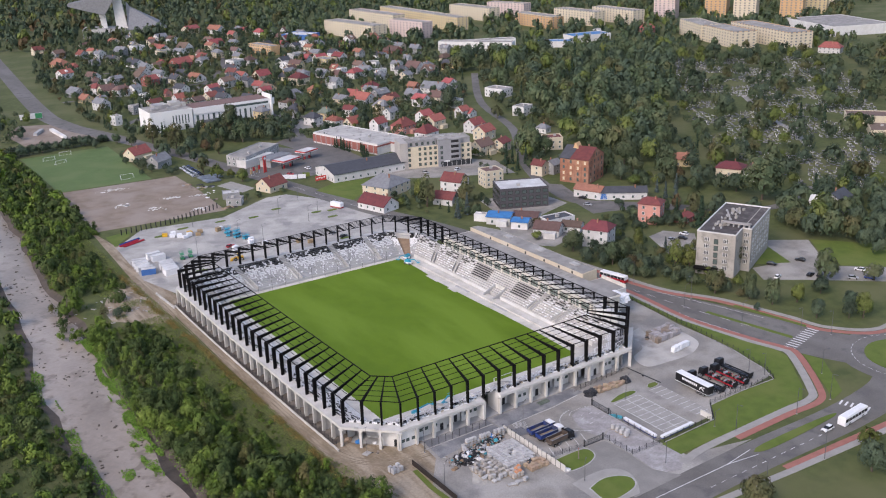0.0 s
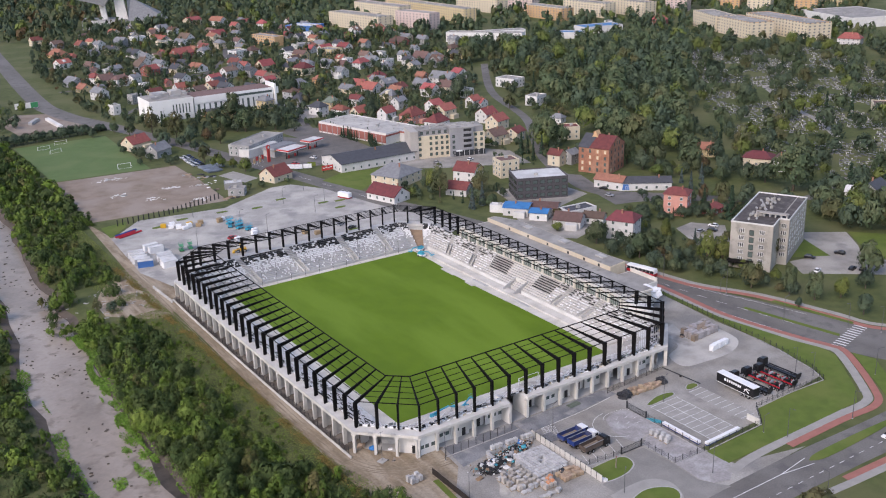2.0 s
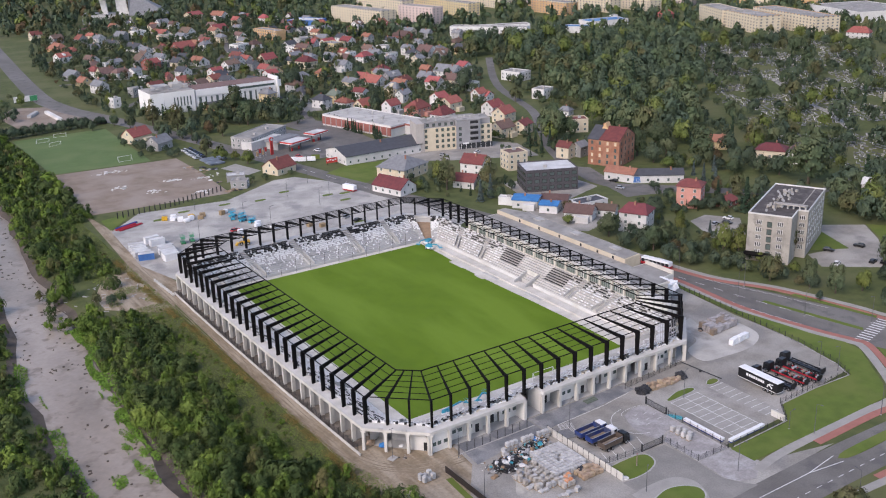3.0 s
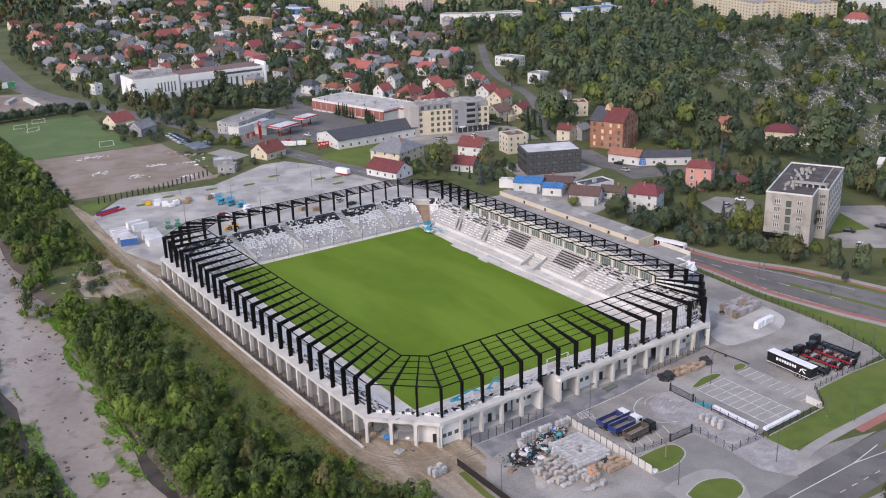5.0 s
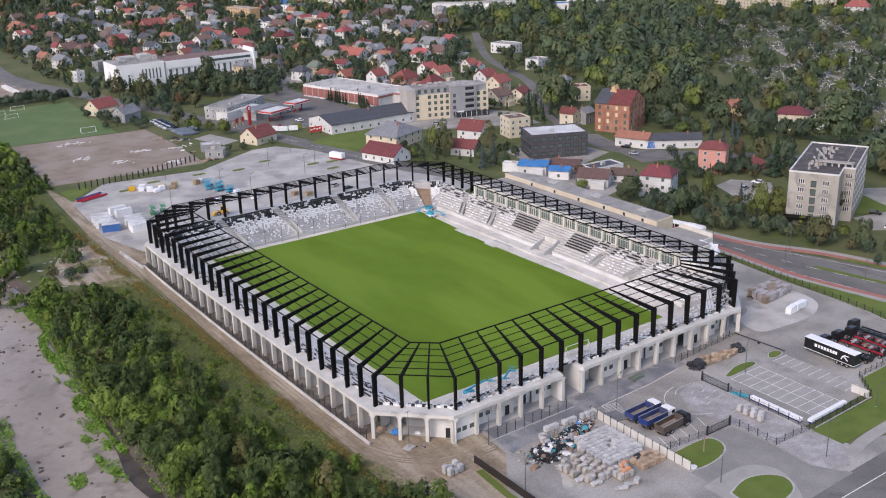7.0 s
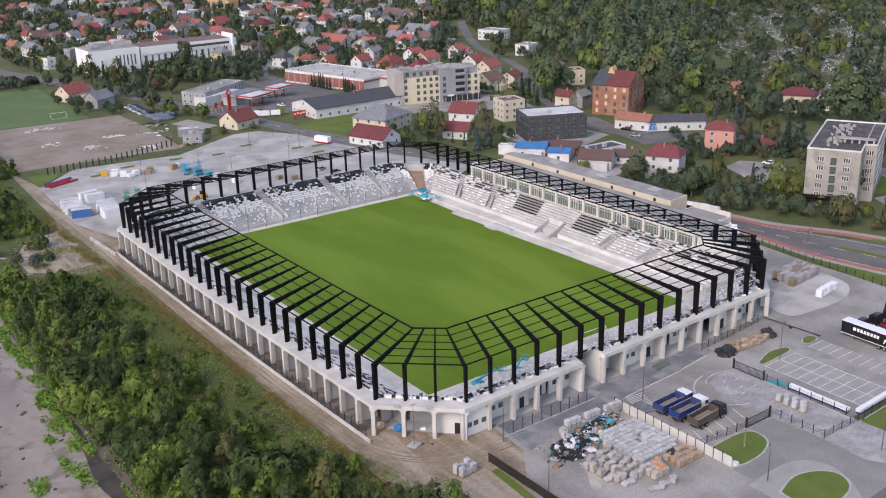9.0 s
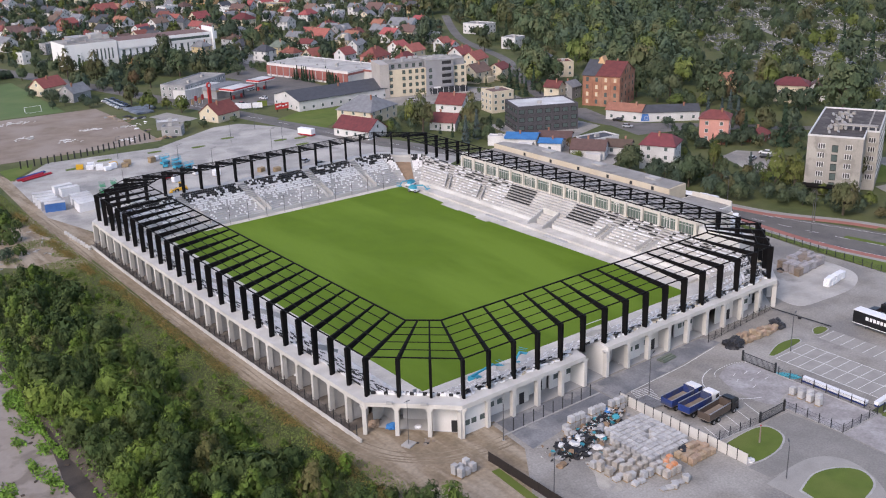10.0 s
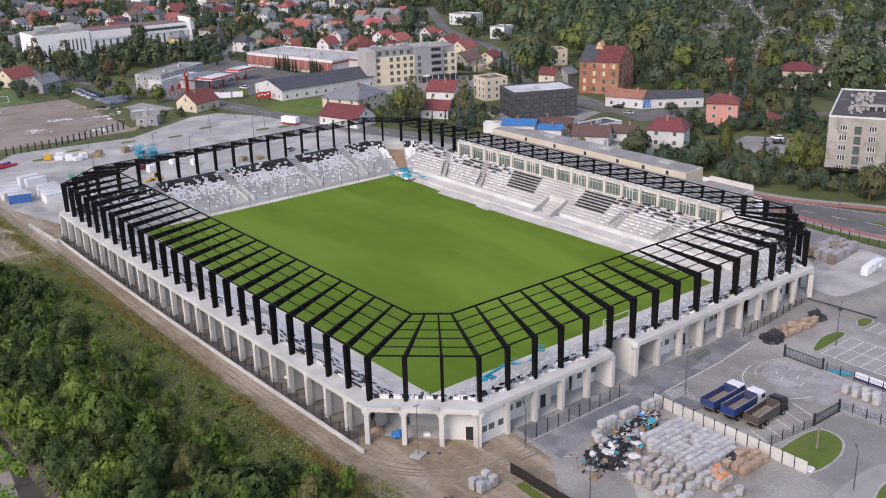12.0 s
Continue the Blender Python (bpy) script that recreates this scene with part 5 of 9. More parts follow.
house(206, 502, -76, 14.5, 11.6, 6.2, 3.9, "d", "c", hip=0.8)
house(197, 454, 111, 10.5, 8.4, 3.4, 2.7, "o", "o", hip=0.8)
house(222, 467, -71, 11.6, 9.3, 5.6, 3.0, "g", "w")
house(169, 438, 20, 18.0, 12.0, 3.4, 5.0, "g", "g", hip=0.8)
house(159, 469, 14, 9.7, 7.7, 5.6, 2.4, "r", "w")
house(238, 433, 18, 12.9, 10.4, 3.4, 3.6, "d", "y", hip=0.8)
house(207, 393, 107, 19.1, 12.0, 3.4, 4.4, "r", "w")
house(218, 368, 21, 11.9, 9.5, 5.8, 2.9, "d", "c")
house(197, 345, -67, 10.8, 8.6, 6.2, 3.5, "g", "c", hip=0.8)
house(173, 350, 114, 9.2, 7.4, 5.8, 2.3, "d", "w")
house(154, 351, 113, 9.8, 7.9, 5.8, 3.3, "t", "y", hip=0.8)
house(191, 322, 17, 9.1, 7.2, 5.8, 2.6, "g", "w")
house(164, 293, 19, 9.9, 7.9, 6.2, 3.3, "r", "w")
house(174, 277, 19, 13.7, 10.9, 5.8, 4.4, "r", "p", hip=0.8)
house(203, 296, 17, 10.2, 8.2, 5.8, 3.0, "r", "w")
house(198, 275, 16, 11.9, 9.5, 6.2, 3.4, "r", "c")
house(174, 248, 18, 12.6, 10.0, 6.2, 4.2, "d", "w", hip=0.8)
house(260, 401, -73, 8.7, 7.0, 5.6, 2.6, "o", "b")
house(267, 381, 111, 19.5, 12.0, 5.8, 4.3, "g", "w")
house(233, 347, -78, 11.8, 9.4, 5.8, 3.4, "r", "w")
flat_block("house", 249, 323, 104, 8.0, 6.0, 6.5, "w", 2, 2.8, 3.2, "white flat-roofed house with two storeys", "house")
house(232, 291, 16, 9.0, 7.2, 5.6, 2.9, "r", "w")
house(91, 159, -68, 17, 20, 5.4, 4.6, "g", "c", hip=0.55, label="old cream house with a patched grey hipped roof")
house(104, 121, -60, 11, 8.5, 3.6, 2.8, "d", "w")
house(237, 292, -72, 10.4, 8.3, 3.4, 2.5, "r", "w")
house(212, 248, 16, 11.7, 9.3, 5.8, 3.5, "r", "w")
house(205, 227, 18, 11.9, 9.5, 5.8, 3.6, "r", "c")
house(180, 195, 12, 11.8, 9.4, 5.8, 3.5, "n", "c")
house(194, 194, 23, 10.2, 8.1, 5.6, 2.5, "d", "c")
house(245, 216, -68, 7.7, 6.5, 3.4, 2.2, "g", "w", hip=0.8)
flat_block("house", 270, 270, 20, 12.5, 9.4, 6.5, "w", 2, 2.8, 3.2, "white flat-roofed house with two storeys", "house")
flat_block("house", 300, 339, 104, 17.6, 13.2, 6.5, "w", 2, 2.8, 3.2, "white flat-roofed house with two storeys", "house")
house(176, 134, 108, 7.5, 6.5, 6.2, 2.4, "d", "c")
house(184, 132, 13, 7.5, 6.5, 5.6, 2.2, "g", "g")
house(250, 99.5, -50, 14, 9, 4.4, 2.8, "o", "y")
house(175, 24, 12, 9, 6.5, 2.8, 1.8, "r", "r", hip=0.8)
house(121, 138, -62, 12, 10, 6.2, 3.6, "d", "w")
flat_block("house", 221, 178, -28, 12, 10, 7.4, "c", 2, 2.9, 3.2, "cream cube house with a dark red flat roof", "house", roof=ROOFS["d"])
house(248, 60, -60, 14, 11, 7.4, 2.6, "d", "c", hip=0.8)
house(256, 54, 30, 9, 9, 3.4, 4.4, "n", "w")
house(236, -5, 113, 7.5, 6.5, 5.6, 2.2, "w", "w")
house(244, -9, 15, 14.0, 11.2, 5.8, 4.0, "k", "g")
house(196, 703, -76, 13.3, 10.7, 3.4, 4.0, "r", "w")
flat_block("house", 321, 716, 19, 16.3, 12.2, 6.0, "w", 2, 2.8, 3.2, "white flat-roofed house with two storeys", "house")
house(292, 589, -75, 12.5, 10.0, 6.2, 3.6, "r", "w")
house(360, 601, 103, 18.1, 12.0, 3.4, 4.4, "n", "r")
house(648, 529, -77, 14.6, 11.6, 5.6, 4.8, "r", "r", hip=0.8)
flat_block("house", 600, 553, -70, 13.3, 9.9, 6.0, "w", 2, 2.8, 3.2, "white flat-roofed house with two storeys", "house")
house(660, 300, -68, 20.0, 12.0, 5.6, 4.6, "r", "w", hip=0.8)

# ---- plants ----
def foliage(name, c1, c2, c3, scale=0.3):
    return mat(name, c1, c2, scale, 0.8, fine=1.1, bump=0, c3=c3, patch=0.14, island=0.1, spec=0.15, grain_lo=0.72, grain_hi=1.2)


LEAF = foliage("green leaves", (0.052, 0.080, 0.045), (0.084, 0.114, 0.058), (0.102, 0.12, 0.062))
LEAF_DEEP = foliage("deep green leaves", (0.042, 0.066, 0.046), (0.068, 0.096, 0.060), (0.078, 0.104, 0.062))
LEAF_LIGHT = foliage("yellow-green leaves", (0.085, 0.115, 0.032), (0.12, 0.15, 0.042), (0.14, 0.16, 0.05))
LEAF_OLIVE = foliage("olive leaves turning", (0.070, 0.084, 0.040), (0.10, 0.106, 0.05), (0.115, 0.105, 0.052))
LEAF_RUST = foliage("rust-brown leaves", (0.085, 0.06, 0.035), (0.12, 0.08, 0.045), (0.10, 0.085, 0.04))
SHRUB = foliage("willow shrub leaves", (0.058, 0.098, 0.020), (0.098, 0.150, 0.030), (0.125, 0.178, 0.040), 0.5)
SHRUB_DEEP = foliage("deep green shrub leaves", (0.036, 0.064, 0.022), (0.062, 0.094, 0.030), (0.08, 0.11, 0.036), 0.5)
SHRUB_LIGHT = foliage("bright shrub leaves", (0.09, 0.155, 0.024), (0.13, 0.205, 0.034), (0.165, 0.225, 0.046), 0.5)
SHRUB_DRY = foliage("olive shrub leaves", (0.075, 0.088, 0.03), (0.11, 0.115, 0.04), (0.13, 0.12, 0.05), 0.5)
for m in (LEAF, LEAF_DEEP, LEAF_LIGHT, LEAF_OLIVE):
    tint_random(m, 0.2, 0.012)
SPRUCE = mat("blue-grey spruce needles", (0.055, 0.08, 0.075), (0.08, 0.105, 0.10), 0.4, 0.85, fine=2, bump=0, island=0.3, spec=0.15)
FIR = mat("dark conifer needles", (0.025, 0.048, 0.028), (0.035, 0.06, 0.035), 0.3, 0.85, fine=2, bump=0, island=0.3, spec=0.15)
REED = mat("bright reed grass", (0.15, 0.27, 0.04), (0.12, 0.22, 0.034), 0.5, 0.85, fine=3, bump=0, island=0.15)
DRYGRASS = mat("tall rough grass", (0.16, 0.205, 0.05), (0.12, 0.17, 0.038), 0.15, 0.9, fine=2, bump=0, c3=(0.17, 0.20, 0.055), patch=0.05, island=0.08)
BARK = mat("grey brown bark", (0.10, 0.08, 0.06), None, 2.0, 0.95, fine=10, bump=0.5)
WEED = mat("golden weeds", (0.25, 0.175, 0.055), (0.17, 0.15, 0.05), 0.3, 0.9, fine=2, bump=0, island=0.35)
RNG = np.random.default_rng(7)


def quads_mesh(name, verts, *mats, which=None):
    """A mesh of loose four-cornered leaves, from an array of corners; which: the material of each leaf."""
    v = np.ascontiguousarray(verts.reshape(-1, 3), dtype=np.float32)
    n = len(v) // 4
    me = bpy.data.meshes.new(name)
    me.vertices.add(len(v))
    me.vertices.foreach_set("co", v.ravel())
    me.loops.add(len(v))
    me.loops.foreach_set("vertex_index", np.arange(len(v), dtype=np.int32))
    me.polygons.add(n)
    me.polygons.foreach_set("loop_start", np.arange(0, len(v), 4, dtype=np.int32))
    for m in mats:
        me.materials.append(m)
    if which is not None:
        me.polygons.foreach_set("material_index", np.ascontiguousarray(which, dtype=np.int32))
    me.update()
    me.validate()
    return me


def leaves(centres, normals, size, slim=(0.35, 0.75)):
    """Leaf clumps as slightly folded four-cornered blades."""
    n = len(centres)
    up = RNG.normal(size=(n, 3))
    a = np.cross(normals, up)
    a /= np.linalg.norm(a, axis=1)[:, None] + 1e-6
    b = np.cross(normals, a)
    s = size * RNG.uniform(0.55, 1.35, (n, 1))
    a, b = a * s, b * s * RNG.uniform(*slim, (n, 1))
    k = normals * s * 0.25
    return np.stack([centres - a - b * 0.6, centres + a * 0.7 - b + k, centres + a + b * 0.7, centres - a * 0.6 + b + k], 1)


def cone(count, leaf):
    """A conifer of height 2.6 in drooping tiers."""
    h = RNG.uniform(0, 1, count) ** 1.3
    ang = RNG.uniform(0, math.tau, count)
    r = (1 - h) * 0.5 * RNG.uniform(0.6, 1.05, count) * (0.8 + 0.2 * np.sin(h * 60))
    c = np.stack([r * np.cos(ang), r * np.sin(ang), h * 2.6], 1)
    nrm = np.stack([np.cos(ang), np.sin(ang), np.full(count, 0.7)], 1) + RNG.normal(scale=0.45, size=(count, 3))
    nrm /= np.linalg.norm(nrm, axis=1)[:, None]
    return leaves(c, nrm, leaf)


def crown(lobes, count, leaf, squash=0.9, rough=0.3, tall=1.0, small=1.0, slim=(0.35, 0.75)):
    """A crown of radius about 1 on its foot: uneven lobes round a core, leaf clumps on their outer skin only."""
    ce = RNG.normal(size=(lobes, 3))
    ce /= np.linalg.norm(ce, axis=1)[:, None]
    ce *= RNG.uniform(0.45, 0.7, (lobes, 1))
    ce[:, 2] = np.abs(ce[:, 2]) * RNG.uniform(0.7, 1.15, lobes) * tall - 0.12
    ce[0] = (0, 0, 0.1)
    rad = RNG.uniform(0.24, 0.42, lobes) * small
    rad[0] = 0.66
    skin, found = [], 0
    while found < count:
        k = RNG.integers(0, lobes, count)
        d = RNG.normal(size=(count, 3))
        d[:, 2] += 0.3
        d /= np.linalg.norm(d, axis=1)[:, None]
        c = ce[k] + d * rad[k][:, None] * RNG.uniform(0.82, 1.08, (count, 1))
        gap = np.linalg.norm(c[:, None, :] - ce[None, :, :], axis=2) / rad[None, :]
        out = gap.min(axis=1) > 0.8
        skin.append(np.concatenate([c[out], d[out]], 1))
        found += int(out.sum())
    skin = np.concatenate(skin)[:count]
    c, d = skin[:, :3].copy(), skin[:, 3:]
    c[:, 2] = c[:, 2] * squash + 0.55
    radial = skin[:, :3] / np.linalg.norm(skin[:, :3], axis=1)[:, None]
    nrm = d * 0.55 + radial * 0.45 + RNG.normal(scale=rough, size=d.shape)
    nrm /= np.linalg.norm(nrm, axis=1)[:, None]
    fine = count >= 300
    k = np.concatenate([np.repeat(np.arange(lobes), 8 if fine else 3), np.zeros(24 if fine else 6, dtype=int)])
    d = RNG.normal(size=(len(k), 3))
    d[:, 2] += 0.4
    d /= np.linalg.norm(d, axis=1)[:, None]
    q = ce[k] + d * rad[k][:, None] * (0.68 if fine else 0.5)
    r = q / (np.linalg.norm(q, axis=1)[:, None] + 1e-6)
    d = d * 0.5 + r * 0.5
    d /= np.linalg.norm(d, axis=1)[:, None] + 1e-6
    q[:, 2] = q[:, 2] * squash + 0.55
    core = [leaves(q[k == n], d[k == n], (0.38 if fine else 0.55) * min(rad[n], 0.36), (0.7, 1.0)) for n in range(lobes)]
    return np.concatenate([leaves(c, nrm, leaf, slim)] + core)


def scatter_mesh(name, places, templates, kinds):
    """One mesh of many plants. places: rows of x, y, z, width, height; kinds: (material, share, conifer) rows."""
    out, which = [], []
    shares = [k[1] for k in kinds]
    for x, y, z, w, h in places:
        k = random.choices(range(len(kinds)), shares)[0]
        t = random.choice(templates[1] if kinds[k][2] else templates[0])
        a = RNG.uniform(0, math.tau)
        c, s = math.cos(a), math.sin(a)
        if kinds[k][2]:
            w, h = w * 0.8, h * 0.62
        m = np.array([[c * w, s * w, 0], [-s * w, c * w, 0], [0, 0, h]])
        out.append(t @ m + np.array([x, y, z]))
        which.append(np.full(len(t), k))
    return quads_mesh(name, np.concatenate(out), *[k[0] for k in kinds], which=np.concatenate(which))


WOODKINDS = ((LEAF, 5, 0), (LEAF_DEEP, 4, 0), (LEAF_LIGHT, 1.3, 0), (LEAF_OLIVE, 0.9, 0), (FIR, 0.7, 1))
TOWNKINDS = ((LEAF, 4, 0), (LEAF_DEEP, 6, 0), (LEAF_LIGHT, 0.9, 0), (LEAF_OLIVE, 1.6, 0), (LEAF_RUST, 0.5, 0), (FIR, 1.2, 1))
BUSHKINDS = ((SHRUB, 4, 0), (SHRUB_DEEP, 5, 0), (SHRUB_LIGHT, 1.2, 0), (SHRUB_DRY, 0.4, 0))


def inside(p, poly):
    x, y = p
    hit = False
    for (x0, y0), (x1, y1) in zip(poly, poly[1:] + poly[:1]):
        if (y0 > y) != (y1 > y) and x < (x1 - x0) * (y - y0) / (y1 - y0) + x0:
            hit = not hit
    return hit


BUILT = []
for ob in scene.objects:
    if ob.parent is None and ob.children and ob.get("category") not in (None, "grandstand", "roof frame"):
        span_xy = [c.dimensions.to_2d().length / 2 for c in ob.children if c.name.startswith("wall")]
        BUILT.append((ob.location.x, ob.location.y, max(span_xy or [4]) * 0.72))
LINES = [(p[0], p[1], 7.5) for p in MAIN]


def free_spot(x, y, pad):
    return all((x - a) ** 2 + (y - b) ** 2 > (r + pad) ** 2 for a, b, r in BUILT) and all((x - a) ** 2 + (y - b) ** 2 > (r + pad * 0.6) ** 2 for a, b, r in LINES)


def fill(poly, spacing, pad=1.5, keep=1.0, front=None):
    """Jittered spots inside an outline, clear of buildings and roads."""
    xs, ys = [p[0] for p in poly], [p[1] for p in poly]
    out = []
    y = min(ys)
    while y < max(ys):
        x = min(xs)
        while x < max(xs):
            p = (x + random.uniform(-0.48, 0.48) * spacing, y + random.uniform(-0.48, 0.48) * spacing)
            if random.random() < keep and inside(p, poly) and free_spot(*p, pad):
                out.append(p)
            x += spacing
        y += spacing
    return out


LANES = [smooth_line([(349, 441), (276, 330), (239, 243), (208, 194), (180, 150), (164, 112), (159, 75), (196, 33), (219, 14), (249, 14), (270, 23)])]
for lane in LANES:
    LINES += [(p[0], p[1], 4) for p in lane]
    ribbon("lane", lane, 6, 0.032, ASPHALT, "narrow asphalt lane between gardens", "road")
for k, pts in enumerate(([(74, 150), (110, 235), (150, 330), (205, 470)], [(30, 430), (110, 520), (190, 640), (250, 800)], [(60, 250), (95, 262), (120, 330), (140, 450)], [(20, 560), (90, 560), (200, 570), (330, 520)], [(35, 700), (120, 690), (230, 740)])):
    lane = smooth_line(pts)
    LINES += [(p[0], p[1], 2.5) for p in lane]
    ribbon("lane", lane, 5, 0.033 + 0.004 * k, ASPHALT, "narrow asphalt street between houses", "road")

# More houses of the same quarter, along its streets.
for quarter, gap, share in (([(30, 470), (70, 880), (340, 960), (410, 570), (200, 250), (150, 300), (60, 430)], 22, 0.42), ([(300, 640), (308, 886), (400, 700), (420, 590)], 26, 0.6)):
    for x, y in fill(quarter, gap, 5.0, share):
        w = random.uniform(9, 14)
        d = random.uniform(7.5, 10)
        rz = random.choice((18, 108, -72)) + random.uniform(-7, 7)
        house(x, y, rz, w, d, random.choice((3.4, 5.6, 6.0)), d * random.uniform(0.3, 0.42), random.choice("rrdonnggkgk"), random.choice("wwwwccygg"), hip=random.choice((0, 0, 0, 0.8)))
        BUILT.append((x, y, 6.0))
flat_block("school_hall", 434, 557, -50, 78, 14, 9, "w", 2, 3.4, 4.4, "long white two-storey building far across the town", "building", "wide", far=True)
flat_block("workshop", 506, 521, -46, 40, 16, 6, "w", 0, 3, 4, "low hall with a pale blue roof far off", "building", roof=ROOFS["b"])
BUILT += [(425, 545, 48), (495, 505, 36), (455, 520, 30)]
# Woods and far greenery, each one mass.
DENSE = ([crown(14, 320, 0.062, rough=0.16) for _ in range(6)] + [crown(11, 300, 0.062, tall=1.4, rough=0.16) for _ in range(2)], [cone(150, 0.14)])
MEDIUM = ([crown(11, 200, 0.085, rough=0.16) for _ in range(6)], [cone(100, 0.17)])
SPARSE = ([crown(7, 80, 0.14, rough=0.18) for _ in range(6)], [cone(70, 0.2)])
FARCROWN = ([crown(5, 24, 0.32) for _ in range(4)], [cone(30, 0.3)])


def wood(poly, spacing, templates, low, high, label, keep=1.0, pad=1.5, kinds=WOODKINDS):
    spots = fill(poly, spacing, pad, keep)
    places = []
    for x, y in spots:
        h = random.uniform(low, high)
        places.append((x, y, 0.04 * h, h * random.uniform(0.34, 0.46), h * random.uniform(0.54, 0.66)))
    if places:
        tagged(new("woodland", scatter_mesh("woodland", places, templates, kinds)), label, "trees", "", "stuff")
    return spots


wood([(403, 556), (508, 504), (555, 400), (382, 232), (242, 112), (224, 126), (238, 196), (264, 222), (298, 310), (356, 434), (326, 443)], 12.5, DENSE, 11, 24, "dense mixed deciduous wood in late summer green")
wood([(555, 400), (645, 283), (458, 107), (289, -6), (262, 22), (240, 90), (226, 107), (382, 232)], 15, MEDIUM, 8, 20, "scattered old trees among the graves of a cemetery", keep=0.7)
wood([(72, 895), (358, 1004), (422, 564), (202, 241), (148, 289), (94, 314), (11, 387), (23, 674)], 9.5, SPARSE, 4.0, 12, "garden trees and bushes between the houses", keep=0.92, pad=-1.0, kinds=TOWNKINDS)
wood([(193, 1710), (492, 1325), (358, 1004), (185, 873), (130, 931), (72, 895), (20, 960), (-60, 1133), (-200, 1500)], 19, FARCROWN, 14, 22, "distant belt of woods past the town", keep=0.85, kinds=TOWNKINDS)
wood([(492, 1325), (700, 1250), (1100, 900), (1300, 600), (940, 480), (700, 300), (576, 405), (411, 548), (300, 640), (308, 886)], 17, FARCROWN, 10, 18, "distant trees between the apartment blocks", keep=0.85)
wood([(-200, 1500), (193, 1710), (700, 1300), (1500, 700), (2400, 1400), (1500, 3200), (-600, 3200)], 64, ([crown(4, 26, 0.45) for _ in range(3)], [cone(30, 0.3)]), 34, 46, "far wooded country past the town")
wood([(645, 283), (760, 300), (640, 120), (470, 40), (300, -30), (289, -6), (458, 107)], 13, SPARSE, 9, 16, "trees behind the cemetery and depots", keep=0.8)
wood([(-140, 300), (-190, 420), (-200, 900), (-20, 800), (-30, 560), (-18, 470), (-60, 400), (-70, 300)], 11, SPARSE, 6, 13, "riverside trees upstream of the pitch", keep=0.75)

ribbon("cemetery_path", smooth_line([(440, 215), (428, 201), (389, 149), (368, 114), (340, 80)]), 4, 0.05, SLAB, "pale path between the graves", "path")
# Gravestones in the cemetery.
s = Shape()
for x, y in fill([(545, 390), (635, 285), (458, 112), (293, -2), (266, 27), (283, 75), (300, 125), (390, 230)], 2.8, 0.5, 0.7):
    if noise.noise((x * 0.03, y * 0.03, 30)) < -0.18:
        continue
    a = random.uniform(-14, 14) + 25
    s.box((x, y, 0.2), (random.uniform(0.6, 0.9), random.uniform(1.2, 1.8), 0.4), a, random.choice((0, 1, 1, 1, 3)))
    if random.random() < 0.75:
        s.box((x + random.uniform(-0.3, 0.3), y + 1.0, 0.6), (random.uniform(0.4, 0.8), 0.22, random.uniform(0.7, 1.2)), a, random.choice((0, 1, 1, 2, 3)))
tagged(new("gravestones", s.mesh("gravestones", KERB, ROOFS["g"], WALLS["w"], ROOFS["k"])), "dense rows of pale and grey gravestones", "gravestones", "", "stuff")

# Willow shrubs along both river banks.
NEARBUSH = ([crown(17, 820, 0.048, 1.0, rough=0.34, small=0.85, slim=(0.22, 0.45)) for _ in range(5)] + [crown(14, 820, 0.048, 1.15, rough=0.34, tall=1.5, small=0.8, slim=(0.22, 0.42)) for _ in range(3)], [])
LOWBUSH = ([crown(6, 80, 0.15, 0.9, rough=0.7, slim=(0.25, 0.5)) for _ in range(5)], [])
MIDBUSH = ([crown(9, 170, 0.1, 1.0, rough=0.22) for _ in range(6)], [])
FARBUSH = ([crown(7, 70, 0.18, 0.95) for _ in range(5)], [])


def thicket(name, test, y0, y1, x0, x1, spacing, templates, low, high, label, kinds=BUSHKINDS):
    places = []
    y = y0
    while y < y1:
        x = x0
        while x < x1:
            px, py = x + random.uniform(-0.5, 0.5) * spacing, y + random.uniform(-0.5, 0.5) * spacing
            k = test(px, py)
            if k and random.random() < k:
                h = random.uniform(low, high) * (0.9 + 1.0 * noise.noise((px * 0.16, py * 0.16, 3)))
                places.append((px, py, -0.15 * h - (1.0 if px < -92 else 0), h * random.uniform(0.45, 0.68), h * random.uniform(0.6, 0.85)))
            x += spacing
        y += spacing
    if places:
        tagged(new(name, scatter_mesh(name, places, templates, kinds)), label, "shrubs", "", "stuff")


def right_bank(x, y):
    r = along(BANK_R, y)
    edge = -73 - 3.0 * noise.noise((y * 0.04, 1, 0)) if y < 60 else -73
    if 62 < y < 104:
        return 0.28 if x < r + 9 else (0.03 if x < -68 else 0.0)
    if y > 104:
        edge = -68 if y < 180 else -55
    if y < -60:
        edge = -66 + (-60 - y) * 0.22
    return 0.97 if r + 1.4 < x < edge else 0.0


def left_bank(x, y):
    return 0.85 if x < along(BANK_L, y) - 2 else 0.0


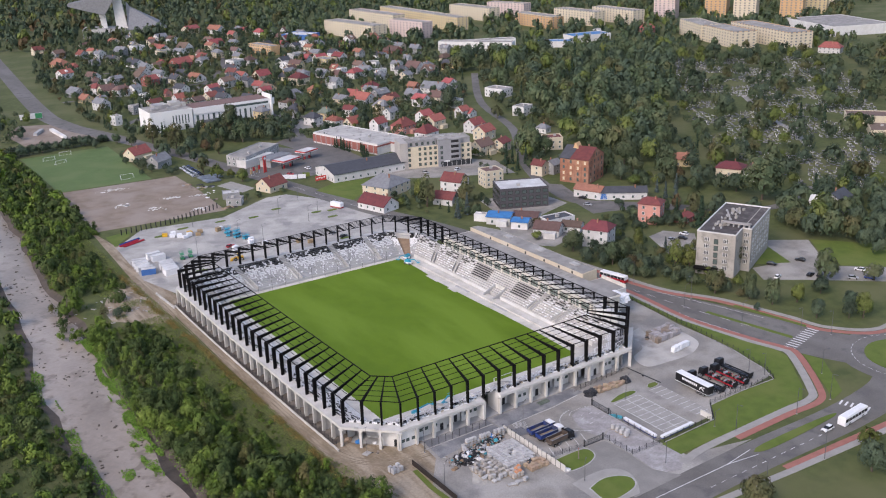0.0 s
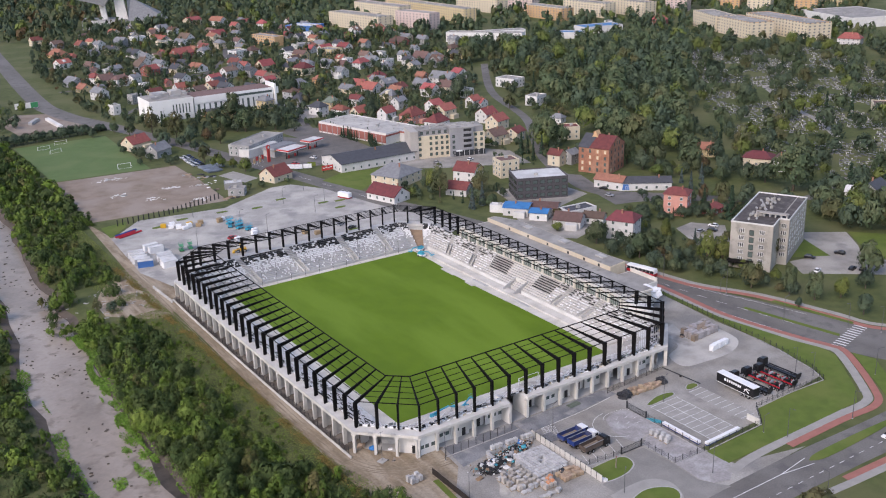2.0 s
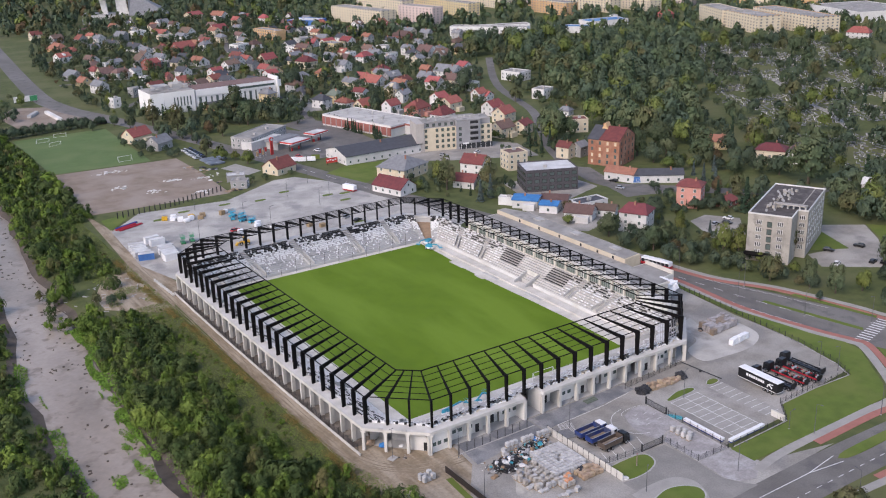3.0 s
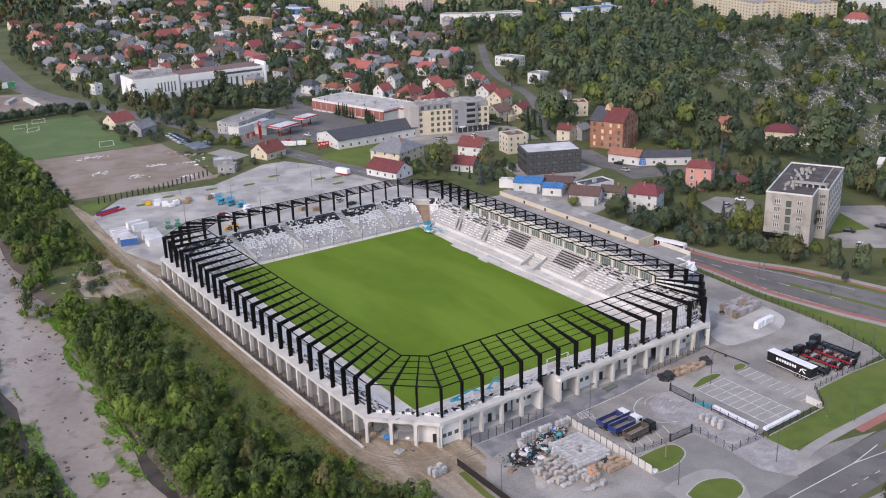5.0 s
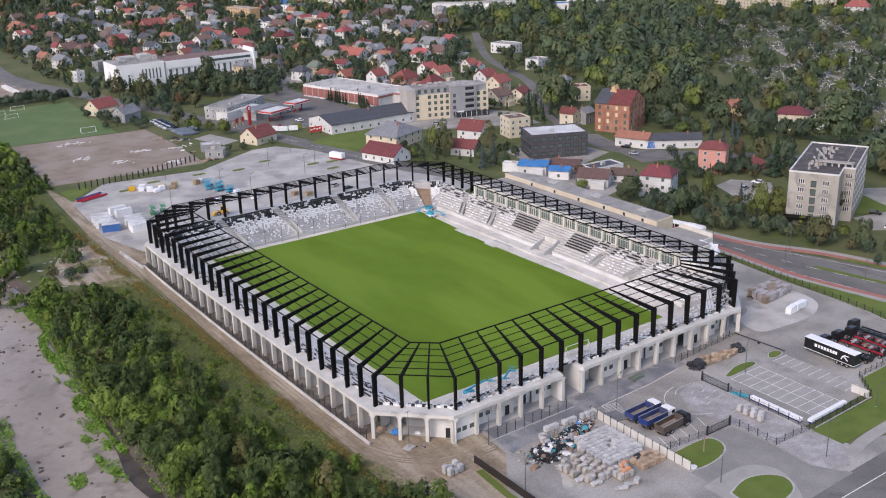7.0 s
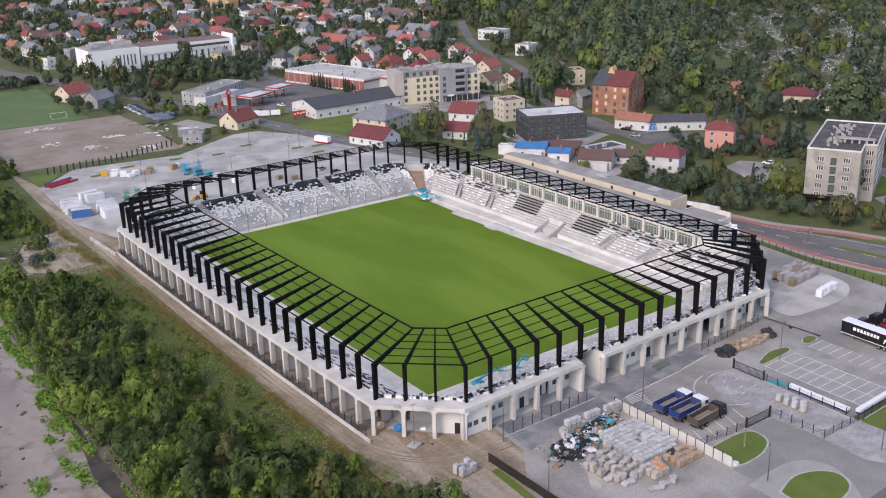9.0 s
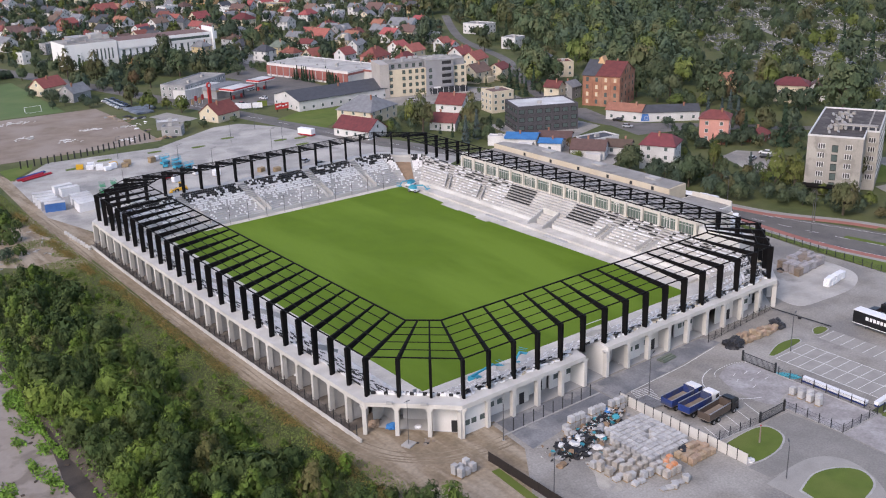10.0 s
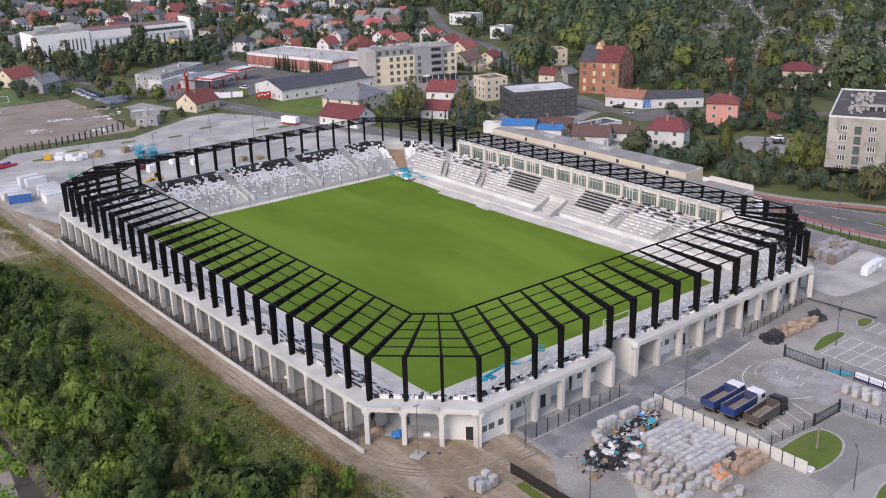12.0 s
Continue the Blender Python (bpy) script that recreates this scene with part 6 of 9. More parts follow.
thicket("shrubs", right_bank, -125, 10, -100, -44, 3.3, NEARBUSH, 3.0, 6.6, "dense green willow thicket along the river bank")
thicket("shrubs", right_bank, 10, 62, -100, -44, 2.7, MIDBUSH, 2.6, 5.2, "dense green willow thicket along the river bank")
thicket("shrubs", right_bank, 62, 200, -100, -54, 3.8, MIDBUSH, 2.6, 6.2, "green bushes along the river bank upstream")
thicket("shrubs", right_bank, 200, 400, -100, -54, 3.8, FARBUSH, 2.6, 6.2, "green bushes along the river bank upstream")
def margin(x, y):
    """The ragged edge of the thicket towards the track."""
    if 60 < y < 106:
        return 0.0
    near = -65.5 + max(0, -60 - y) * 0.2
    return 0.5 + 0.4 * noise.noise((x * 0.15, y * 0.1, 4)) if -76 < x < near + 1.5 * noise.noise((y * 0.1, 2, 0)) else 0.0


thicket("shrubs", margin, -118, 140, -76, -52, 1.9, LOWBUSH, 0.7, 2.1, "low bushes and tall herbs at the edge of the thicket", ((SHRUB, 4, 0), (SHRUB_LIGHT, 3, 0), (SHRUB_DRY, 3, 0)))
thicket("shrubs", left_bank, -110, 60, -150, -112, 3.0, MIDBUSH, 2.2, 6.0, "dense green bushes on the far river bank")
thicket("shrubs", left_bank, 60, 330, -170, -104, 5.6, FARBUSH, 3.0, 6.0, "bushes and small trees on the far river bank")


def undergrowth(test, n, x0, x1, y0, y1, label):
    """A low layer of leaves between the shrubs."""
    spots = []
    while len(spots) < n:
        x, y = random.uniform(x0, x1), random.uniform(y0, y1)
        if random.random() < test(x, y):
            spots.append((x, y, (-1.0 if x < along(BANK_R, y) + 5 and x > along(BANK_L, y) - 5 else 0) + random.uniform(0.2, 1.5)))
    p = np.array(spots)
    nrm = RNG.normal(scale=0.6, size=(n, 3)) + np.array([0, 0, 1.0])
    nrm /= np.linalg.norm(nrm, axis=1)[:, None]
    tagged(new("undergrowth", quads_mesh("undergrowth", leaves(p, nrm, 0.17), SHRUB_DEEP)), label, "shrubs", "", "stuff")


undergrowth(right_bank, 24000, -100, -44, -125, 62, "low green brambles and nettles under the willows")
undergrowth(right_bank, 14000, -96, -54, 104, 300, "low green brambles along the river bank")
undergrowth(left_bank, 16000, -150, -112, -110, 60, "low green growth on the far river bank")


def tussocks(name, places, leaf, material, label):
    """Low blades of grass, standing up."""
    p = np.array(places)
    n = len(p)
    ang = RNG.uniform(0, math.tau, n)
    nrm = np.stack([np.cos(ang), np.sin(ang), RNG.uniform(0.6, 1.8, n)], 1)
    nrm /= np.linalg.norm(nrm, axis=1)[:, None]
    tagged(new(name, quads_mesh(name, leaves(p, nrm, leaf), material)), label, "grass", "", "stuff")


spots = []
while len(spots) < 64000:
    y = random.uniform(-125, 185)
    x = random.uniform(-80, -62)
    if y < -60:
        x += (-60 - y) * 0.2
    if not (66 < y < 104 and x < -64 and noise.noise((x * 0.1, y * 0.1, 2)) < 0.25):
        spots.append((x, y, random.uniform(0.05, 0.4)))
tussocks("grass_verge", spots, 0.15, DRYGRASS, "tall rough grass beside the dirt track")
spots = []
while len(spots) < 30000:
    y = random.uniform(-95, 120)
    x = -63.4 + random.gauss(0, 0.75) - (1.2 if y > 40 else 0)
    if noise.noise((x * 0.2, y * 0.12, 12)) > -0.3 + 0.4 * random.random():
        spots.append((x, y, random.uniform(0.1, 0.8)))
tussocks("weeds", spots, 0.11, WEED, "golden flowering weeds along the track")
spots = []
while len(spots) < 12000:
    y = random.uniform(-110, 66)
    e = random.uniform(-3.4, 4.0)
    x = along(BANK_R, y) + e
    if (e > 0.6 and (y > -12 or random.random() < 0.12)) or (e <= 0.6 and noise.noise((x * 0.3, y * 0.07, 8)) > (0.08 if y > -12 else 0.3)):
        spots.append((x, y, (-1.9 if e < 0.6 else -1.9 + (e - 0.6) * 0.3) + random.uniform(0, 0.3)))
while len(spots) < 15000:
    y = random.uniform(-110, 60)
    x = along(BANK_L, y) + random.uniform(-1.5, 3.0)
    if noise.noise((x * 0.25, y * 0.06, 18)) > 0.1:
        spots.append((x, y, -1.85 + random.uniform(0, 0.25)))
for cx, cy, r in ((-100.5, -16.9, 1.9), (-103.1, -22.1, 1.2), (-100, -26.8, 1.4), (-103.3, -32.3, 1.4), (-102.2, -38.8, 1.9), (-109.5, -38, 1.8), (-97.6, 26, 1.6), (-97.4, 17.6, 1.8), (-97.4, 7, 1.9), (-97.6, -4, 1.9), (-98.8, -11, 1.3)):
    for k in range(int(110 * r * r)):
        a, q = random.uniform(0, math.tau), random.uniform(0, 1.25)
        q *= r * (1 + 0.9 * noise.noise((cx + 1.5 * math.cos(a), cy + 1.5 * math.sin(a), 3)))
        spots.append((cx + 0.8 * q * math.cos(a), cy + 1.9 * q * math.sin(a), -1.9 + random.uniform(0, 0.07)))
tussocks("reeds", spots, 0.26, REED, "bright green weeds in the shallows")

# Stones and driftwood in the shallow water.
s = Shape()
for k in range(420):
    y = random.uniform(-110, 240)
    l, r = along(BANK_L, y), along(BANK_R, y)
    u = random.choice((random.uniform(0.03, 0.2), random.uniform(0.8, 0.97), random.uniform(0.3, 0.75)))
    if noise.noise((u * 4, y * 0.05, 21)) < -0.05:
        continue
    w = random.uniform(0.2, 0.7)
    s.box((l + (r - l) * u, y, -1.98), (w, w * random.uniform(0.5, 2.4), 0.3), random.uniform(0, 180), k % 2)
tagged(new("river_stones", s.mesh("river_stones", BED, BARK)), "dark stones and driftwood in the shallow river", "stones", "", "stuff")

# Single trees that can be told apart.
CROWN_OF = {}
for key, m in (("G", LEAF), ("D", LEAF_DEEP), ("L", LEAF_LIGHT), ("O", LEAF_OLIVE), ("A", LEAF_RUST)):
    CROWN_OF[key] = [quads_mesh("crown", crown(18, 1000, 0.05, rough=0.28), m), quads_mesh("crown", crown(13, 800, 0.055, rough=0.28, tall=1.5), m)]
for key, m in (("F", FIR), ("B", SPRUCE)):
    CROWN_OF[key] = [quads_mesh("crown", cone(420, 0.105), m)]
FAR_OF = {key: [quads_mesh("crown", crown(12, 320, 0.08, rough=0.18), m) for _ in range(2)] for key, m in (("G", LEAF), ("D", LEAF_DEEP), ("L", LEAF_LIGHT), ("O", LEAF_OLIVE), ("A", LEAF_RUST))}
TRUNK = Shape().tube((0, 0, -0.1), (0.02, 0.01, 0.9), 0.045, 0.025)
for a in range(4):
    TRUNK.tube((0.01, 0, 0.4 + 0.1 * a), (0.35 * math.cos(a * 1.7), 0.35 * math.sin(a * 1.7), 0.85 + 0.07 * a), 0.02, 0.008, 6)
TRUNK = TRUNK.mesh("trunk", BARK)
TREEWORDS = {"G": "broad deciduous tree with a full green crown", "D": "dense dark green deciduous tree", "L": "light yellow-green leafy tree", "O": "olive-green tree turning in early autumn", "A": "small tree with rust-brown autumn leaves", "F": "slender dark green garden spruce", "B": "tall blue-grey garden spruce"}


def tree(x, y, h, spread=0.4, kind=""):
    kind = kind or random.choices("GDLOFA", (4, 4, 1, 1.4, 1, 0.3))[0]
    g = thing("tree", TREEWORDS[kind], "tree", "single trees", at=pose(x, y, 0, 0, 0, random.uniform(0, 360)))
    t = part("trunk", TRUNK, (), g)
    t.matrix_basis = Matrix.Diagonal((h * 0.7, h * 0.7, h * 0.6, 1))
    far = (x > 170 or y > 170) and kind in FAR_OF and h < 15
    c = part("crown", random.choice(FAR_OF[kind] if far else CROWN_OF[kind]), (), g)
    if kind in "FB":
        c.matrix_basis = Matrix.Translation((0, 0, h * 0.03)) @ Matrix.Diagonal((h * spread * 2, h * spread * 2, h * 0.372, 1))
    else:
        c.matrix_basis = Matrix.Translation((0, 0, h * 0.06)) @ Matrix.Diagonal((h * spread, h * spread, h * 0.62, 1))
    return g


PLANTED = {
    "G": ((198, 171, 24, 0.4), (180, 148, 7.3, 0.38), (103, 93, 7.4, 0.42), (106, 24, 11.6, 0.56), (108, 1, 12.1, 0.36), (118, -4, 8.9, 0.33), (160, 41, 5.5, 0.8), (230, 24, 24, 0.56), (227, 87, 16, 0.5), (227, 120, 18.5, 0.5), (89, 370, 18, 0.42), (78, 324, 16, 0.45), (25, 334, 10.3, 0.38), (25, 194, 5, 0.42), (32, 194, 4.2, 0.62), (47, 196, 3, 0.7), (33, 199, 2.8, 0.7), (157, 392, 16, 0.45), (67, 333, 13.7, 0.45), (161, -64, 13.4, 0.46), (123, -59, 11, 0.31), (125, -68, 11, 0.36), (215, 100, 14, 0.45), (206, 112, 15, 0.45), (212, 130, 17, 0.45)),
    "F": ((176, 165, 12.7, 0.16), (179, 163, 10.1, 0.16), (172, 149, 8.9, 0.17), (173, 12, 15.5, 0.2), (178, 32, 9.2, 0.2), (185, 158, 11, 0.16)),
    "L": ((96, 135, 11.3, 0.33), (129, 8, 10.6, 0.29), (123, -20, 13.8, 0.31), (127, -24, 11.9, 0.33), (127, -13, 5.1, 0.45), (201, 85, 7, 0.6), (210, 78, 6.3, 0.5), (217, 90, 5, 0.5), (29, 245, 9.8, 0.5), (36, 242, 6.2, 0.5), (38, 230, 9.4, 0.45), (134, -72, 9.5, 0.36), (140, -96, 10, 0.42), (104, 47, 5, 0.6)),
    "O": ((93, 122, 15, 0.4), (112, 115, 13, 0.45), (248, 271, 11, 0.45), (141, -35, 12.9, 0.36), (193, 34, 10.6, 0.42), (265, 85, 15.5, 0.45), (30, 362, 15, 0.36), (35, 330, 16, 0.42), (28, 264, 11.2, 0.45), (53, 303, 12.3, 0.36), (117, -47, 12.4, 0.38), (16, -152, 10.1, 0.5), (108, 52, 5, 0.5), (186, 28, 8, 0.45)),
    "B": ((94, 96, 10.5, 0.2), (101, 98, 11.5, 0.18), (138, 0, 6.3, 0.2), (192, 46, 10.8, 0.17), (212, 65, 8.6, 0.17), (200, 67, 7.5, 0.2), (196, 57, 9, 0.17)),
    "D": ((114, 19, 5, 0.5), (110.5, 13, 5.5, 0.5), (143, 36, 7, 0.6), (148, 40, 6.5, 0.55), (162, 46, 5.5, 0.6), (167, 60, 5, 0.6), (159, 28, 6, 0.55), (164, 23, 6, 0.55), (170, 24, 7, 0.5), (136, 42, 5.5, 0.6), (132, 26, 6, 0.5), (117, 103, 5.7, 0.42), (163, 313, 12.9, 0.45), (240, 321, 19.4, 0.45), (88, 136, 5.5, 0.45), (88, 146, 4.9, 0.45), (105, 3, 7, 0.42), (161, 27, 5, 0.6), (232, 42, 12.6, 0.5), (238, 50, 9, 0.5), (231, 68, 12, 0.42), (246, 86, 12.8, 0.45), (203, 97, 12.3, 0.5), (23, 317, 11.7, 0.45), (39, 317, 12.1, 0.42), (65, 371, 9.5, 0.28), (83, 374, 11.5, 0.42), (95, 340, 11.7, 0.38), (103, 305, 8.5, 0.5), (2, 296, 8, 0.45), (4, 286, 6.1, 0.45), (11, 272, 6, 0.6), (31, 311, 8.8, 0.5), (150, 411, 20, 0.45), (173, 490, 13.7, 0.45), (74, 328, 10.5, 0.5), (130, 306, 10.1, 0.45), (199, 405, 12.3, 0.45), (162, 259, 7.2, 0.5), (127, -86, 8.3, 0.46), (136, -93, 6.9, 0.42), (117, -34, 5.1, 0.5), (53, -159, 11, 0.45), (115, -69, 4.6, 0.33), (95, 316, 14, 0.45), (110, 338, 13, 0.45), (120, 345, 12, 0.45), (195, 24, 8, 0.5), (205, 30, 9, 0.5), (212, 14, 9, 0.5), (222, 60, 10, 0.5), (186, 14, 6, 0.6), (180, 22, 5, 0.6), (175, 45, 6, 0.5), (150, 30, 5, 0.6), (143, 34, 6, 0.5), (134, 33, 5, 0.5), (128, 30, 5, 0.55), (151, 45, 4, 0.7)),
    "A": ((115, 60, 6, 0.45), (112, -6, 7, 0.4), (50, 317, 9.2, 0.45), (187, 40, 9, 0.36), (226, 76, 10, 0.4)),
}
for kind, rows in PLANTED.items():
    for x, y, h, w in rows:
        tree(x, y, h, w, kind)
BUILT += [(150, 8, 13), (158, 66, 8), (152, 74, 8), (146, 66, 6), (170, 60, 5)]
MIXED = ((LEAF, 4, 0), (LEAF_DEEP, 5, 0), (LEAF_LIGHT, 1, 0), (LEAF_OLIVE, 1.4, 0), (FIR, 1, 1))
NEARWOOD = ([crown(13, 400, 0.068, rough=0.2) for _ in range(4)], [cone(220, 0.13)])
wood([(245, 18), (298, 0), (240, -50), (200, -62), (200, -40), (194, -18), (214, 5)], 8.5, NEARWOOD, 9, 17, "dense dark trees behind the dormitory lawn", pad=0, kinds=MIXED)
wood([(20, 330), (34, 372), (120, 380), (130, 350), (92, 330), (50, 320)], 9, MEDIUM, 7, 13, "dense trees before the school", pad=0.5, keep=0.6, kinds=MIXED)
wood([(130, 236), (170, 236), (215, 190), (205, 140), (186, 140), (170, 190)], 10, MEDIUM, 4, 9, "garden trees behind the hotel", pad=0.5, keep=0.6, kinds=MIXED)
wood([(208, 96), (245, 86), (236, 60), (222, 40), (200, 74)], 8.5, NEARWOOD, 7, 14, "garden trees round the red-roofed house", pad=0.5, keep=0.8, kinds=MIXED)
wood([(100, 12), (102, -14), (112, -30), (122, -66), (128, -70), (134, -30), (116, 10)], 5.4, NEARWOOD, 4, 10.5, "dense small trees and bushes beside the main road", pad=-1.0, keep=0.8, kinds=MIXED)
wood([(112, 30), (134, 40), (150, 52), (176, 56), (206, 60), (196, 22), (176, 0), (160, -14), (132, -14), (116, 8)], 5.0, MEDIUM, 2.2, 6.5, "garden bushes and hedges between small houses", pad=0.2, keep=0.7, kinds=MIXED)
wood([(78, 150), (100, 140), (120, 124), (128, 116), (112, 92), (100, 86), (88, 104), (76, 122)], 6.0, NEARWOOD, 3, 8, "garden trees beside the old cream house", pad=0.3, keep=0.65, kinds=MIXED)
wood([(150, 140), (176, 140), (205, 150), (226, 190), (190, 200), (160, 176)], 7.0, MEDIUM, 2.5, 6, "garden bushes beside the hotel yard", pad=0.3, keep=0.5, kinds=MIXED)
wood([(243, 225), (262, 222), (300, 310), (352, 425), (345, 432), (285, 330), (250, 248)], 7, MEDIUM, 5, 12, "trees and bushes beside the narrow lane", keep=0.8)
for x, y, h, w in ((9.9, 377, 9, 0.45), (16, 364, 10, 0.45), (143, -89, 9, 0.5), (206, 166, 15, 0.45), (192, 166, 12, 0.4), (62, -152, 8, 0.5), (148, -72, 8, 0.5), (176, -76, 9, 0.5), (-83, 78, 5, 0.45), (-79, 74, 4.5, 0.5), (-3, 282, 5, 0.42)):
    tree(x, y, h, w)
for k in range(18):
    tree(112 + k * 0.9 + random.uniform(-1, 1), 216 + 2.2 * k, random.uniform(6, 8), 0.15, "F")

# ---- vehicles ----
TYRE = mat("black rubber", (0.02, 0.02, 0.02), None, 2.0, 0.85)
RIM = mat("grey rim", (0.4, 0.4, 0.41), None, 2.0, 0.4, 0.6)
CARGLASS = mat("dark car glass", (0.02, 0.024, 0.028), None, 1.0, 0.1, bump=0, spec=0.6)
BLUEP = mat("blue lacquer", (0.012, 0.04, 0.19), (0.015, 0.048, 0.21), 0.8, 0.35, bump=0)
WHITEP = mat("white lacquer", (0.78, 0.78, 0.78), (0.72, 0.72, 0.72), 0.8, 0.35, bump=0)
BLACKP = mat("black lacquer", (0.015, 0.015, 0.017), None, 0.8, 0.3, bump=0)
REDP = mat("red lacquer", (0.42, 0.02, 0.03), None, 0.8, 0.35, bump=0)
SILVER = mat("silver lacquer", (0.42, 0.43, 0.45), None, 0.8, 0.35, 0.3, bump=0)
TEAL = mat("teal machine paint", (0.03, 0.30, 0.42), (0.04, 0.34, 0.46), 0.8, 0.45, bump=0)
YELLOWP = mat("yellow machine paint", (0.62, 0.36, 0.03), None, 0.8, 0.45, bump=0)
GREENP = mat("green machine paint", (0.05, 0.28, 0.12), None, 0.8, 0.45, bump=0)
DIRTBLUE = mat("dirty dark blue steel", (0.022, 0.05, 0.20), (0.018, 0.04, 0.16), 0.9, 0.5, fine=5, c3=(0.06, 0.07, 0.12), patch=0.5)
RUST = mat("worn load bed", (0.27, 0.21, 0.16), (0.19, 0.145, 0.11), 0.8, 0.8, fine=6, c3=(0.28, 0.24, 0.20), patch=0.4)
WHEEL = Shape().tube((0, -0.15, 0), (0, 0.15, 0), 1, 1, 16).mesh("tyre", TYRE)
HUB = Shape().tube((0, -0.18, 0), (0, 0.18, 0), 0.55, 0.55, 10).mesh("rim", RIM)


def wheel(parent, x, y, r, width=1.0, rim=True):
    w = part("wheel", WHEEL, (), parent)
    w.matrix_basis = Matrix.Translation((x, y, r)) @ Matrix.Diagonal((r, width, r, 1))
    if rim:
        part("rim", HUB, (), w)


def car(x, y, rz, paint, label, group="parked cars"):
    g = thing("car", label, "car", group, at=pose(x, y, 0.05, 0, 0, rz))
    lo = [(-2.1, -0.85, 0.35), (2.1, -0.85, 0.35), (2.1, 0.85, 0.35), (-2.1, 0.85, 0.35)]
    hi = [(-2.05, -0.82, 0.95), (2.0, -0.78, 0.82), (2.0, 0.78, 0.82), (-2.05, 0.82, 0.95)]
    part("body", Shape().hull(lo, hi), paint, g)
    part("cabin", Shape().hull([(-1.9, -0.76, 0.93), (1.0, -0.74, 0.86), (1.0, 0.74, 0.86), (-1.9, 0.76, 0.93)], [(-1.5, -0.6, 1.45), (0.2, -0.6, 1.47), (0.2, 0.6, 1.47), (-1.5, 0.6, 1.45)]), CARGLASS, g)
    part("roof", Shape().hull([(-1.5, -0.61, 1.45), (0.2, -0.61, 1.47), (0.2, 0.61, 1.47), (-1.5, 0.61, 1.45)], [(-1.4, -0.55, 1.5), (0.1, -0.55, 1.52), (0.1, 0.55, 1.52), (-1.4, 0.55, 1.5)]), paint, g)
    for sx in (-1.3, 1.3):
        for sy in (-0.76, 0.76):
            wheel(g, sx, sy, 0.32, 0.7, x < 100 and y < 150)
    return g


def bus(x, y, rz, paint, stripe, label):
    g = thing("bus", label, "bus", at=pose(x, y, 0.05, 0, 0, rz))
    part("body", Shape().hull([(-6, -1.25, 0.3), (6, -1.25, 0.3), (6, 1.25, 0.3), (-6, 1.25, 0.3)], [(-6, -1.25, 1.35), (6, -1.25, 1.35), (6, 1.25, 1.35), (-6, 1.25, 1.35)]), stripe, g)
    part("window_band", Shape().box((0, 0, 1.9), (11.9, 2.46, 1.1)), CARGLASS, g)
    part("roof", Shape().hull([(-6, -1.25, 2.45), (6, -1.25, 2.45), (6, 1.25, 2.45), (-6, 1.25, 2.45)], [(-5.8, -1.1, 3.0), (5.8, -1.1, 3.0), (5.8, 1.1, 3.0), (-5.8, 1.1, 3.0)]), paint, g)
    post = Shape().box((0, 0, 1.9), (0.14, 2.5, 1.15)).mesh("window_post", paint)
    for k in range(8):
        part("window_post", post, (), g).location = (-5.9 + k * 1.69, 0, 0)
    part("roof_unit", Shape().box((-1.5, 0, 3.12), (2.6, 1.5, 0.26)), paint, g)
    for sx in (-3.6, 3.4):
        for sy in (-1.14, 1.14):
            wheel(g, sx, sy, 0.48, 0.9)
    return g


def cab(g, x, paint, top):
    c = part("cab", Shape().hull([(x - 1.1, -1.2, 0.9), (x + 1.1, -1.2, 0.9), (x + 1.1, 1.2, 0.9), (x - 1.1, 1.2, 0.9)], [(x - 1.1, -1.2, 2.6), (x + 1.0, -1.15, 2.6), (x + 1.0, 1.15, 2.6), (x - 1.1, 1.2, 2.6)]), paint, g)
    part("windscreen", Shape().box((x + 1.06, 0, 2.0), (0.06, 2.1, 0.9)), CARGLASS, c)
    part("side_window", Shape().box((x + 0.3, 0, 2.05), (0.9, 2.44, 0.7)), CARGLASS, c)
    part("cab_roof", Shape().hull([(x - 1.1, -1.2, 2.6), (x + 1.0, -1.15, 2.6), (x + 1.0, 1.15, 2.6), (x - 1.1, 1.2, 2.6)], [(x - 1.0, -1.0, 3.05), (x + 0.5, -0.95, 2.95), (x + 0.5, 0.95, 2.95), (x - 1.0, 1.0, 3.05)]), top, c)
    part("bumper", Shape().box((x + 1.05, 0, 0.7), (0.3, 2.4, 0.5)), BLACKP, c)


def tipper(x, y, rz, body, cabp, top, label):
    g = thing("tipper_truck", label, "truck", "tipper trucks", at=pose(x, y, 0.05, 0, 0, rz))
    cab(g, 3.4, cabp, top)
    part("frame", Shape().box((-0.4, 0, 0.9), (8.0, 1.0, 0.35)), BLACKP, g)
    bed = part("load_bed", Shape().box((-1.3, 0, 1.3), (6.2, 2.3, 0.4)), RUST, g, "empty worn steel load bed")
    for sy in (-1, 1):
        part("side_board", Shape().box((-1.3, sy * 1.2, 1.95), (6.4, 0.14, 1.3)), body, bed)
        part("top_rail", Shape().box((-1.3, sy * 1.2, 2.62), (6.4, 0.2, 0.08)), RIM, bed)
    part("tail_board", Shape().box((-4.45, 0, 1.9), (0.14, 2.3, 1.2)), body, bed)
    part("head_board", Shape().box((1.85, 0, 2.15), (0.14, 2.3, 1.7)), body, bed)
    for sx in (3.2, -1.6, -3.0):
        for sy in (-1.05, 1.05):
            wheel(g, sx, sy, 0.5, 1.1)
    return g


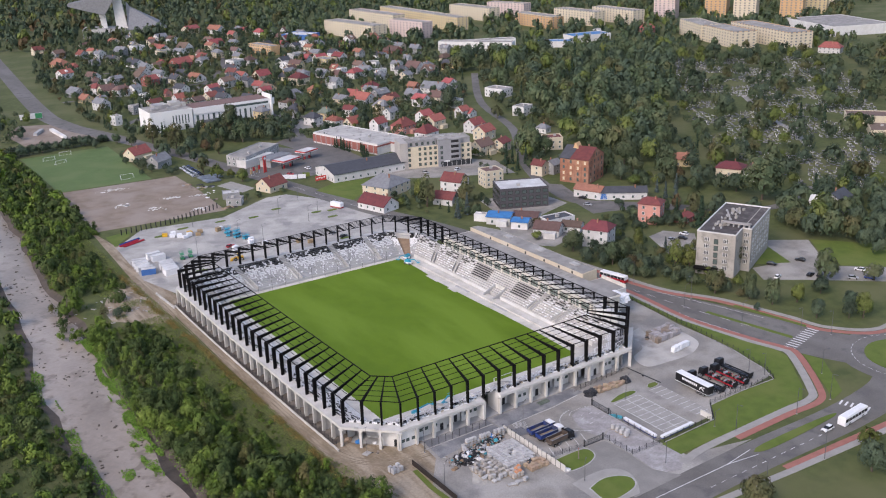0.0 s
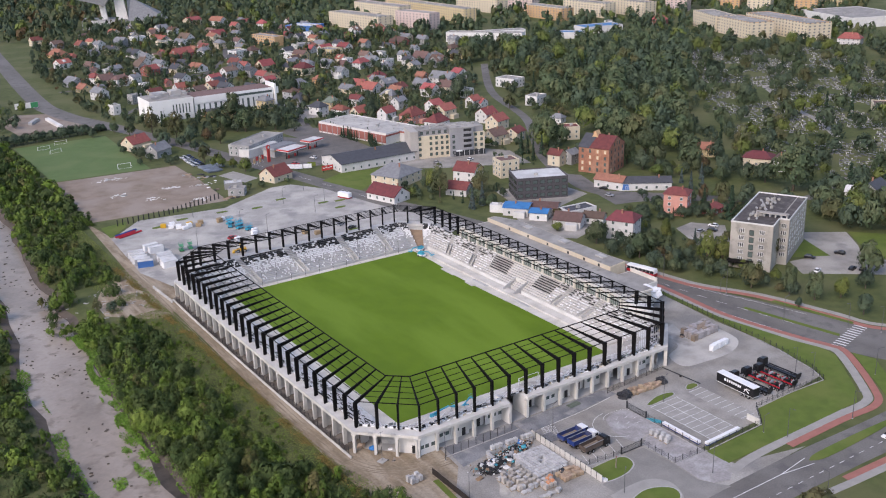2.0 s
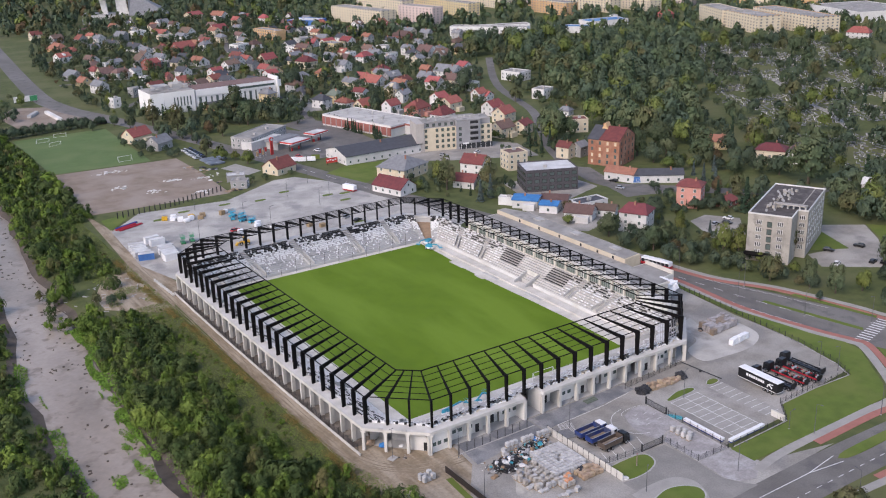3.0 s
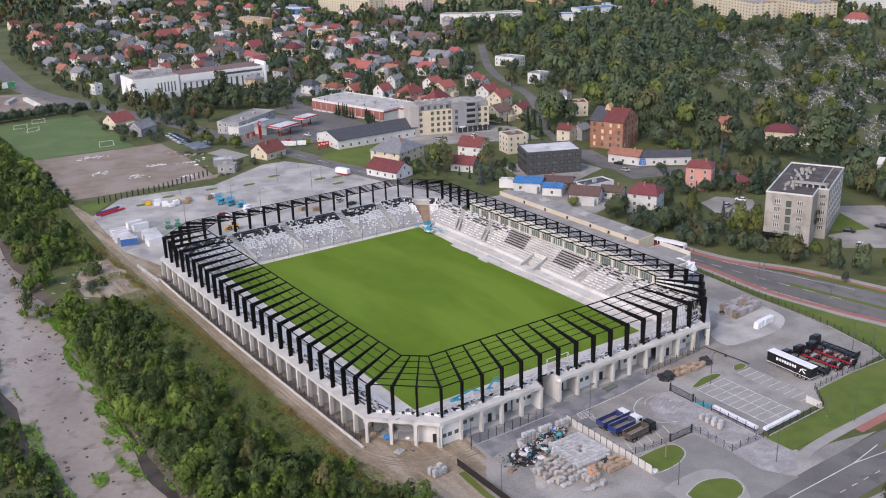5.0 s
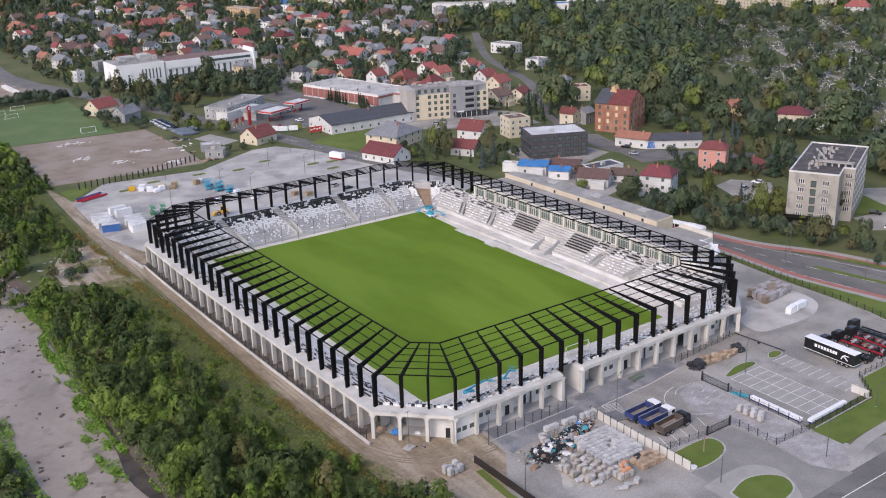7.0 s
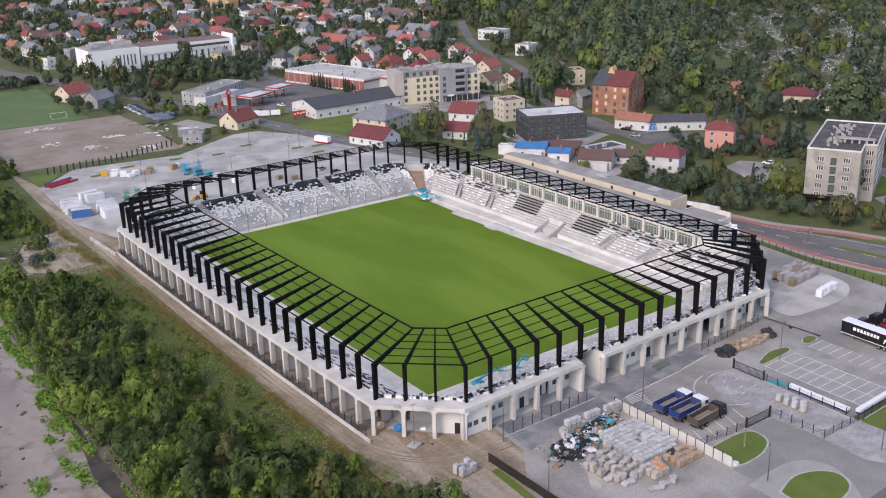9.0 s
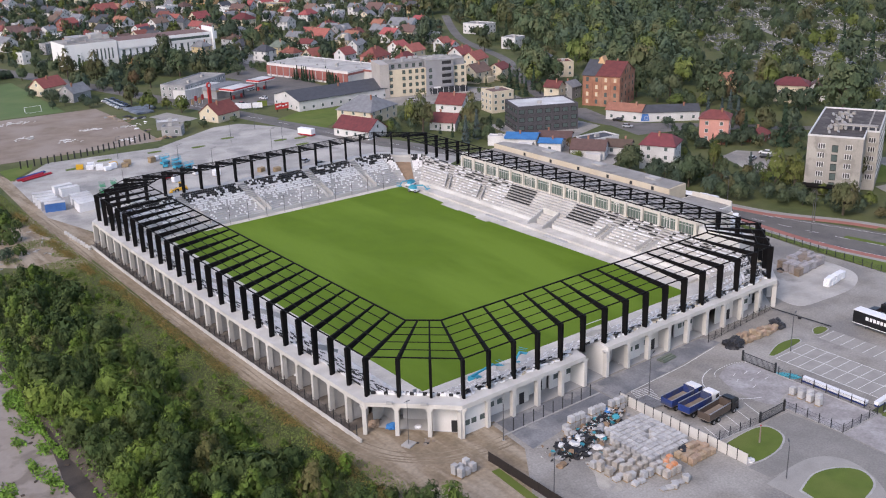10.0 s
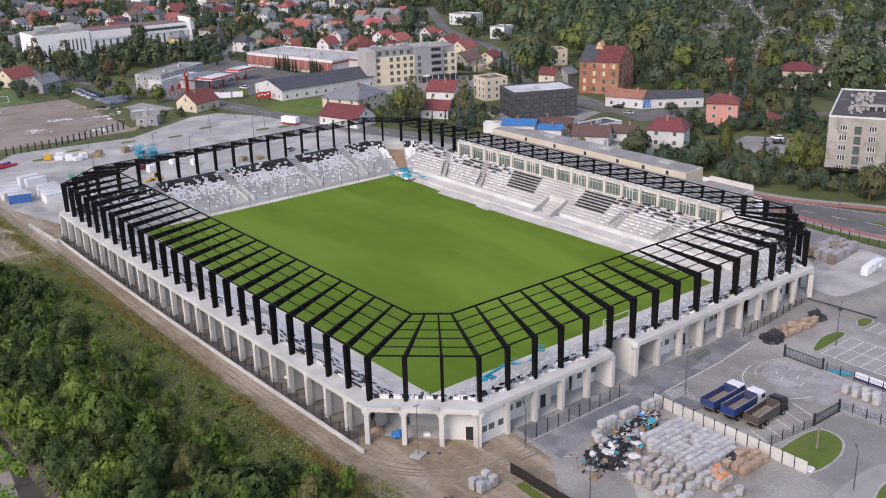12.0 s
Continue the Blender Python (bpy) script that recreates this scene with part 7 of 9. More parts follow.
tipper(-4.6, -90.6, 2, DIRTBLUE, DIRTBLUE, WHITEP, "blue tipper truck with a white cab roof and empty bed")
tipper(-4.2, -94.2, 2, DIRTBLUE, WHITEP, WHITEP, "blue and white tipper truck with an empty bed")
tipper(-3.6, -98.0, 4, mat("dark brown steel", (0.10, 0.075, 0.06), None, 0.8, 0.7), BLACKP, BLACKP, "brown tipper truck with a black cab")


def box_trailer():
    g = thing("box_trailer", "black box trailer with a white roof and white bars and emblem", "trailer", at=pose(50.6, -98.2, 0.05, 0, 0, 89))
    part("body", Shape().box((0, 0, 2.45), (13.6, 2.5, 2.7)), BLACKP, g)
    part("roof", Shape().box((0, 0, 3.86), (13.7, 2.56, 0.14)), WHITEP, g)
    part("skirt", Shape().box((0, 0, 1.05), (13.6, 2.52, 0.14)), WHITEP, g)
    for x, w in ((3.6, 0.7), (2.7, 0.55), (1.9, 0.6), (1.1, 0.6), (0.3, 0.6), (-0.5, 0.55), (-1.3, 0.6), (-2.0, 0.5)):
        part("lettering_bar", Shape().box((x, 1.262, 2.7), (w, 0.02, 0.75)), WHITEP, g)
    for k, (x, z, w, h, a) in enumerate(((-4.0, 2.7, 1.2, 0.3, 30), (-4.6, 2.2, 1.4, 0.28, -35), (-3.6, 2.1, 0.9, 0.26, 60), (-5.0, 2.9, 0.8, 0.26, 10))):
        e = part("emblem", Shape().box((0, 0, 0), (w, 0.02, h)), WHITEP, g)
        e.matrix_basis = pose(x, 1.263, z, 0, a, 0)
    part("frame", Shape().box((-0.5, 0, 0.85), (12, 1.1, 0.3)), TYRE, g)
    for sx in (-5.0, -3.7, -2.4):
        for sy in (-1.05, 1.05):
            wheel(g, sx, sy, 0.5, 1.1)
    part("landing_leg", Shape().box((4.2, 0.8, 0.5), (0.2, 0.2, 1.0)), RIM, g)
    part("landing_leg", Shape().box((4.2, -0.8, 0.5), (0.2, 0.2, 1.0)), RIM, g)


box_trailer()


def lowloader(x, y, rz, rail, load, label):
    g = thing("lorry", label, "truck", "black lorries", at=pose(x, y, 0.05, 0, 0, rz))
    cab(g, 6.0, BLACKP, BLACKP)
    part("frame", Shape().box((-0.6, 0, 0.95), (12.6, 1.1, 0.35)), BLACKP, g)
    for sy in (-1.1, 1.1):
        part("side_rail", Shape().box((-1.2, sy, 1.25), (11, 0.16, 0.35)), rail, g)
    for k in range(7):
        part("crossbeam", Shape().box((-6.3 + k * 1.7, 0, 1.2), (0.25, 2.1, 0.2)), BLACKP, g)
    if load:
        for k in range(7):
            part("drum", Shape().tube((-6 + k * 1.5, -0.5 - 0.3 * (k % 2), 1.6), (-6 + k * 1.5, 0.8 - 0.5 * (k % 3 == 0), 1.6), 0.36, 0.36, 14), (SILVER, TYRE, RIM, RUST, TYRE)[k % 5], g)
    part("rear_wall", Shape().box((-6.8, 0, 1.7), (0.15, 2.4, 1.3)), BLACKP, g)
    for sx in (5.6, 2.4, -3.4, -4.7, -6.0):
        for sy in (-1.05, 1.05):
            wheel(g, sx, sy, 0.5, 1.1)


lowloader(55.6, -98.6, 92, BLACKP, False, "black lorry with a bare black skeletal bed")
lowloader(60.6, -99.0, 92, REDP, True, "black lorry with red rails carrying pale drums")
lowloader(65.2, -99.6, 92, REDP, True, "black lorry with red rails and a pale load")
lowloader(69.5, -97.5, 92, BLACKP, False, "black lorry with an open dark bed")
bus(96.2, -12.5, 103, WHITEP, REDP, "white and red city bus on the main road")
bus(73, -139.0, 185, WHITEP, WHITEP, "white coach at the roundabout entry")
car(62, -138.6, 183, WHITEP, "white car in the south road lane", "cars on the road")
car(-12, 126, 20, REDP, "dark red car in the car park")
car(34, 113, 30, SILVER, "silver car parked behind the stand")
car(36, 106, 25, BLACKP, "black car parked behind the stand")
for k, (x, y, p, w) in enumerate(((159, -40, BLACKP, "black"), (172, -44, BLACKP, "black"), (161, -57.5, BLACKP, "black"), (163.5, -60, BLACKP, "black"), (181, -66, WHITEP, "white"), (171, -70, SILVER, "grey"), (176, -74, BLUEP, "dark blue"), (149, -51, WHITEP, "white"), (69, 258, WHITEP, "white"), (76, 261, BLACKP, "black"), (86, 257, SILVER, "silver"), (66, 226, REDP, "red"), (80, 232, WHITEP, "white"), (150, 8, SILVER, "grey"), (155, 6, BLACKP, "black"), (160, 10, WHITEP, "white"), (163, 83, BLACKP, "black"), (157, 72, SILVER, "grey"), (146, 172, WHITEP, "white"), (128, 178, SILVER, "silver"))):
    car(x, y, random.choice((20, 110, -60)) + random.uniform(-8, 8), p, f"{w} car parked beside the buildings")
for k in range(16):
    car((21, 23.6)[k % 2] + 0.05 * k + random.uniform(-0.3, 0.3), 258.5 + (k // 2) * 3.3, 175, (SILVER, BLACKP, WHITEP, BLUEP)[k % 4], f"{('silver', 'black', 'white', 'blue')[k % 4]} car in a close row beside the road")

# ---- yard surfaces ----
sheet("lawn_east", [(19, -123), (40, -122.8), (72, -122.3), (79, -117), (93, -100), (94, -94), (91.5, -85), (87.5, -58), (89.5, -27), (87.5, -26), (85.5, -58), (83.2, -86), (80, -101.5), (76.8, -108.6), (61, -108), (47, -108.6), (41, -115.5), (18.6, -116)], 0.13, LAWN, "mown lawn strip between fence and pavement", "lawn")
ribbon("pavement_south", smooth_line([(16, -126.4), (24, -124.7), (38, -124.0), (60, -123.6), (74, -123.6), (80.5, -118.6), (94.6, -100.5), (95.4, -94), (92.8, -85), (88.4, -58), (90.2, -27), (88, 20)]), 2.6, 0.11, SLAB, "light grey pavement along the road", "pavement")
ribbon("cycle_path", smooth_line([(38, -126.4), (61, -126.0), (75, -126.2), (83, -120), (97.2, -101), (97.6, -94.5), (94.8, -84), (90.6, -58), (92.2, -25), (89.5, 20)]), 2.2, 0.116, REDPATH, "red cycle path beside the pavement", "path")
ribbon("cycle_path", smooth_line([(96, 20), (97.5, 1), (101.5, -31), (112, -54), (118, -80), (121, -95), (137, -107.5), (170, -100)]), 2.2, 0.116, REDPATH, "red cycle path across the road", "path")
ribbon("pavement_east", smooth_line([(98, 20), (100, 1), (104, -31), (114.3, -53.5), (120.5, -79), (123.6, -93.5), (138, -105), (170, -97.6)]), 2.2, 0.11, SLAB, "light grey pavement across the road", "pavement")
ribbon("cycle_path", [(36, -144.4), (60, -145.4), (80, -146.4)], 2.0, 0.116, REDPATH, "red cycle path south of the road", "path")
ribbon("pavement_far", [(0, -144), (36, -146.4), (80, -148.6)], 2.2, 0.11, SLAB, "light pavement south of the road", "pavement")
sheet("verge", [(98.5, -102), (100, -109), (92, -119), (86, -126.2), (79, -128), (83.5, -122.5)], 0.14, LAWN, "kerbed grass wedge beside the roundabout", "lawn")
sheet("median", smooth_line([(36, -134), (40, -132.8), (55, -132.7), (70, -133.2), (71, -134.6), (55, -135.6), (40, -135.6), (36, -134)], 4)[:-1], 0.15, LAWN, "narrow kerbed grass median", "lawn")
sheet("median_east", [(99.6, -58), (101.2, -58), (107.4, -91), (105.8, -92)], 0.15, LAWN, "narrow kerbed grass median", "lawn")
sheet("median_strip", [(112.4, -60), (113.8, -60), (119, -88), (117.4, -88.6)], 0.15, LAWN, "narrow grass strip beside the road", "lawn")


def oval(name, pts, material=LAWN, label="kerbed lawn island in the paving", z=0.16):
    line = smooth_line(pts + pts[:1], 5)[:-1]
    c = (sum(p[0] for p in line) / len(line), sum(p[1] for p in line) / len(line))
    big = [(c[0] + (x - c[0]) * 1.04 + 0.15 * np.sign(x - c[0]), c[1] + (y - c[1]) * 1.04 + 0.15 * np.sign(y - c[1])) for x, y in line]
    sheet("kerb", big, z - 0.03, KERB, "pale concrete kerb round the lawn", "kerb")
    return sheet(name, line, z, material, label, "lawn")


oval("lawn_island", [(-11.4, -104.8), (-12, -110.8), (-6, -111.5), (-1, -109.5), (0, -106), (-3, -104.6)])
oval("lawn_island", [(-12.5, -121), (-7, -119.6), (-2.5, -121), (-0.5, -124), (-3.5, -127.5), (-12.5, -128)])
oval("lawn_island", [(24.3, -88.7), (30, -86.9), (34.6, -87.4), (34.6, -88.8), (30, -89.3), (25, -89.5)])
oval("lawn_island", [(40, -88.6), (42, -87.1), (44.3, -87.4), (44.2, -89), (41, -89.4)])
for x, y in ((-33, 162), (-20, 167), (-1, 166), (15, 162), (-34, 104), (44, 150), (52, 148), (47, 138), (30, 168), (36, 104)):
    oval("lawn_island", [(x - 2.6, y - 0.9), (x, y - 1.4), (x + 2.8, y - 0.6), (x + 2.4, y + 1.1), (x - 2, y + 1.2)])
sheet("lawn_north", [(-57, 186), (-54, 160), (-38, 180), (3, 174), (34, 193), (10, 196), (8, 184)], 0.035, GRASS, "rough grass strip beside the lot", "lawn")
sheet("lawn_hall", [(62, 186), (69, 157), (80, 165), (98, 190), (78, 194)], 0.06, LAWN, "bright lawn before the long hall", "lawn")
sheet("yard_station", [(50, 255), (58, 300), (88, 300), (120, 235), (100, 228), (76, 216), (58, 222)], 0.028, ASPHALT, "asphalt forecourt of the filling station", "yard")
sheet("yard_hotel", [(108, 180), (126, 167), (168, 146), (176, 176), (158, 205), (150, 222), (118, 226)], 0.026, PAVER, "paved car park before the hotel", "yard")
sheet("yard_shop", [(106, 232), (119, 238), (121, 296), (112, 318), (94, 308), (98, 262)], 0.027, ASPHALT, "asphalt car park before the supermarket", "yard")
sheet("yard_shop_rear", [(150, 236), (168, 262), (152, 308), (136, 303), (148, 262)], 0.027, PAVER, "paved delivery yard behind the supermarket", "yard")
sheet("yard_office", [(112, 84), (120, 114), (152, 110), (152, 82), (128, 74)], 0.027, PAVER, "paved yard round the dark office", "yard")
sheet("yard_blue_hall", [(91, 50), (108, 86), (120, 78), (122, 40), (104, 34)], 0.026, PAVER, "paved yard between small sheds", "yard")
sheet("yard_dormitory", [(143, -49), (150, -37.5), (166.4, -41), (180, -16), (197, -29), (186, -42.5), (174, -53), (193, -71), (212, -92), (204, -98), (178, -79), (160, -63)], 0.03, PAVER, "pale paved car park behind the dormitory", "yard")
sheet("lawn_dormitory", [(198, -29), (216, -52), (232, -74), (214, -90), (194.5, -71), (175.5, -52.5), (187.5, -42.5)], 0.045, LAWN, "bright lawn behind the dormitory", "lawn")
sheet("lawn_wedge", [(178, -20), (167.5, -43), (154, -35), (160, -24)], 0.036, LAWN, "bright lawn beside the dormitory", "lawn")
sheet("yard_garages", [(136, -4), (146, 18), (157, 20), (165, 8), (150, -8)], 0.03, PAVER, "pale paved yard with parked cars", "yard")
sheet("yard_gravel", [(-40, 400), (6, 392), (2, 430), (-4, 472), (-30, 485), (-45, 455)], 0.028, LOT, "brown gravel yard beside the road", "yard")
ribbon("road_branch", smooth_line([(20, 800), (-40, 860), (-160, 900)]), 9, 0.04, ASPHALT, "asphalt road leaving over the river", "road")
sheet("yard_school", [(117, 336), (143, 332), (154, 358), (140, 396), (122, 376)], 0.03, SLAB, "pale paved sports yard", "yard")
sheet("yard_mill", [(150, 60), (158, 58), (178, 50), (196, 30), (200, 36), (182, 58), (162, 80), (172, 110), (166, 118), (158, 90)], 0.036, ASPHALT, "asphalt lane forking beside the mill", "yard")
sheet("dark_yard", [(-35, -74.2), (-12.8, -74.2), (-12.8, -83), (-27, -83.5), (-36, -85)], 0.056, DAMP, "damp dark paving beside the stand", "yard")
sheet("dark_yard_east", [(-12.4, -74.6), (20.8, -74.6), (22, -78.6), (6, -80.4), (-8, -81.3), (-12.4, -82)], 0.057, DAMP, "damp dark paving along the stand", "yard")
sheet("sand_patch", smooth_line([(-30.5, -96.5), (-32.2, -93.5), (-33.6, -97), (-36, -100.5), (-34.5, -103), (-32.4, -102), (-30.5, -96.5)], 4)[:-1], 0.056, mat("spilled sand", (0.40, 0.37, 0.32), (0.31, 0.295, 0.27), 0.9, 0.95, fine=4, c3=(0.45, 0.42, 0.37), patch=0.3), "spilled pale sand on the paving", "sand")
sheet("parking_bays", [(24, -90), (34.5, -90), (34.5, -113), (24, -113)], 0.056, SLAB, "light block paving of the parking bays", "car park")
sheet("parking_bays_east", [(39, -90), (44.5, -90), (44.5, -110), (39, -110)], 0.056, SLAB, "light block paving of the parking bays", "car park")
sheet("stand_floor", [(-54.5, -62), (-42.6, -74.2), (46, -73.8), (58, -62), (58.4, 72.5), (46, 85.6), (-42.6, 85.6), (-54.6, 74)], 0.02, CONC2, "dusty concrete floor under the stands", "floor")
s = Shape()
for k in range(10):
    y = -90.4 - k * 2.5
    s.box((29.2, y, 0.058), (10.2, 0.12, 0.012))
for x in (24.2, 29.2, 34.3):
    s.box((x, -101.5, 0.062), (0.12, 22.5, 0.012))
for k in range(9):
    s.box((41.8, -90.4 - k * 2.4, 0.058), (5.2, 0.12, 0.012))
s.bar((-8.1, -81.5, 0.06), (8.0, -80.7, 0.06), 0.14, 0.012)
s.bar((8.0, -80.7, 0.06), (19, -79.2, 0.06), 0.14, 0.012)
for k in range(11):
    s.bar((-8.4 - 0.21 * k, -81.8 - 0.52 * k, 0.062), (-4.2 - 0.2 * k, -82.4 - 0.5 * k, 0.062), 0.12, 0.012)
ARC = smooth_line([(8.5, -87.9), (10, -86.6), (12.7, -86.1), (15.5, -86.2), (17.6, -87.1), (19, -89)], 8)
for p, q in list(zip(ARC[:-1], ARC[1:]))[::2]:
    s.bar((*p, 0.063), (*q, 0.063), 0.16, 0.012)
for x, y, a in ((12, -89.6, 20), (14.5, -90.4, 15), (16.5, -92, 10), (10.5, -91.5, 25), (13, -93, 15), (15.6, -94.4, 5), (11, -95, 10)):
    s.box((x, y, 0.063), (1.4, 0.12, 0.012), a)
for k in range(5):
    s.bar((-9.6 + k * 3.1, -102.9 + 0.2 * k, 0.064), (-8.2 + k * 3.1, -98.6 + 0.2 * k, 0.064), 0.13, 0.012)
for k in range(12):
    s.box((14 + k * 4.0, -139.2, 0.042), (1.8, 0.14, 0.012))
s.bar((-30, -134.5, 0.04), (25, -134.1, 0.04), 0.2, 0.012)
s.bar((25, -134.1, 0.041), (36, -132.6, 0.041), 0.2, 0.012)
s.bar((25, -134.1, 0.042), (36, -135.6, 0.042), 0.2, 0.012)
for k in range(14):
    u = k / 13
    p = lerp((95.5, -97), (119.5, -91), u)
    s.box((p[0], p[1], 0.043), (0.55, 4.2, 0.014), 12)
for k in range(6):
    s.box((79.5 + k * 0.55, -130.5 - k * 1.5, 0.045), (3.0, 0.6, 0.014), 20)
for off in (-0.25, 0.25, -0.02):
    for i in range(30, len(MAIN) - 14):
        if off == -0.02 and i % 2:
            continue
        p, q = MAIN[i], MAIN[i + 1]
        d = (Vector(q) - Vector(p)).normalized()
        o = Vector((-d.y, d.x)) * off * WIDE[i] * 1.7
        if p[1] < 30 or off == -0.02:
            s.bar((p[0] + o.x, p[1] + o.y, 0.038), (q[0] + o.x, q[1] + o.y, 0.038), 0.14, 0.014)
for a in range(40):
    t0, t1 = a * math.tau / 40, (a + 0.55) * math.tau / 40
    s.bar((124 + 17.6 * math.cos(t0), -124 + 17.6 * math.sin(t0), 0.045), (124 + 17.6 * math.cos(t1), -124 + 17.6 * math.sin(t1), 0.045), 0.14, 0.012)
for a in range(20):
    t0, t1 = 1.7 + a * 0.13, 1.7 + (a + 1) * 0.13
    s.bar((12 + 9 * math.cos(t0), -92 + 7 * math.sin(t0), 0.056), (12 + 9 * math.cos(t1), -92 + 7 * math.sin(t1), 0.056), 0.14, 0.012)
setting("road_markings", s, PAINT, "worn white lines, dashes and zebra stripes", "road marking")

sheet("drive", [(7.0, -104.9), (7.6, -115.1), (7.1, -119.7), (7.2, -124.0), (9.5, -128), (11.5, -130.5), (-6, -131), (-6, -116), (-13.1, -115.8), (-13.2, -111.5), (-4.1, -111.6), (0.6, -108), (0.6, -104.6)], 0.066, DRIVEC, "smooth light grey asphalt drive from the gate", "road")
sheet("pavement_island", smooth_line([(-15, -116.4), (-6.1, -115.9), (-1.5, -117.1), (0.6, -119.8), (0.6, -123.1), (-1.2, -127.0), (-3.8, -130.3)], 5) + [(-15, -130)], 0.1, SLAB, "pale paved ring round the lawn island", "pavement")
sheet("pavement_corner", [(7.8, -115.4), (18.7, -115.6), (18.9, -123.4), (16, -126.6), (13.1, -128.6), (9.1, -127), (7.4, -124.0)], 0.1, VIOLET, "pale violet-grey block paving at the corner", "pavement")
sheet("court", [(8.2, -103.8), (12.2, -101), (18.2, -99.6), (18.2, -115.0), (8.3, -114.9)], 0.072, VIOLET, "pale violet-grey paving of the fenced court", "yard")
sheet("paved_apron", smooth_line([(9.1, -88.2), (13.9, -86.5), (17.7, -87.8), (18.2, -94.9), (18.2, -100.0), (12.2, -100.6), (8, -101.8), (6.4, -98.0), (7.1, -92.8), (9.1, -88.2)], 5)[:-1], 0.06, VIOLET, "pale paved turning area inside the gate", "yard")
sheet("dust_field", smooth_line([(71.0, -53), (69.0, -62), (79, -63), (79.5, -71), (76.4, -76.3), (68.5, -79.6), (58.7, -79.4), (50.5, -77.7), (52, -70), (60, -66), (64, -56), (71, -53)], 5)[:-1], 0.062, DUSTG, "pale dusty paving round the stored pallets", "yard")
sheet("lawn_corner", [(-54.2, 177.5), (-41.9, 180.0), (-44.2, 172.6), (-54.8, 160.4)], 0.07, LAWN, "bright lawn wedge beside the pipe stacks", "lawn")
s = Shape()
for pts in ([(18.3, -94), (18.3, -115.3), (8.1, -115.3), (8.1, -103.5)], [(-12.4, -103.1), (0, -104.3)], [(20, -115.7), (41, -114.9), (47, -108.1), (61, -107.7), (76, -108.3), (79.4, -101.9), (82.6, -86.1)], [(-37, -78.5), (-13, -78.1)]):
    for p, q in zip(pts[:-1], pts[1:]):
        s.bar((*p, 0.12), (*q, 0.12), 0.3, 0.12)
setting("kerb_line", s, KERB, "pale concrete kerb under the fences", "kerb")

# ---- fences, walls, lamps ----
FENCEP = mat("anthracite fence paint", (0.03, 0.031, 0.033), None, 1.0, 0.5, bump=0)
fp = Shape()
for k in range(12):
    fp.box((-1.25 + (k + 0.5) * 2.5 / 12, 0, 0.75), (0.016, 0.016, 1.4))
for z in (0.1, 0.75, 1.42):
    fp.box((0, 0, z), (2.5, 0.022, 0.03))
PANEL = fp.mesh("mesh_panel", FENCEP)
POST = Shape().box((0, 0, 0.95), (0.12, 0.12, 1.9)).mesh("post", FENCEP)


def fence(pts, label="anthracite wire-panel fence on thin posts", height=1.0, panels=True, thick=1.0):
    g = thing("fence", label, "fence", "fences")
    for (x0, y0), (x1, y1) in zip(pts[:-1], pts[1:]):
        length = math.hypot(x1 - x0, y1 - y0)
        n = max(1, round(length / 2.5))
        a = math.degrees(math.atan2(y1 - y0, x1 - x0))
        for k in range(n):
            c = lerp((x0, y0), (x1, y1), (k + 0.5) / n)
            e = lerp((x0, y0), (x1, y1), k / n)
            if panels:
                p = part("mesh_panel", PANEL, (), g)
                p.matrix_basis = pose(c[0], c[1], 0.08, 0, 0, a) @ Matrix.Diagonal((length / n / 2.5, 1, height, 1))
            q = part("post", POST, (), g)
            q.matrix_basis = pose(e[0], e[1], 0.05, 0, 0, a) @ Matrix.Diagonal((thick, thick, height, 1))
    return g


fence([(18.4, -95), (18.4, -115.4), (8, -115.2), (8, -103.6)])
fence([(20, -115.6), (41, -114.8), (47, -108), (61, -107.6), (76, -108.2), (79.4, -101.8), (82.6, -86), (85, -60), (87, -26)])
fence([(-12.4, -103), (0, -104.2)])
fence([(-37, -78.4), (-13, -78.0)], "row of bare dark fence posts", 1.35, False)
fence([(-56.6, -62), (-57.6, 6), (-56.6, 72)], "dark wire fence under the stand", 1.15)
fence([(20, -77), (44, -75)])
fence([(-47, 176), (-22, 178.5), (9, 190)], "row of dark wooden posts beside the lot", 1.5, False, 3.2)


def gate(x, y, rz, w, label):
    g = thing("gate", label, "gate", "gates", at=pose(x, y, 0.05, 0, 0, rz))
    f = Shape()
    f.box((0, 0, 0.15), (w, 0.12, 0.12)).box((0, 0, 1.8), (w, 0.1, 0.1))
    part("gate_frame", f, FENCEP, g)
    b = Shape().box((0, 0, 1.0), (0.05, 0.05, 1.6)).mesh("bar", FENCEP)
    for k in range(int(w / 0.28)):
        part("bar", b, (), g).location = (-w / 2 + 0.14 + k * 0.28, 0, 0)
    for sx in (-1, 1):
        part("gate_post", Shape().box((sx * w / 2, 0, 1.1), (0.3, 0.3, 2.3)), FENCEP, g)


gate(18.4, -90.5, 90, 7.5, "black sliding steel gate, closed")
gate(3.6, -104.1, 0, 7.0, "black sliding steel gate, half across the entry")


def boundary_wall():
    g = thing("boundary_wall", "pale precast panel wall with dark posts", "wall")
    p = Shape().box((0, 0, 1.0), (0.12, 1.92, 2.0)).mesh("panel", CONC)
    q = Shape().box((0, 0, 1.1), (0.22, 0.14, 2.2)).mesh("post", FENCEP)
    for k in range(14):
        part("panel", p, (), g).location = (-12.7, -84 - k * 2, 0)
        part("post", q, (), g).location = (-12.7, -83 - k * 2, 0)


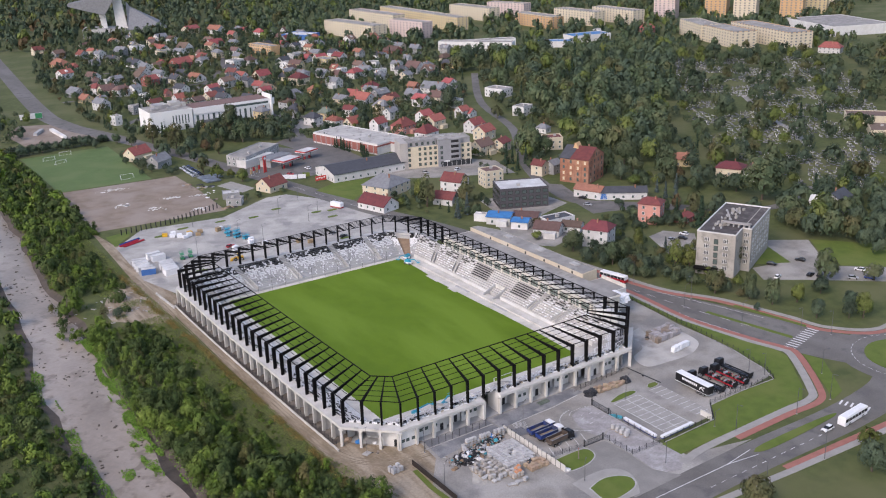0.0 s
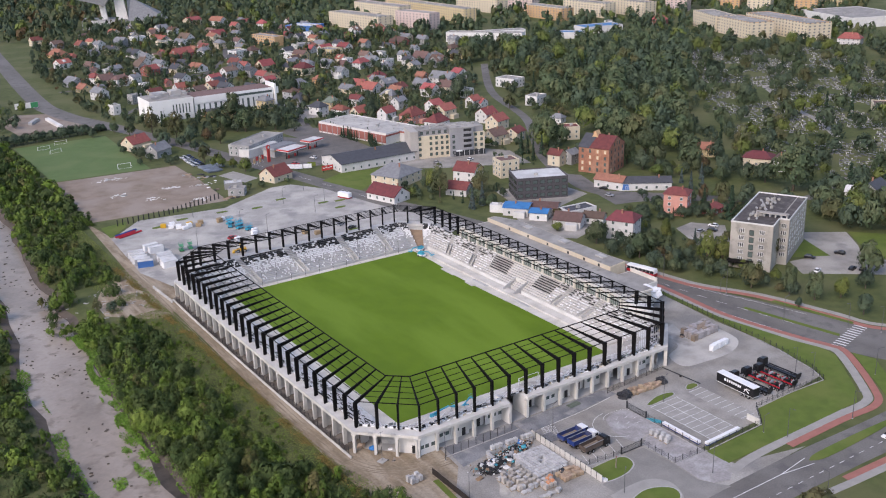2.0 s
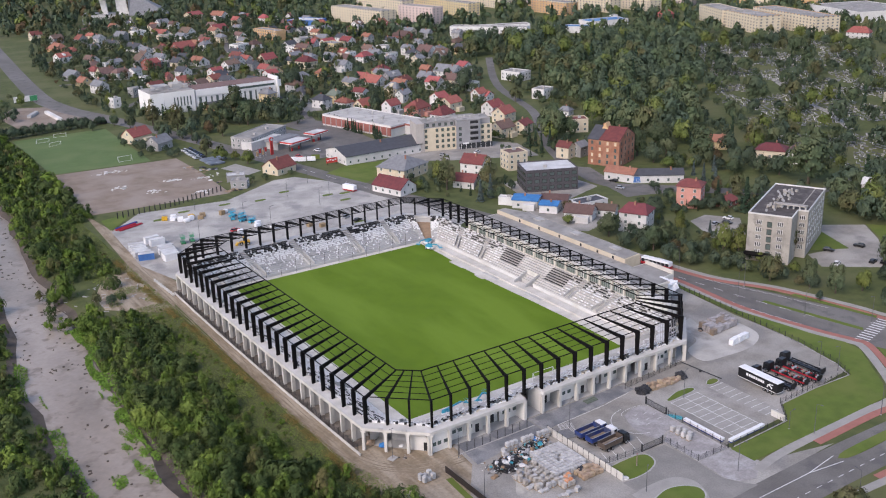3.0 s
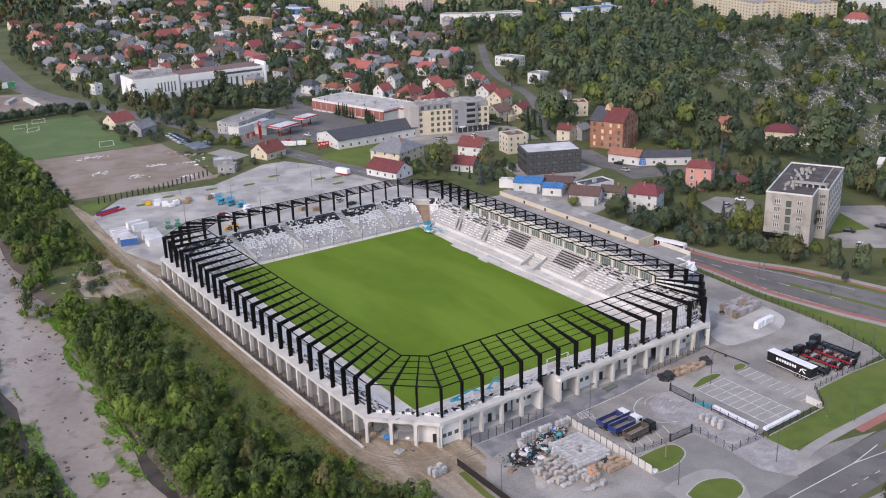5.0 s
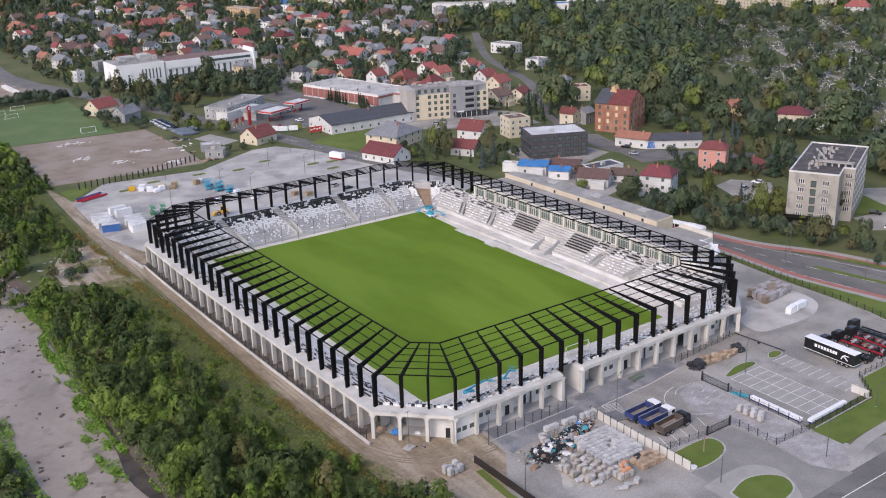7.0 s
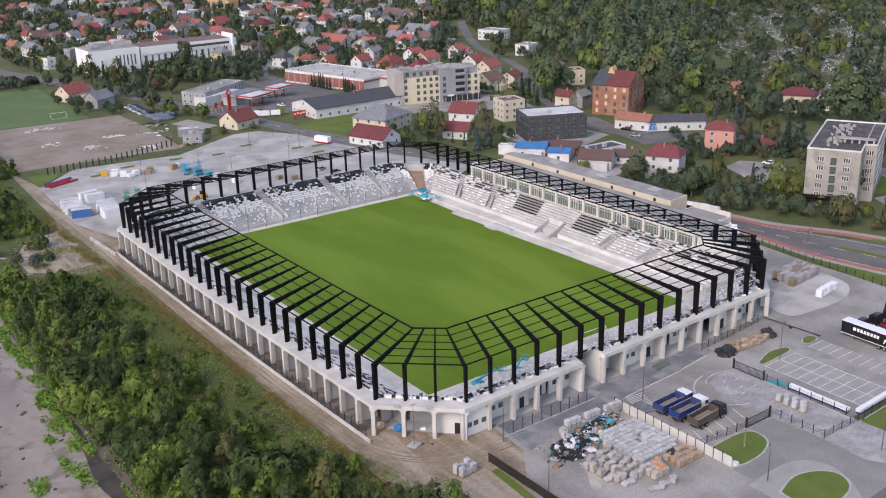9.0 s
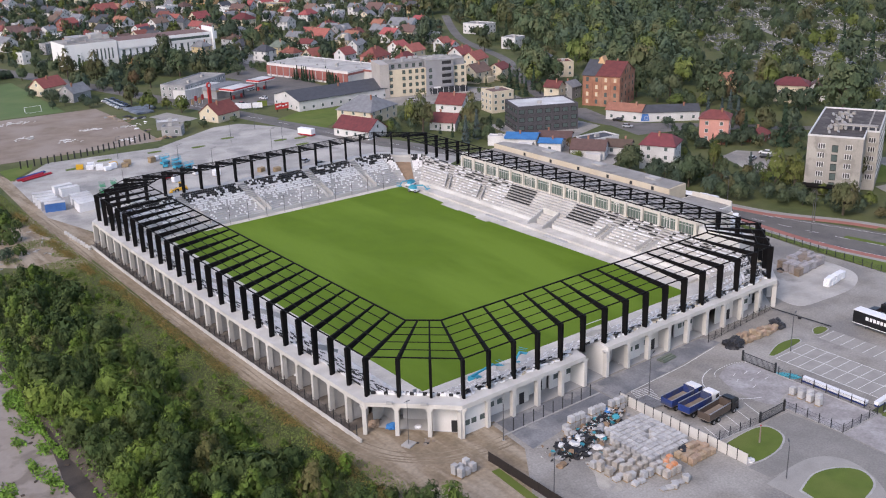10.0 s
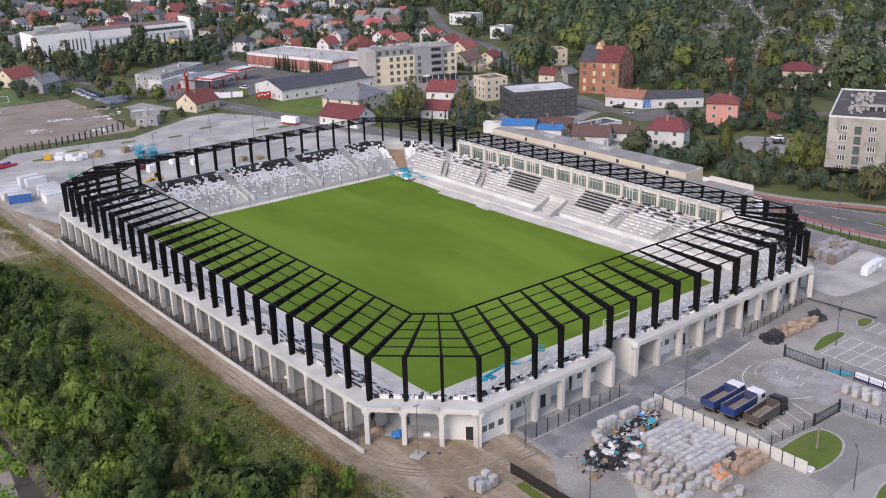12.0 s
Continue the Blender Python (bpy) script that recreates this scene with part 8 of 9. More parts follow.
boundary_wall()
hoard = thing("hoarding", "dark brown sheet hoarding fence", "fence")
brownsheet = mat("dark brown sheet", (0.035, 0.028, 0.026), None, 1.0, 0.6)
pn = Shape().box((0, 0, 0.9), (0.06, 2.4, 1.8)).mesh("sheet_panel", brownsheet)
for k in range(9):
    part("sheet_panel", pn, (), hoard).matrix_basis = pose(-44.2, -84.2 - k * 2.46, 0, 0, 0, 1.5 * (-1) ** k)
low = thing("low_wall", "low pale concrete kerb wall beside the track", "wall")
for k in range(34):
    y = -62.5 + 4.0 * k
    x = -57.3 - 0.7 * (1 - ((y - 6) / 68) ** 2)
    part("wall_block", Shape().box((x, y, 0.3), (0.36, 3.96, 0.7)), CONC, low)
for k in range(2):
    part("wall_block", Shape().box((40.2, -111.6 - 2.2 * k, 0.9), (0.25, 2.1, 1.8)), CONC, low)
# Loose kerb wall at the north-west corner.
LAMPG = mat("lamp housing", (0.12, 0.12, 0.125), None, 1.0, 0.5, 0.3, bump=0)


def street_lamp(x, y, h, rz):
    g = thing("street_lamp", "slim dark grey street lamp with a short arm", "street lamp", "street lamps", at=pose(x, y, 0, 0, 0, rz))
    part("pole", Shape().tube((0, 0, 0), (0, 0, h), 0.1, 0.06), LAMPG, g)
    part("arm", Shape().bar((0, 0, h), (1.3, 0, h + 0.25), 0.07), LAMPG, g)
    part("lamp_head", Shape().hull([(1.1, -0.14, h + 0.16), (1.9, -0.12, h + 0.24), (1.9, 0.12, h + 0.24), (1.1, 0.14, h + 0.16)], [(1.1, -0.12, h + 0.3), (1.85, -0.08, h + 0.34), (1.85, 0.08, h + 0.34), (1.1, 0.12, h + 0.3)]), LAMPG, g)
    part("foot", Shape().box((0, 0, 0.08), (0.4, 0.4, 0.16)), KERB, g)


for x, y, h, rz in ((-43, -97.5, 7, 30), (29, -90.4, 8, 20), (12, -124, 8.5, -80), (41, -123.3, 8.5, -90), (63, -127.2, 8.5, -90), (78.5, -127.4, 8.5, -90), (91, -115, 8.5, -30), (74, -100, 8, 180), (75.5, -105, 8, 180), (-28, 125, 8, 0), (-3, 138, 8, 0), (-15, 166, 8, 0), (4, 125, 8, 0), (28, 160, 8, 0), (97, -50, 9, 0), (101, -74, 9, 0), (113, -90, 9, 180), (119, -98, 9, 180), (100, -20, 9, 180), (106, -45, 9, 180), (-6.5, -84.5, 8, 20), (-11.5, -117.5, 6, 40), (-38, -79.6, 7, 60), (44, 148, 8, 0), (46, 175, 8, 0), (24, -148, 8, 90), (48, -148, 8, 90), (38, -118, 5, 0), (34, 138, 8, 0)):
    street_lamp(x, y, h, rz)

# ---- stored goods in the south yard ----
GREYB = mat("grey paving blocks", (0.47, 0.465, 0.455), (0.38, 0.375, 0.365), 1.5, 0.9, fine=8, bump=0.3)
tint_random(GREYB, 0.15, 0.01)
BROWNB = mat("tan paving blocks", (0.41, 0.31, 0.22), (0.33, 0.24, 0.165), 1.5, 0.9, fine=8, bump=0.3)
tint_random(BROWNB, 0.2, 0.01)
PALLETW = mat("pallet wood", (0.34, 0.25, 0.15), None, 2.0, 0.9)
SACKW = mat("grey woven sack", (0.43, 0.40, 0.355), (0.33, 0.30, 0.265), 1.2, 0.9, fine=6, bump=0.5)
tint_random(SACKW, 0.18, 0.01)
ORANGE = mat("orange woven sack", (0.55, 0.22, 0.10), (0.52, 0.30, 0.20), 1.2, 0.9, fine=6, bump=0.4)


def layered(w, d, h, layers, jitter=0.0):
    s = Shape()
    t = h / layers
    rings = []
    for k in range(layers):
        dx, dy = random.uniform(-jitter, jitter), random.uniform(-jitter, jitter)
        for inset, z in ((0.07, 0.0), (0.0, 0.03), (0.0, t - 0.03), (0.07, t)) if k < layers - 1 else ((0.07, 0.0), (0.0, 0.03), (0.0, t - 0.06), (0.06, t)):
            a, b = w / 2 - inset, d / 2 - inset
            rings.append([(x + dx, y + dy, 0.14 + k * t + z) for x, y in ((-a + 0.05, -b), (a - 0.05, -b), (a, -b + 0.05), (a, b - 0.05), (a - 0.05, b), (-a + 0.05, b), (-a, b - 0.05), (-a, -b + 0.05))])
    for r in rings:
        s.v += r
    for k in range(len(rings) - 1):
        s.f += [(8 * k + i, 8 * k + (i + 1) % 8, 8 * k + 8 + (i + 1) % 8, 8 * k + 8 + i) for i in range(8)]
    n = 8 * (len(rings) - 1)
    s.f += [tuple(range(n, n + 8)), tuple(range(7, -1, -1))]
    s.m += [0] * len(s.f)
    return s


def sack_shape():
    s = Shape()
    rings = []
    for z, r in ((0.15, 0.47), (0.4, 0.54), (0.72, 0.5), (0.78, 0.42), (0.84, 0.47), (1.15, 0.53), (1.4, 0.48), (1.5, 0.3)):
        rings.append([(r * (abs(math.cos(a)) ** 0.5) * np.sign(math.cos(a)) * random.uniform(0.94, 1.06), r * (abs(math.sin(a)) ** 0.5) * np.sign(math.sin(a)) * random.uniform(0.94, 1.06), z) for a in [i * math.tau / 12 + 0.1 for i in range(12)]])
    for a, b in zip(rings[:-1], rings[1:]):
        s.hull(a, b, caps=False)
    s.poly(rings[-1])
    s.weld = True
    return s


PBASE = Shape()
for k in range(5):
    PBASE.box((0, -0.45 + k * 0.225, 0.13), (1.1, 0.14, 0.04))
for k in range(3):
    PBASE.box((-0.5 + k * 0.5, 0, 0.06), (0.12, 1.05, 0.12))
PBASE = PBASE.mesh("pallet", PALLETW)
STACKS = {"grey": [layered(1.0, 1.02, 1.15, 6, 0.015).mesh("block_stack", GREYB) for _ in range(3)], "brown": [layered(1.1, 1.1, random.choice((0.8, 1.0)), 6, 0.03).mesh("block_stack", BROWNB) for _ in range(3)], "sack": [layered(random.uniform(0.9, 1.05), 1.0, random.choice((1.3, 1.5, 1.7)), random.choice((5, 6, 8)), 0.05).mesh("load", SACKW) for _ in range(5)] + [sack_shape().mesh("sack", SACKW)], "orange": [sack_shape().mesh("sack", ORANGE) for _ in range(2)], "low": [layered(1.1, 1.1, 0.5, 3, 0.03).mesh("block_stack", GREYB) for _ in range(2)]}
NAMES = {"grey": ("paver_pallet", "pallet of grey concrete paving blocks"), "brown": ("brick_pallet", "pallet of tan paving bricks"), "sack": ("block_pallet", "pallet of dusty grey-brown concrete blocks"), "orange": ("orange_sack", "orange woven bulk sack on a pallet"), "low": ("low_pallet", "half-empty pallet of grey paving blocks")}


def pallet(kind, x, y, rz, z=0.05, scale=1.0):
    name, label = NAMES[kind]
    g = thing(name, label, "pallet", "stored pallets", at=pose(x, y, z, 0, 0, rz))
    part("pallet", PBASE, (), g)
    b = part("sack" if kind == "orange" else "load", random.choice(STACKS[kind]), (), g)
    b.scale = (1, 1, scale)
    return g


for i in range(9):
    for j in range(10):
        if (i, j) in ((4, 5), (8, 0), (0, 9), (8, 1)):
            continue
        pallet("grey" if (i, j) != (3, 4) else "low", -15.2 - i * 1.18 + random.uniform(-0.04, 0.04), -90.4 - j * 1.18 + random.uniform(-0.04, 0.04), random.uniform(-3, 3), scale=random.uniform(1.12, 1.2))
for k in range(12):
    for z in (0.05, 1.32)[: 2 if k % 4 else 1]:
        pallet("grey", -27.6 + k * 1.2, -84.2 - k * 0.06, random.uniform(-3, 3), z, 0.95)
for k in range(3):
    pallet("grey", -28.4, -85.6 - 1.3 * k, random.uniform(-3, 3))
for k in range(34):
    i, j = k % 6, k // 6
    kind = random.choice(("sack", "sack", "grey", "low", "sack", "low")) if j > 2 else random.choice(("sack", "sack", "grey"))
    pallet(kind, -26.3 - j * 1.2 + random.uniform(-0.3, 0.3), -94.4 - i * 1.65 - j * 0.25 + random.uniform(-0.3, 0.3), random.uniform(-12, 12))
for k in range(9):
    pallet(random.choice(("sack", "grey", "sack")), -25.6 + (k % 3) * 1.25, -102.6 - (k // 3) * 1.3, random.uniform(-8, 8))
for x, y in ((-23.6, -103.4), (-24.6, -104.9), (-22.4, -102.9), (-23.4, -104.8)):
    pallet("orange", x, y, random.uniform(-10, 10), scale=1.25)
for k in range(15):
    pallet("brown", -19.4 + (k % 5) * 1.25 + random.uniform(-0.1, 0.1), -102.4 - (k // 5) * 1.35 + random.uniform(-0.1, 0.1), random.uniform(-5, 5), scale=random.uniform(1.0, 1.4))
for k in range(7):
    pallet(("low", "low", "grey")[k % 3], -28.6 + k * 0.9, -107.2 - 0.35 * (k % 3), random.uniform(-30, 30), scale=random.uniform(0.5, 1.0))
for k in range(11):
    pallet("brown", 24.5 + k * 1.12, -80.6 - 0.12 * k + random.uniform(-0.3, 0.3), random.uniform(-16, 16), scale=random.uniform(1.1, 1.9))
for k in range(9):
    pallet("brown", 25.5 + k * 1.15, -82.0 - 0.05 * k + random.uniform(-0.3, 0.3), random.uniform(-16, 16), scale=random.uniform(0.6, 1.5))
for k in range(7):
    pallet("grey", 13.5 + (k % 2) * 1.4, -101.5 - k * 0.9, random.uniform(-3, 3), scale=1.2)
for k in range(6):
    pallet("grey", -48.6 - (k % 3) * 1.25 + 0.3 * (k // 3), -82.6 - (k // 3) * 1.3 - (k % 3) * 0.1, 8 + random.uniform(-5, 5), scale=(1.5, 1.1, 1.5, 1.3, 0.9, 1.4)[k])


def crumple(r, seed, squash=0.6):
    """A crumpled lump, as a bag or a heap of sheeting."""
    bm = bmesh.new()
    bmesh.ops.create_icosphere(bm, subdivisions=2 if r < 0.8 else 4, radius=r)
    for v in bm.verts:
        n = noise.noise(v.co * (1.6 / r) + Vector((seed * 7.1, seed * 3.3, seed)))
        if r >= 0.8:
            n += 0.45 * noise.noise(v.co * 2.6 + Vector((seed, seed, 0))) + 0.2 * noise.noise(v.co * 6)
        v.co *= 1 + 0.5 * n
        v.co.z = max(v.co.z * squash, -0.35 * r * squash)
    return bm


def lump(name, x, y, z, r, material, label, category, squash=0.6, parent=None, scale=(1, 1, 1)):
    bm = crumple(r, random.uniform(0, 50), squash)
    me = bpy.data.meshes.new(name)
    bm.to_mesh(me)
    bm.free()
    me.materials.append(material)
    if parent:
        ob = new(name, me)
        ob.parent = parent
    else:
        ob = thing(name, label, category, data=me)
    ob.matrix_basis = pose(x, y, z + 0.3 * r * squash, 0, 0, random.uniform(0, 360)) @ Matrix.Diagonal((*scale, 1))
    return ob


TARP = mat("black tarpaulin", (0.025, 0.026, 0.03), (0.035, 0.036, 0.04), 1.0, 0.45, fine=3, bump=0.6)
TRASH = [mat("black refuse", (0.025, 0.025, 0.027), None, 2.0, 0.5), mat("white refuse", (0.68, 0.68, 0.67), (0.5, 0.5, 0.5), 2.0, 0.6), mat("teal refuse", (0.05, 0.33, 0.40), None, 2.0, 0.5), mat("blue refuse", (0.04, 0.22, 0.55), None, 2.0, 0.5), mat("brown refuse", (0.28, 0.19, 0.12), None, 2.0, 0.8), mat("grey refuse", (0.33, 0.33, 0.33), None, 2.0, 0.8)]
heap = thing("rubbish_heap", "long heap of torn sheeting, sacks and building waste", "rubbish")
base = Shape()
for u in (0.1, 0.35, 0.6, 0.85):
    c = lerp((-33.4, -90.2), (-17, -86.2), u)
    lump("mound", c[0], c[1], 0, 2.4 * (1 - 0.35 * u), TRASH[0], "", "", 0.5, heap, (1.2, 0.9, 1))
for k in range(760):
    u = random.random()
    c = lerp((-33.4, -90.2), (-17, -86.2), u)
    spread = 4.4 * (1 - 0.45 * u)
    dx, dy = random.gauss(0, spread * 0.45), random.gauss(0, spread * 0.38)
    high = max(0, 1.9 - 0.5 * math.hypot(dx, dy)) * random.uniform(0.5, 1.0)
    r = random.uniform(0.35, 0.75) if k < 120 else random.uniform(0.15, 0.5)
    pick = random.choices(range(6), (5.5, 4.4, 1.6, 0.6, 2.6, 2.6))[0]
    if k < 120:
        lump("refuse_piece", c[0] + dx, c[1] + dy, high, r, TRASH[pick], "", "", random.uniform(0.45, 0.8), heap, (random.uniform(0.7, 1.5), 1, 1))
    else:
        m = Matrix.Translation((c[0] + dx, c[1] + dy, high)) @ Euler((random.gauss(0, 0.7), random.gauss(0, 0.7), random.random() * 6)).to_matrix().to_4x4()
        o = [m @ Vector((a * r * 0.9, b * r * 0.6, 0)) for a, b in ((-1, -1), (1, -1), (1, 1), (-1, 1))]
        base.hull(o, [p + Vector((0, 0, 0.06)) for p in o], pick)
tagged(part("refuse_scrap", base, TRASH, heap), kind="stuff")
lump("tarpaulin", 22.6, -81.4, 0, 2.0, TARP, "black tarpaulin bundled over stacked goods", "tarpaulin", 0.75)
lump("tarpaulin", 37.4, -81.2, 0, 1.7, TARP, "black tarpaulin bundled over stacked goods", "tarpaulin", 0.75)
lump("tarpaulin", -17.6, -101.8, 0.9, 1.0, TARP, "black sheeting thrown over brick pallets", "tarpaulin", 0.4, scale=(1.5, 0.8, 1))
lump("tarpaulin", 19.4, -96.6, 0, 1.0, TRASH[2], "turquoise tarpaulin folded by the fence", "tarpaulin", 0.4, scale=(0.7, 2.2, 1))
lump("plastic_bundle", -11.6, -110.4, 0, 0.8, TRASH[1], "pale plastic bundle by the wall end", "bundle", 0.6)
lump("tarpaulin", -50.4, -63.6, 0, 0.9, TRASH[3], "bright blue tarpaulin under the stand", "tarpaulin", 0.8)
pipe = thing("barrier_pole", "long dark pole lying across the yard", "pole")
part("pole", Shape().bar((43.8, -75.2, 0.7), (45.2, -89.2, 0.5), 0.18), FENCEP, pipe)
part("foot", Shape().box((44.5, -82, 0.3), (0.5, 0.5, 0.6)), FENCEP, pipe)
board = thing("pitch_board", "long white padded beam with a blue foot", "beam", "white beams")
part("beam", Shape().box((19.8, -106, 0.75), (1.0, 13, 0.6)), WHITEP, board)
part("foot", Shape().box((19.8, -106, 0.25), (0.8, 12.8, 0.4)), BLUEP, board)
board = thing("pitch_board", "long white padded beam with a blue foot", "beam", "white beams")
part("beam", Shape().box((27.2, -113.6, 0.75), (13, 1.0, 0.6), 2), WHITEP, board)
part("foot", Shape().box((27.2, -113.6, 0.25), (12.8, 0.8, 0.4), 2), BLUEP, board)
pipes = thing("pipe_bundle", "bundle of pale steel profiles lying by the wall", "profiles")
for k in range(9):
    part("profile", Shape().bar((-11.6 + k * 0.5, -84.6, 0.3), (-11.2 + k * 0.5, -88.6 - 0.1 * k, 0.3), 0.22), RIM, pipes)
pipes = thing("profile_stack", "bundle of green-grey profiles before the stand", "profiles")
for k in range(5):
    part("profile", Shape().bar((5.5, -76 - 0.4 * k, 0.3 + 0.12 * (k % 2)), (9.5, -75.7 - 0.4 * k, 0.3 + 0.12 * (k % 2)), 0.3), ROOFS["t"], pipes)

# ---- east yard ----
PINKG = mat("pinkish grey block packs", (0.33, 0.305, 0.30), (0.25, 0.23, 0.228), 1.5, 0.9, fine=6, bump=0.3, c3=(0.42, 0.40, 0.40), patch=0.4)
tint_random(PINKG, 0.15, 0.01)
for k in range(24):
    i, j = k % 6, k // 6
    g = thing("block_pallet", "tall pallet of pinkish grey paving blocks", "pallet", "block pallets", at=pose(66.8 + i * 2.1 + j * 0.25 + random.uniform(-0.1, 0.1), -66.6 + j * 1.75 + i * 0.2 + random.uniform(-0.1, 0.1), 0.05, 0, 0, random.uniform(-4, 4)))
    part("pallet", PBASE, (), g).scale = (1.5, 1.3, 1)
    part("load", layered(1.8, 1.5, random.uniform(1.7, 2.3), 6, 0.05), PINKG if k % 9 else RUST, g)
g = thing("board_stack", "weathered brown boards lying on the block pallets", "boards")
for k in range(7):
    part("board", Shape().bar((70 + k * 0.8, -65 + 0.3 * k, 2.3), (72.6 + k * 0.8, -62.4 + 0.2 * k, 2.36), 0.5, 0.14), RUST, g)
for k in range(5):
    lump("scrap_pile", 65.6 + k * 1.1, -61.6 + random.uniform(-1, 0.8), 0, random.uniform(0.6, 1.0), TARP if k % 2 else RUST, "dark bundled scrap beside the stand end", "scrap", 0.5)
for x, y, h in ((65.6, -75.2, 1.9), (67.3, -75.0, 2.0), (69.0, -74.8, 2.0), (70.7, -74.5, 1.9), (72.4, -74.3, 1.8)):
    g = thing("wrapped_pallet", "tall pallet wrapped in white plastic film", "pallet", "wrapped pallets", at=pose(x, y, 0.05, 0, 0, 10))
    part("pallet", PBASE, (), g)
    part("wrap", layered(1.66, 1.5, h, 3, 0.08), SHEETW, g)
lump("plastic_sheeting", 74.5, -39.0, 5.0, 3.4, SHEETW, "billowing white plastic sheeting over a scaffold", "sheeting", 0.7)

# ---- north yard ----
def container(x, y, rz, paint, label, length=6.0):
    g = thing("container", label, "container", "site containers", at=pose(x, y, 0.05, 0, 0, rz))
    b = Shape().box((0, 0, 1.28), (length, 2.4, 2.76))
    part("body", b, paint, g)
    rib = Shape().box((0, 0, 1.35), (0.1, 2.5, 2.4)).mesh("rib", paint)
    for k in range(int(length / 0.6)):
        part("rib", rib, (), g).location = (-length / 2 + 0.3 + k * 0.6, 0, 0)
    part("roof", Shape().box((0, 0, 2.66), (length + 0.05, 2.5, 0.12)), ROOFS["w"], g)
    part("door", Shape().box((length / 2 + 0.03, 0, 1.35), (0.06, 2.2, 2.3)), SILVER, g)


for x, y, p, w in ((-53.4, 128.6, WHITEP, "white"), (-53.8, 124.6, WHITEP, "white"), (-54.2, 120.6, WHITEP, "white"), (-54.0, 117.6, SILVER, "pale grey"), (-53.8, 114.4, WALLS["u"], "blue"), (-44.6, 119.2, SILVER, "pale grey"), (-45.0, 116.4, WHITEP, "white"), (-45.3, 113.6, SILVER, "pale grey"), (-45.6, 110.8, WHITEP, "white"), (-45.9, 108, WHITEP, "white"), (-45.5, 133.5, WHITEP, "white"), (-44.6, 129.2, WHITEP, "white")):
    container(x, y, 4 if x > -50 else -14, p, f"{w} ribbed site container in the north yard", 6.0)


def scissor_lift(x, y, rz, paint, high, label):
    g = thing("scissor_lift", label, "lift", "lifting machines", at=pose(x, y, 0.05, 0, 0, rz))
    part("chassis", Shape().box((0, 0, 0.7), (3.2, 1.7, 0.7)), paint, g)
    part("platform", Shape().box((0, 0, high), (3.4, 1.7, 0.15)), paint, g)
    for k in range(3):
        z0, z1 = 1.05 + (high - 1.1) * k / 3, 1.05 + (high - 1.1) * (k + 1) / 3
        for a, b in ((z0, z1), (z1, z0)):
            part("scissor_arm", Shape().bar((-1.4, 0.5, a), (1.4, 0.5, b), 0.12), RIM, g)
    rail = Shape()
    for z in (high + 0.55, high + 1.05):
        for sy in (-0.8, 0.8):
            rail.bar((-1.65, sy, z), (1.65, sy, z), 0.06)
        for sx in (-1.65, 1.65):
            rail.bar((sx, -0.8, z), (sx, 0.8, z), 0.06)
    part("rail", rail, paint, g)
    for sx in (-1.1, 1.1):
        for sy in (-0.8, 0.8):
            wheel(g, sx, sy, 0.4, 0.9)


def boom_lift(x, y, z, rz, paint, reach, label):
    g = thing("boom_lift", label, "lift", "lifting machines", at=pose(x, y, z, 0, 0, rz))
    part("chassis", Shape().box((0, 0, 0.75), (3.2, 2.0, 0.6)), WHITEP, g)
    part("turret", Shape().hull([(-1.6, -0.8, 1.05), (1.0, -0.8, 1.05), (1.0, 0.8, 1.05), (-1.6, 0.8, 1.05)], [(-1.5, -0.7, 1.9), (0.6, -0.7, 1.7), (0.6, 0.7, 1.7), (-1.5, 0.7, 1.9)]), paint, g)
    part("boom", Shape().bar((-1.2, 0, 2.0), (reach, 0, 2.6), 0.35), paint, g)
    part("jib", Shape().bar((reach, 0, 2.6), (reach + 1.4, 0, 1.8), 0.22), paint, g)
    b = part("basket", Shape().box((reach + 1.9, 0, 1.7), (0.9, 1.8, 0.12)), paint, g)
    part("basket_rail", Shape().bar((reach + 1.5, -0.9, 2.6), (reach + 1.5, 0.9, 2.6), 0.06).bar((reach + 2.3, -0.9, 2.6), (reach + 2.3, 0.9, 2.6), 0.06), paint, b)
    for sx in (-1.1, 1.1):
        for sy in (-0.95, 0.95):
            wheel(g, sx, sy, 0.48, 0.9)


for x, y, rz in ((-5, 146, 20), (-2.6, 141, 25), (-4, 137, 15), (-1.5, 132.5, 20), (-6.5, 142, 70)):
    scissor_lift(x, y, rz, TEAL, random.choice((1.8, 2.4)), "turquoise scissor lift parked in the car park")
for x, y in ((-35.5, 124), (-31.5, 124.5)):
    scissor_lift(x, y, 80, GREENP, 2.4, "green scissor lift parked behind the stand")
boom_lift(-28.2, -60.2, 0.05, 4, TEAL, 4.5, "turquoise boom lift parked beside the pitch")
boom_lift(-18.5, -60.6, 0.05, 30, TEAL, 2.5, "small turquoise lift beside the pitch")
boom_lift(43.5, 61.5, 0.05, 200, TEAL, 4.5, "turquoise boom lift in the pitch corner")
boom_lift(40.5, 55.5, 0.05, -70, TEAL, 3.5, "turquoise boom lift beside the pitch")


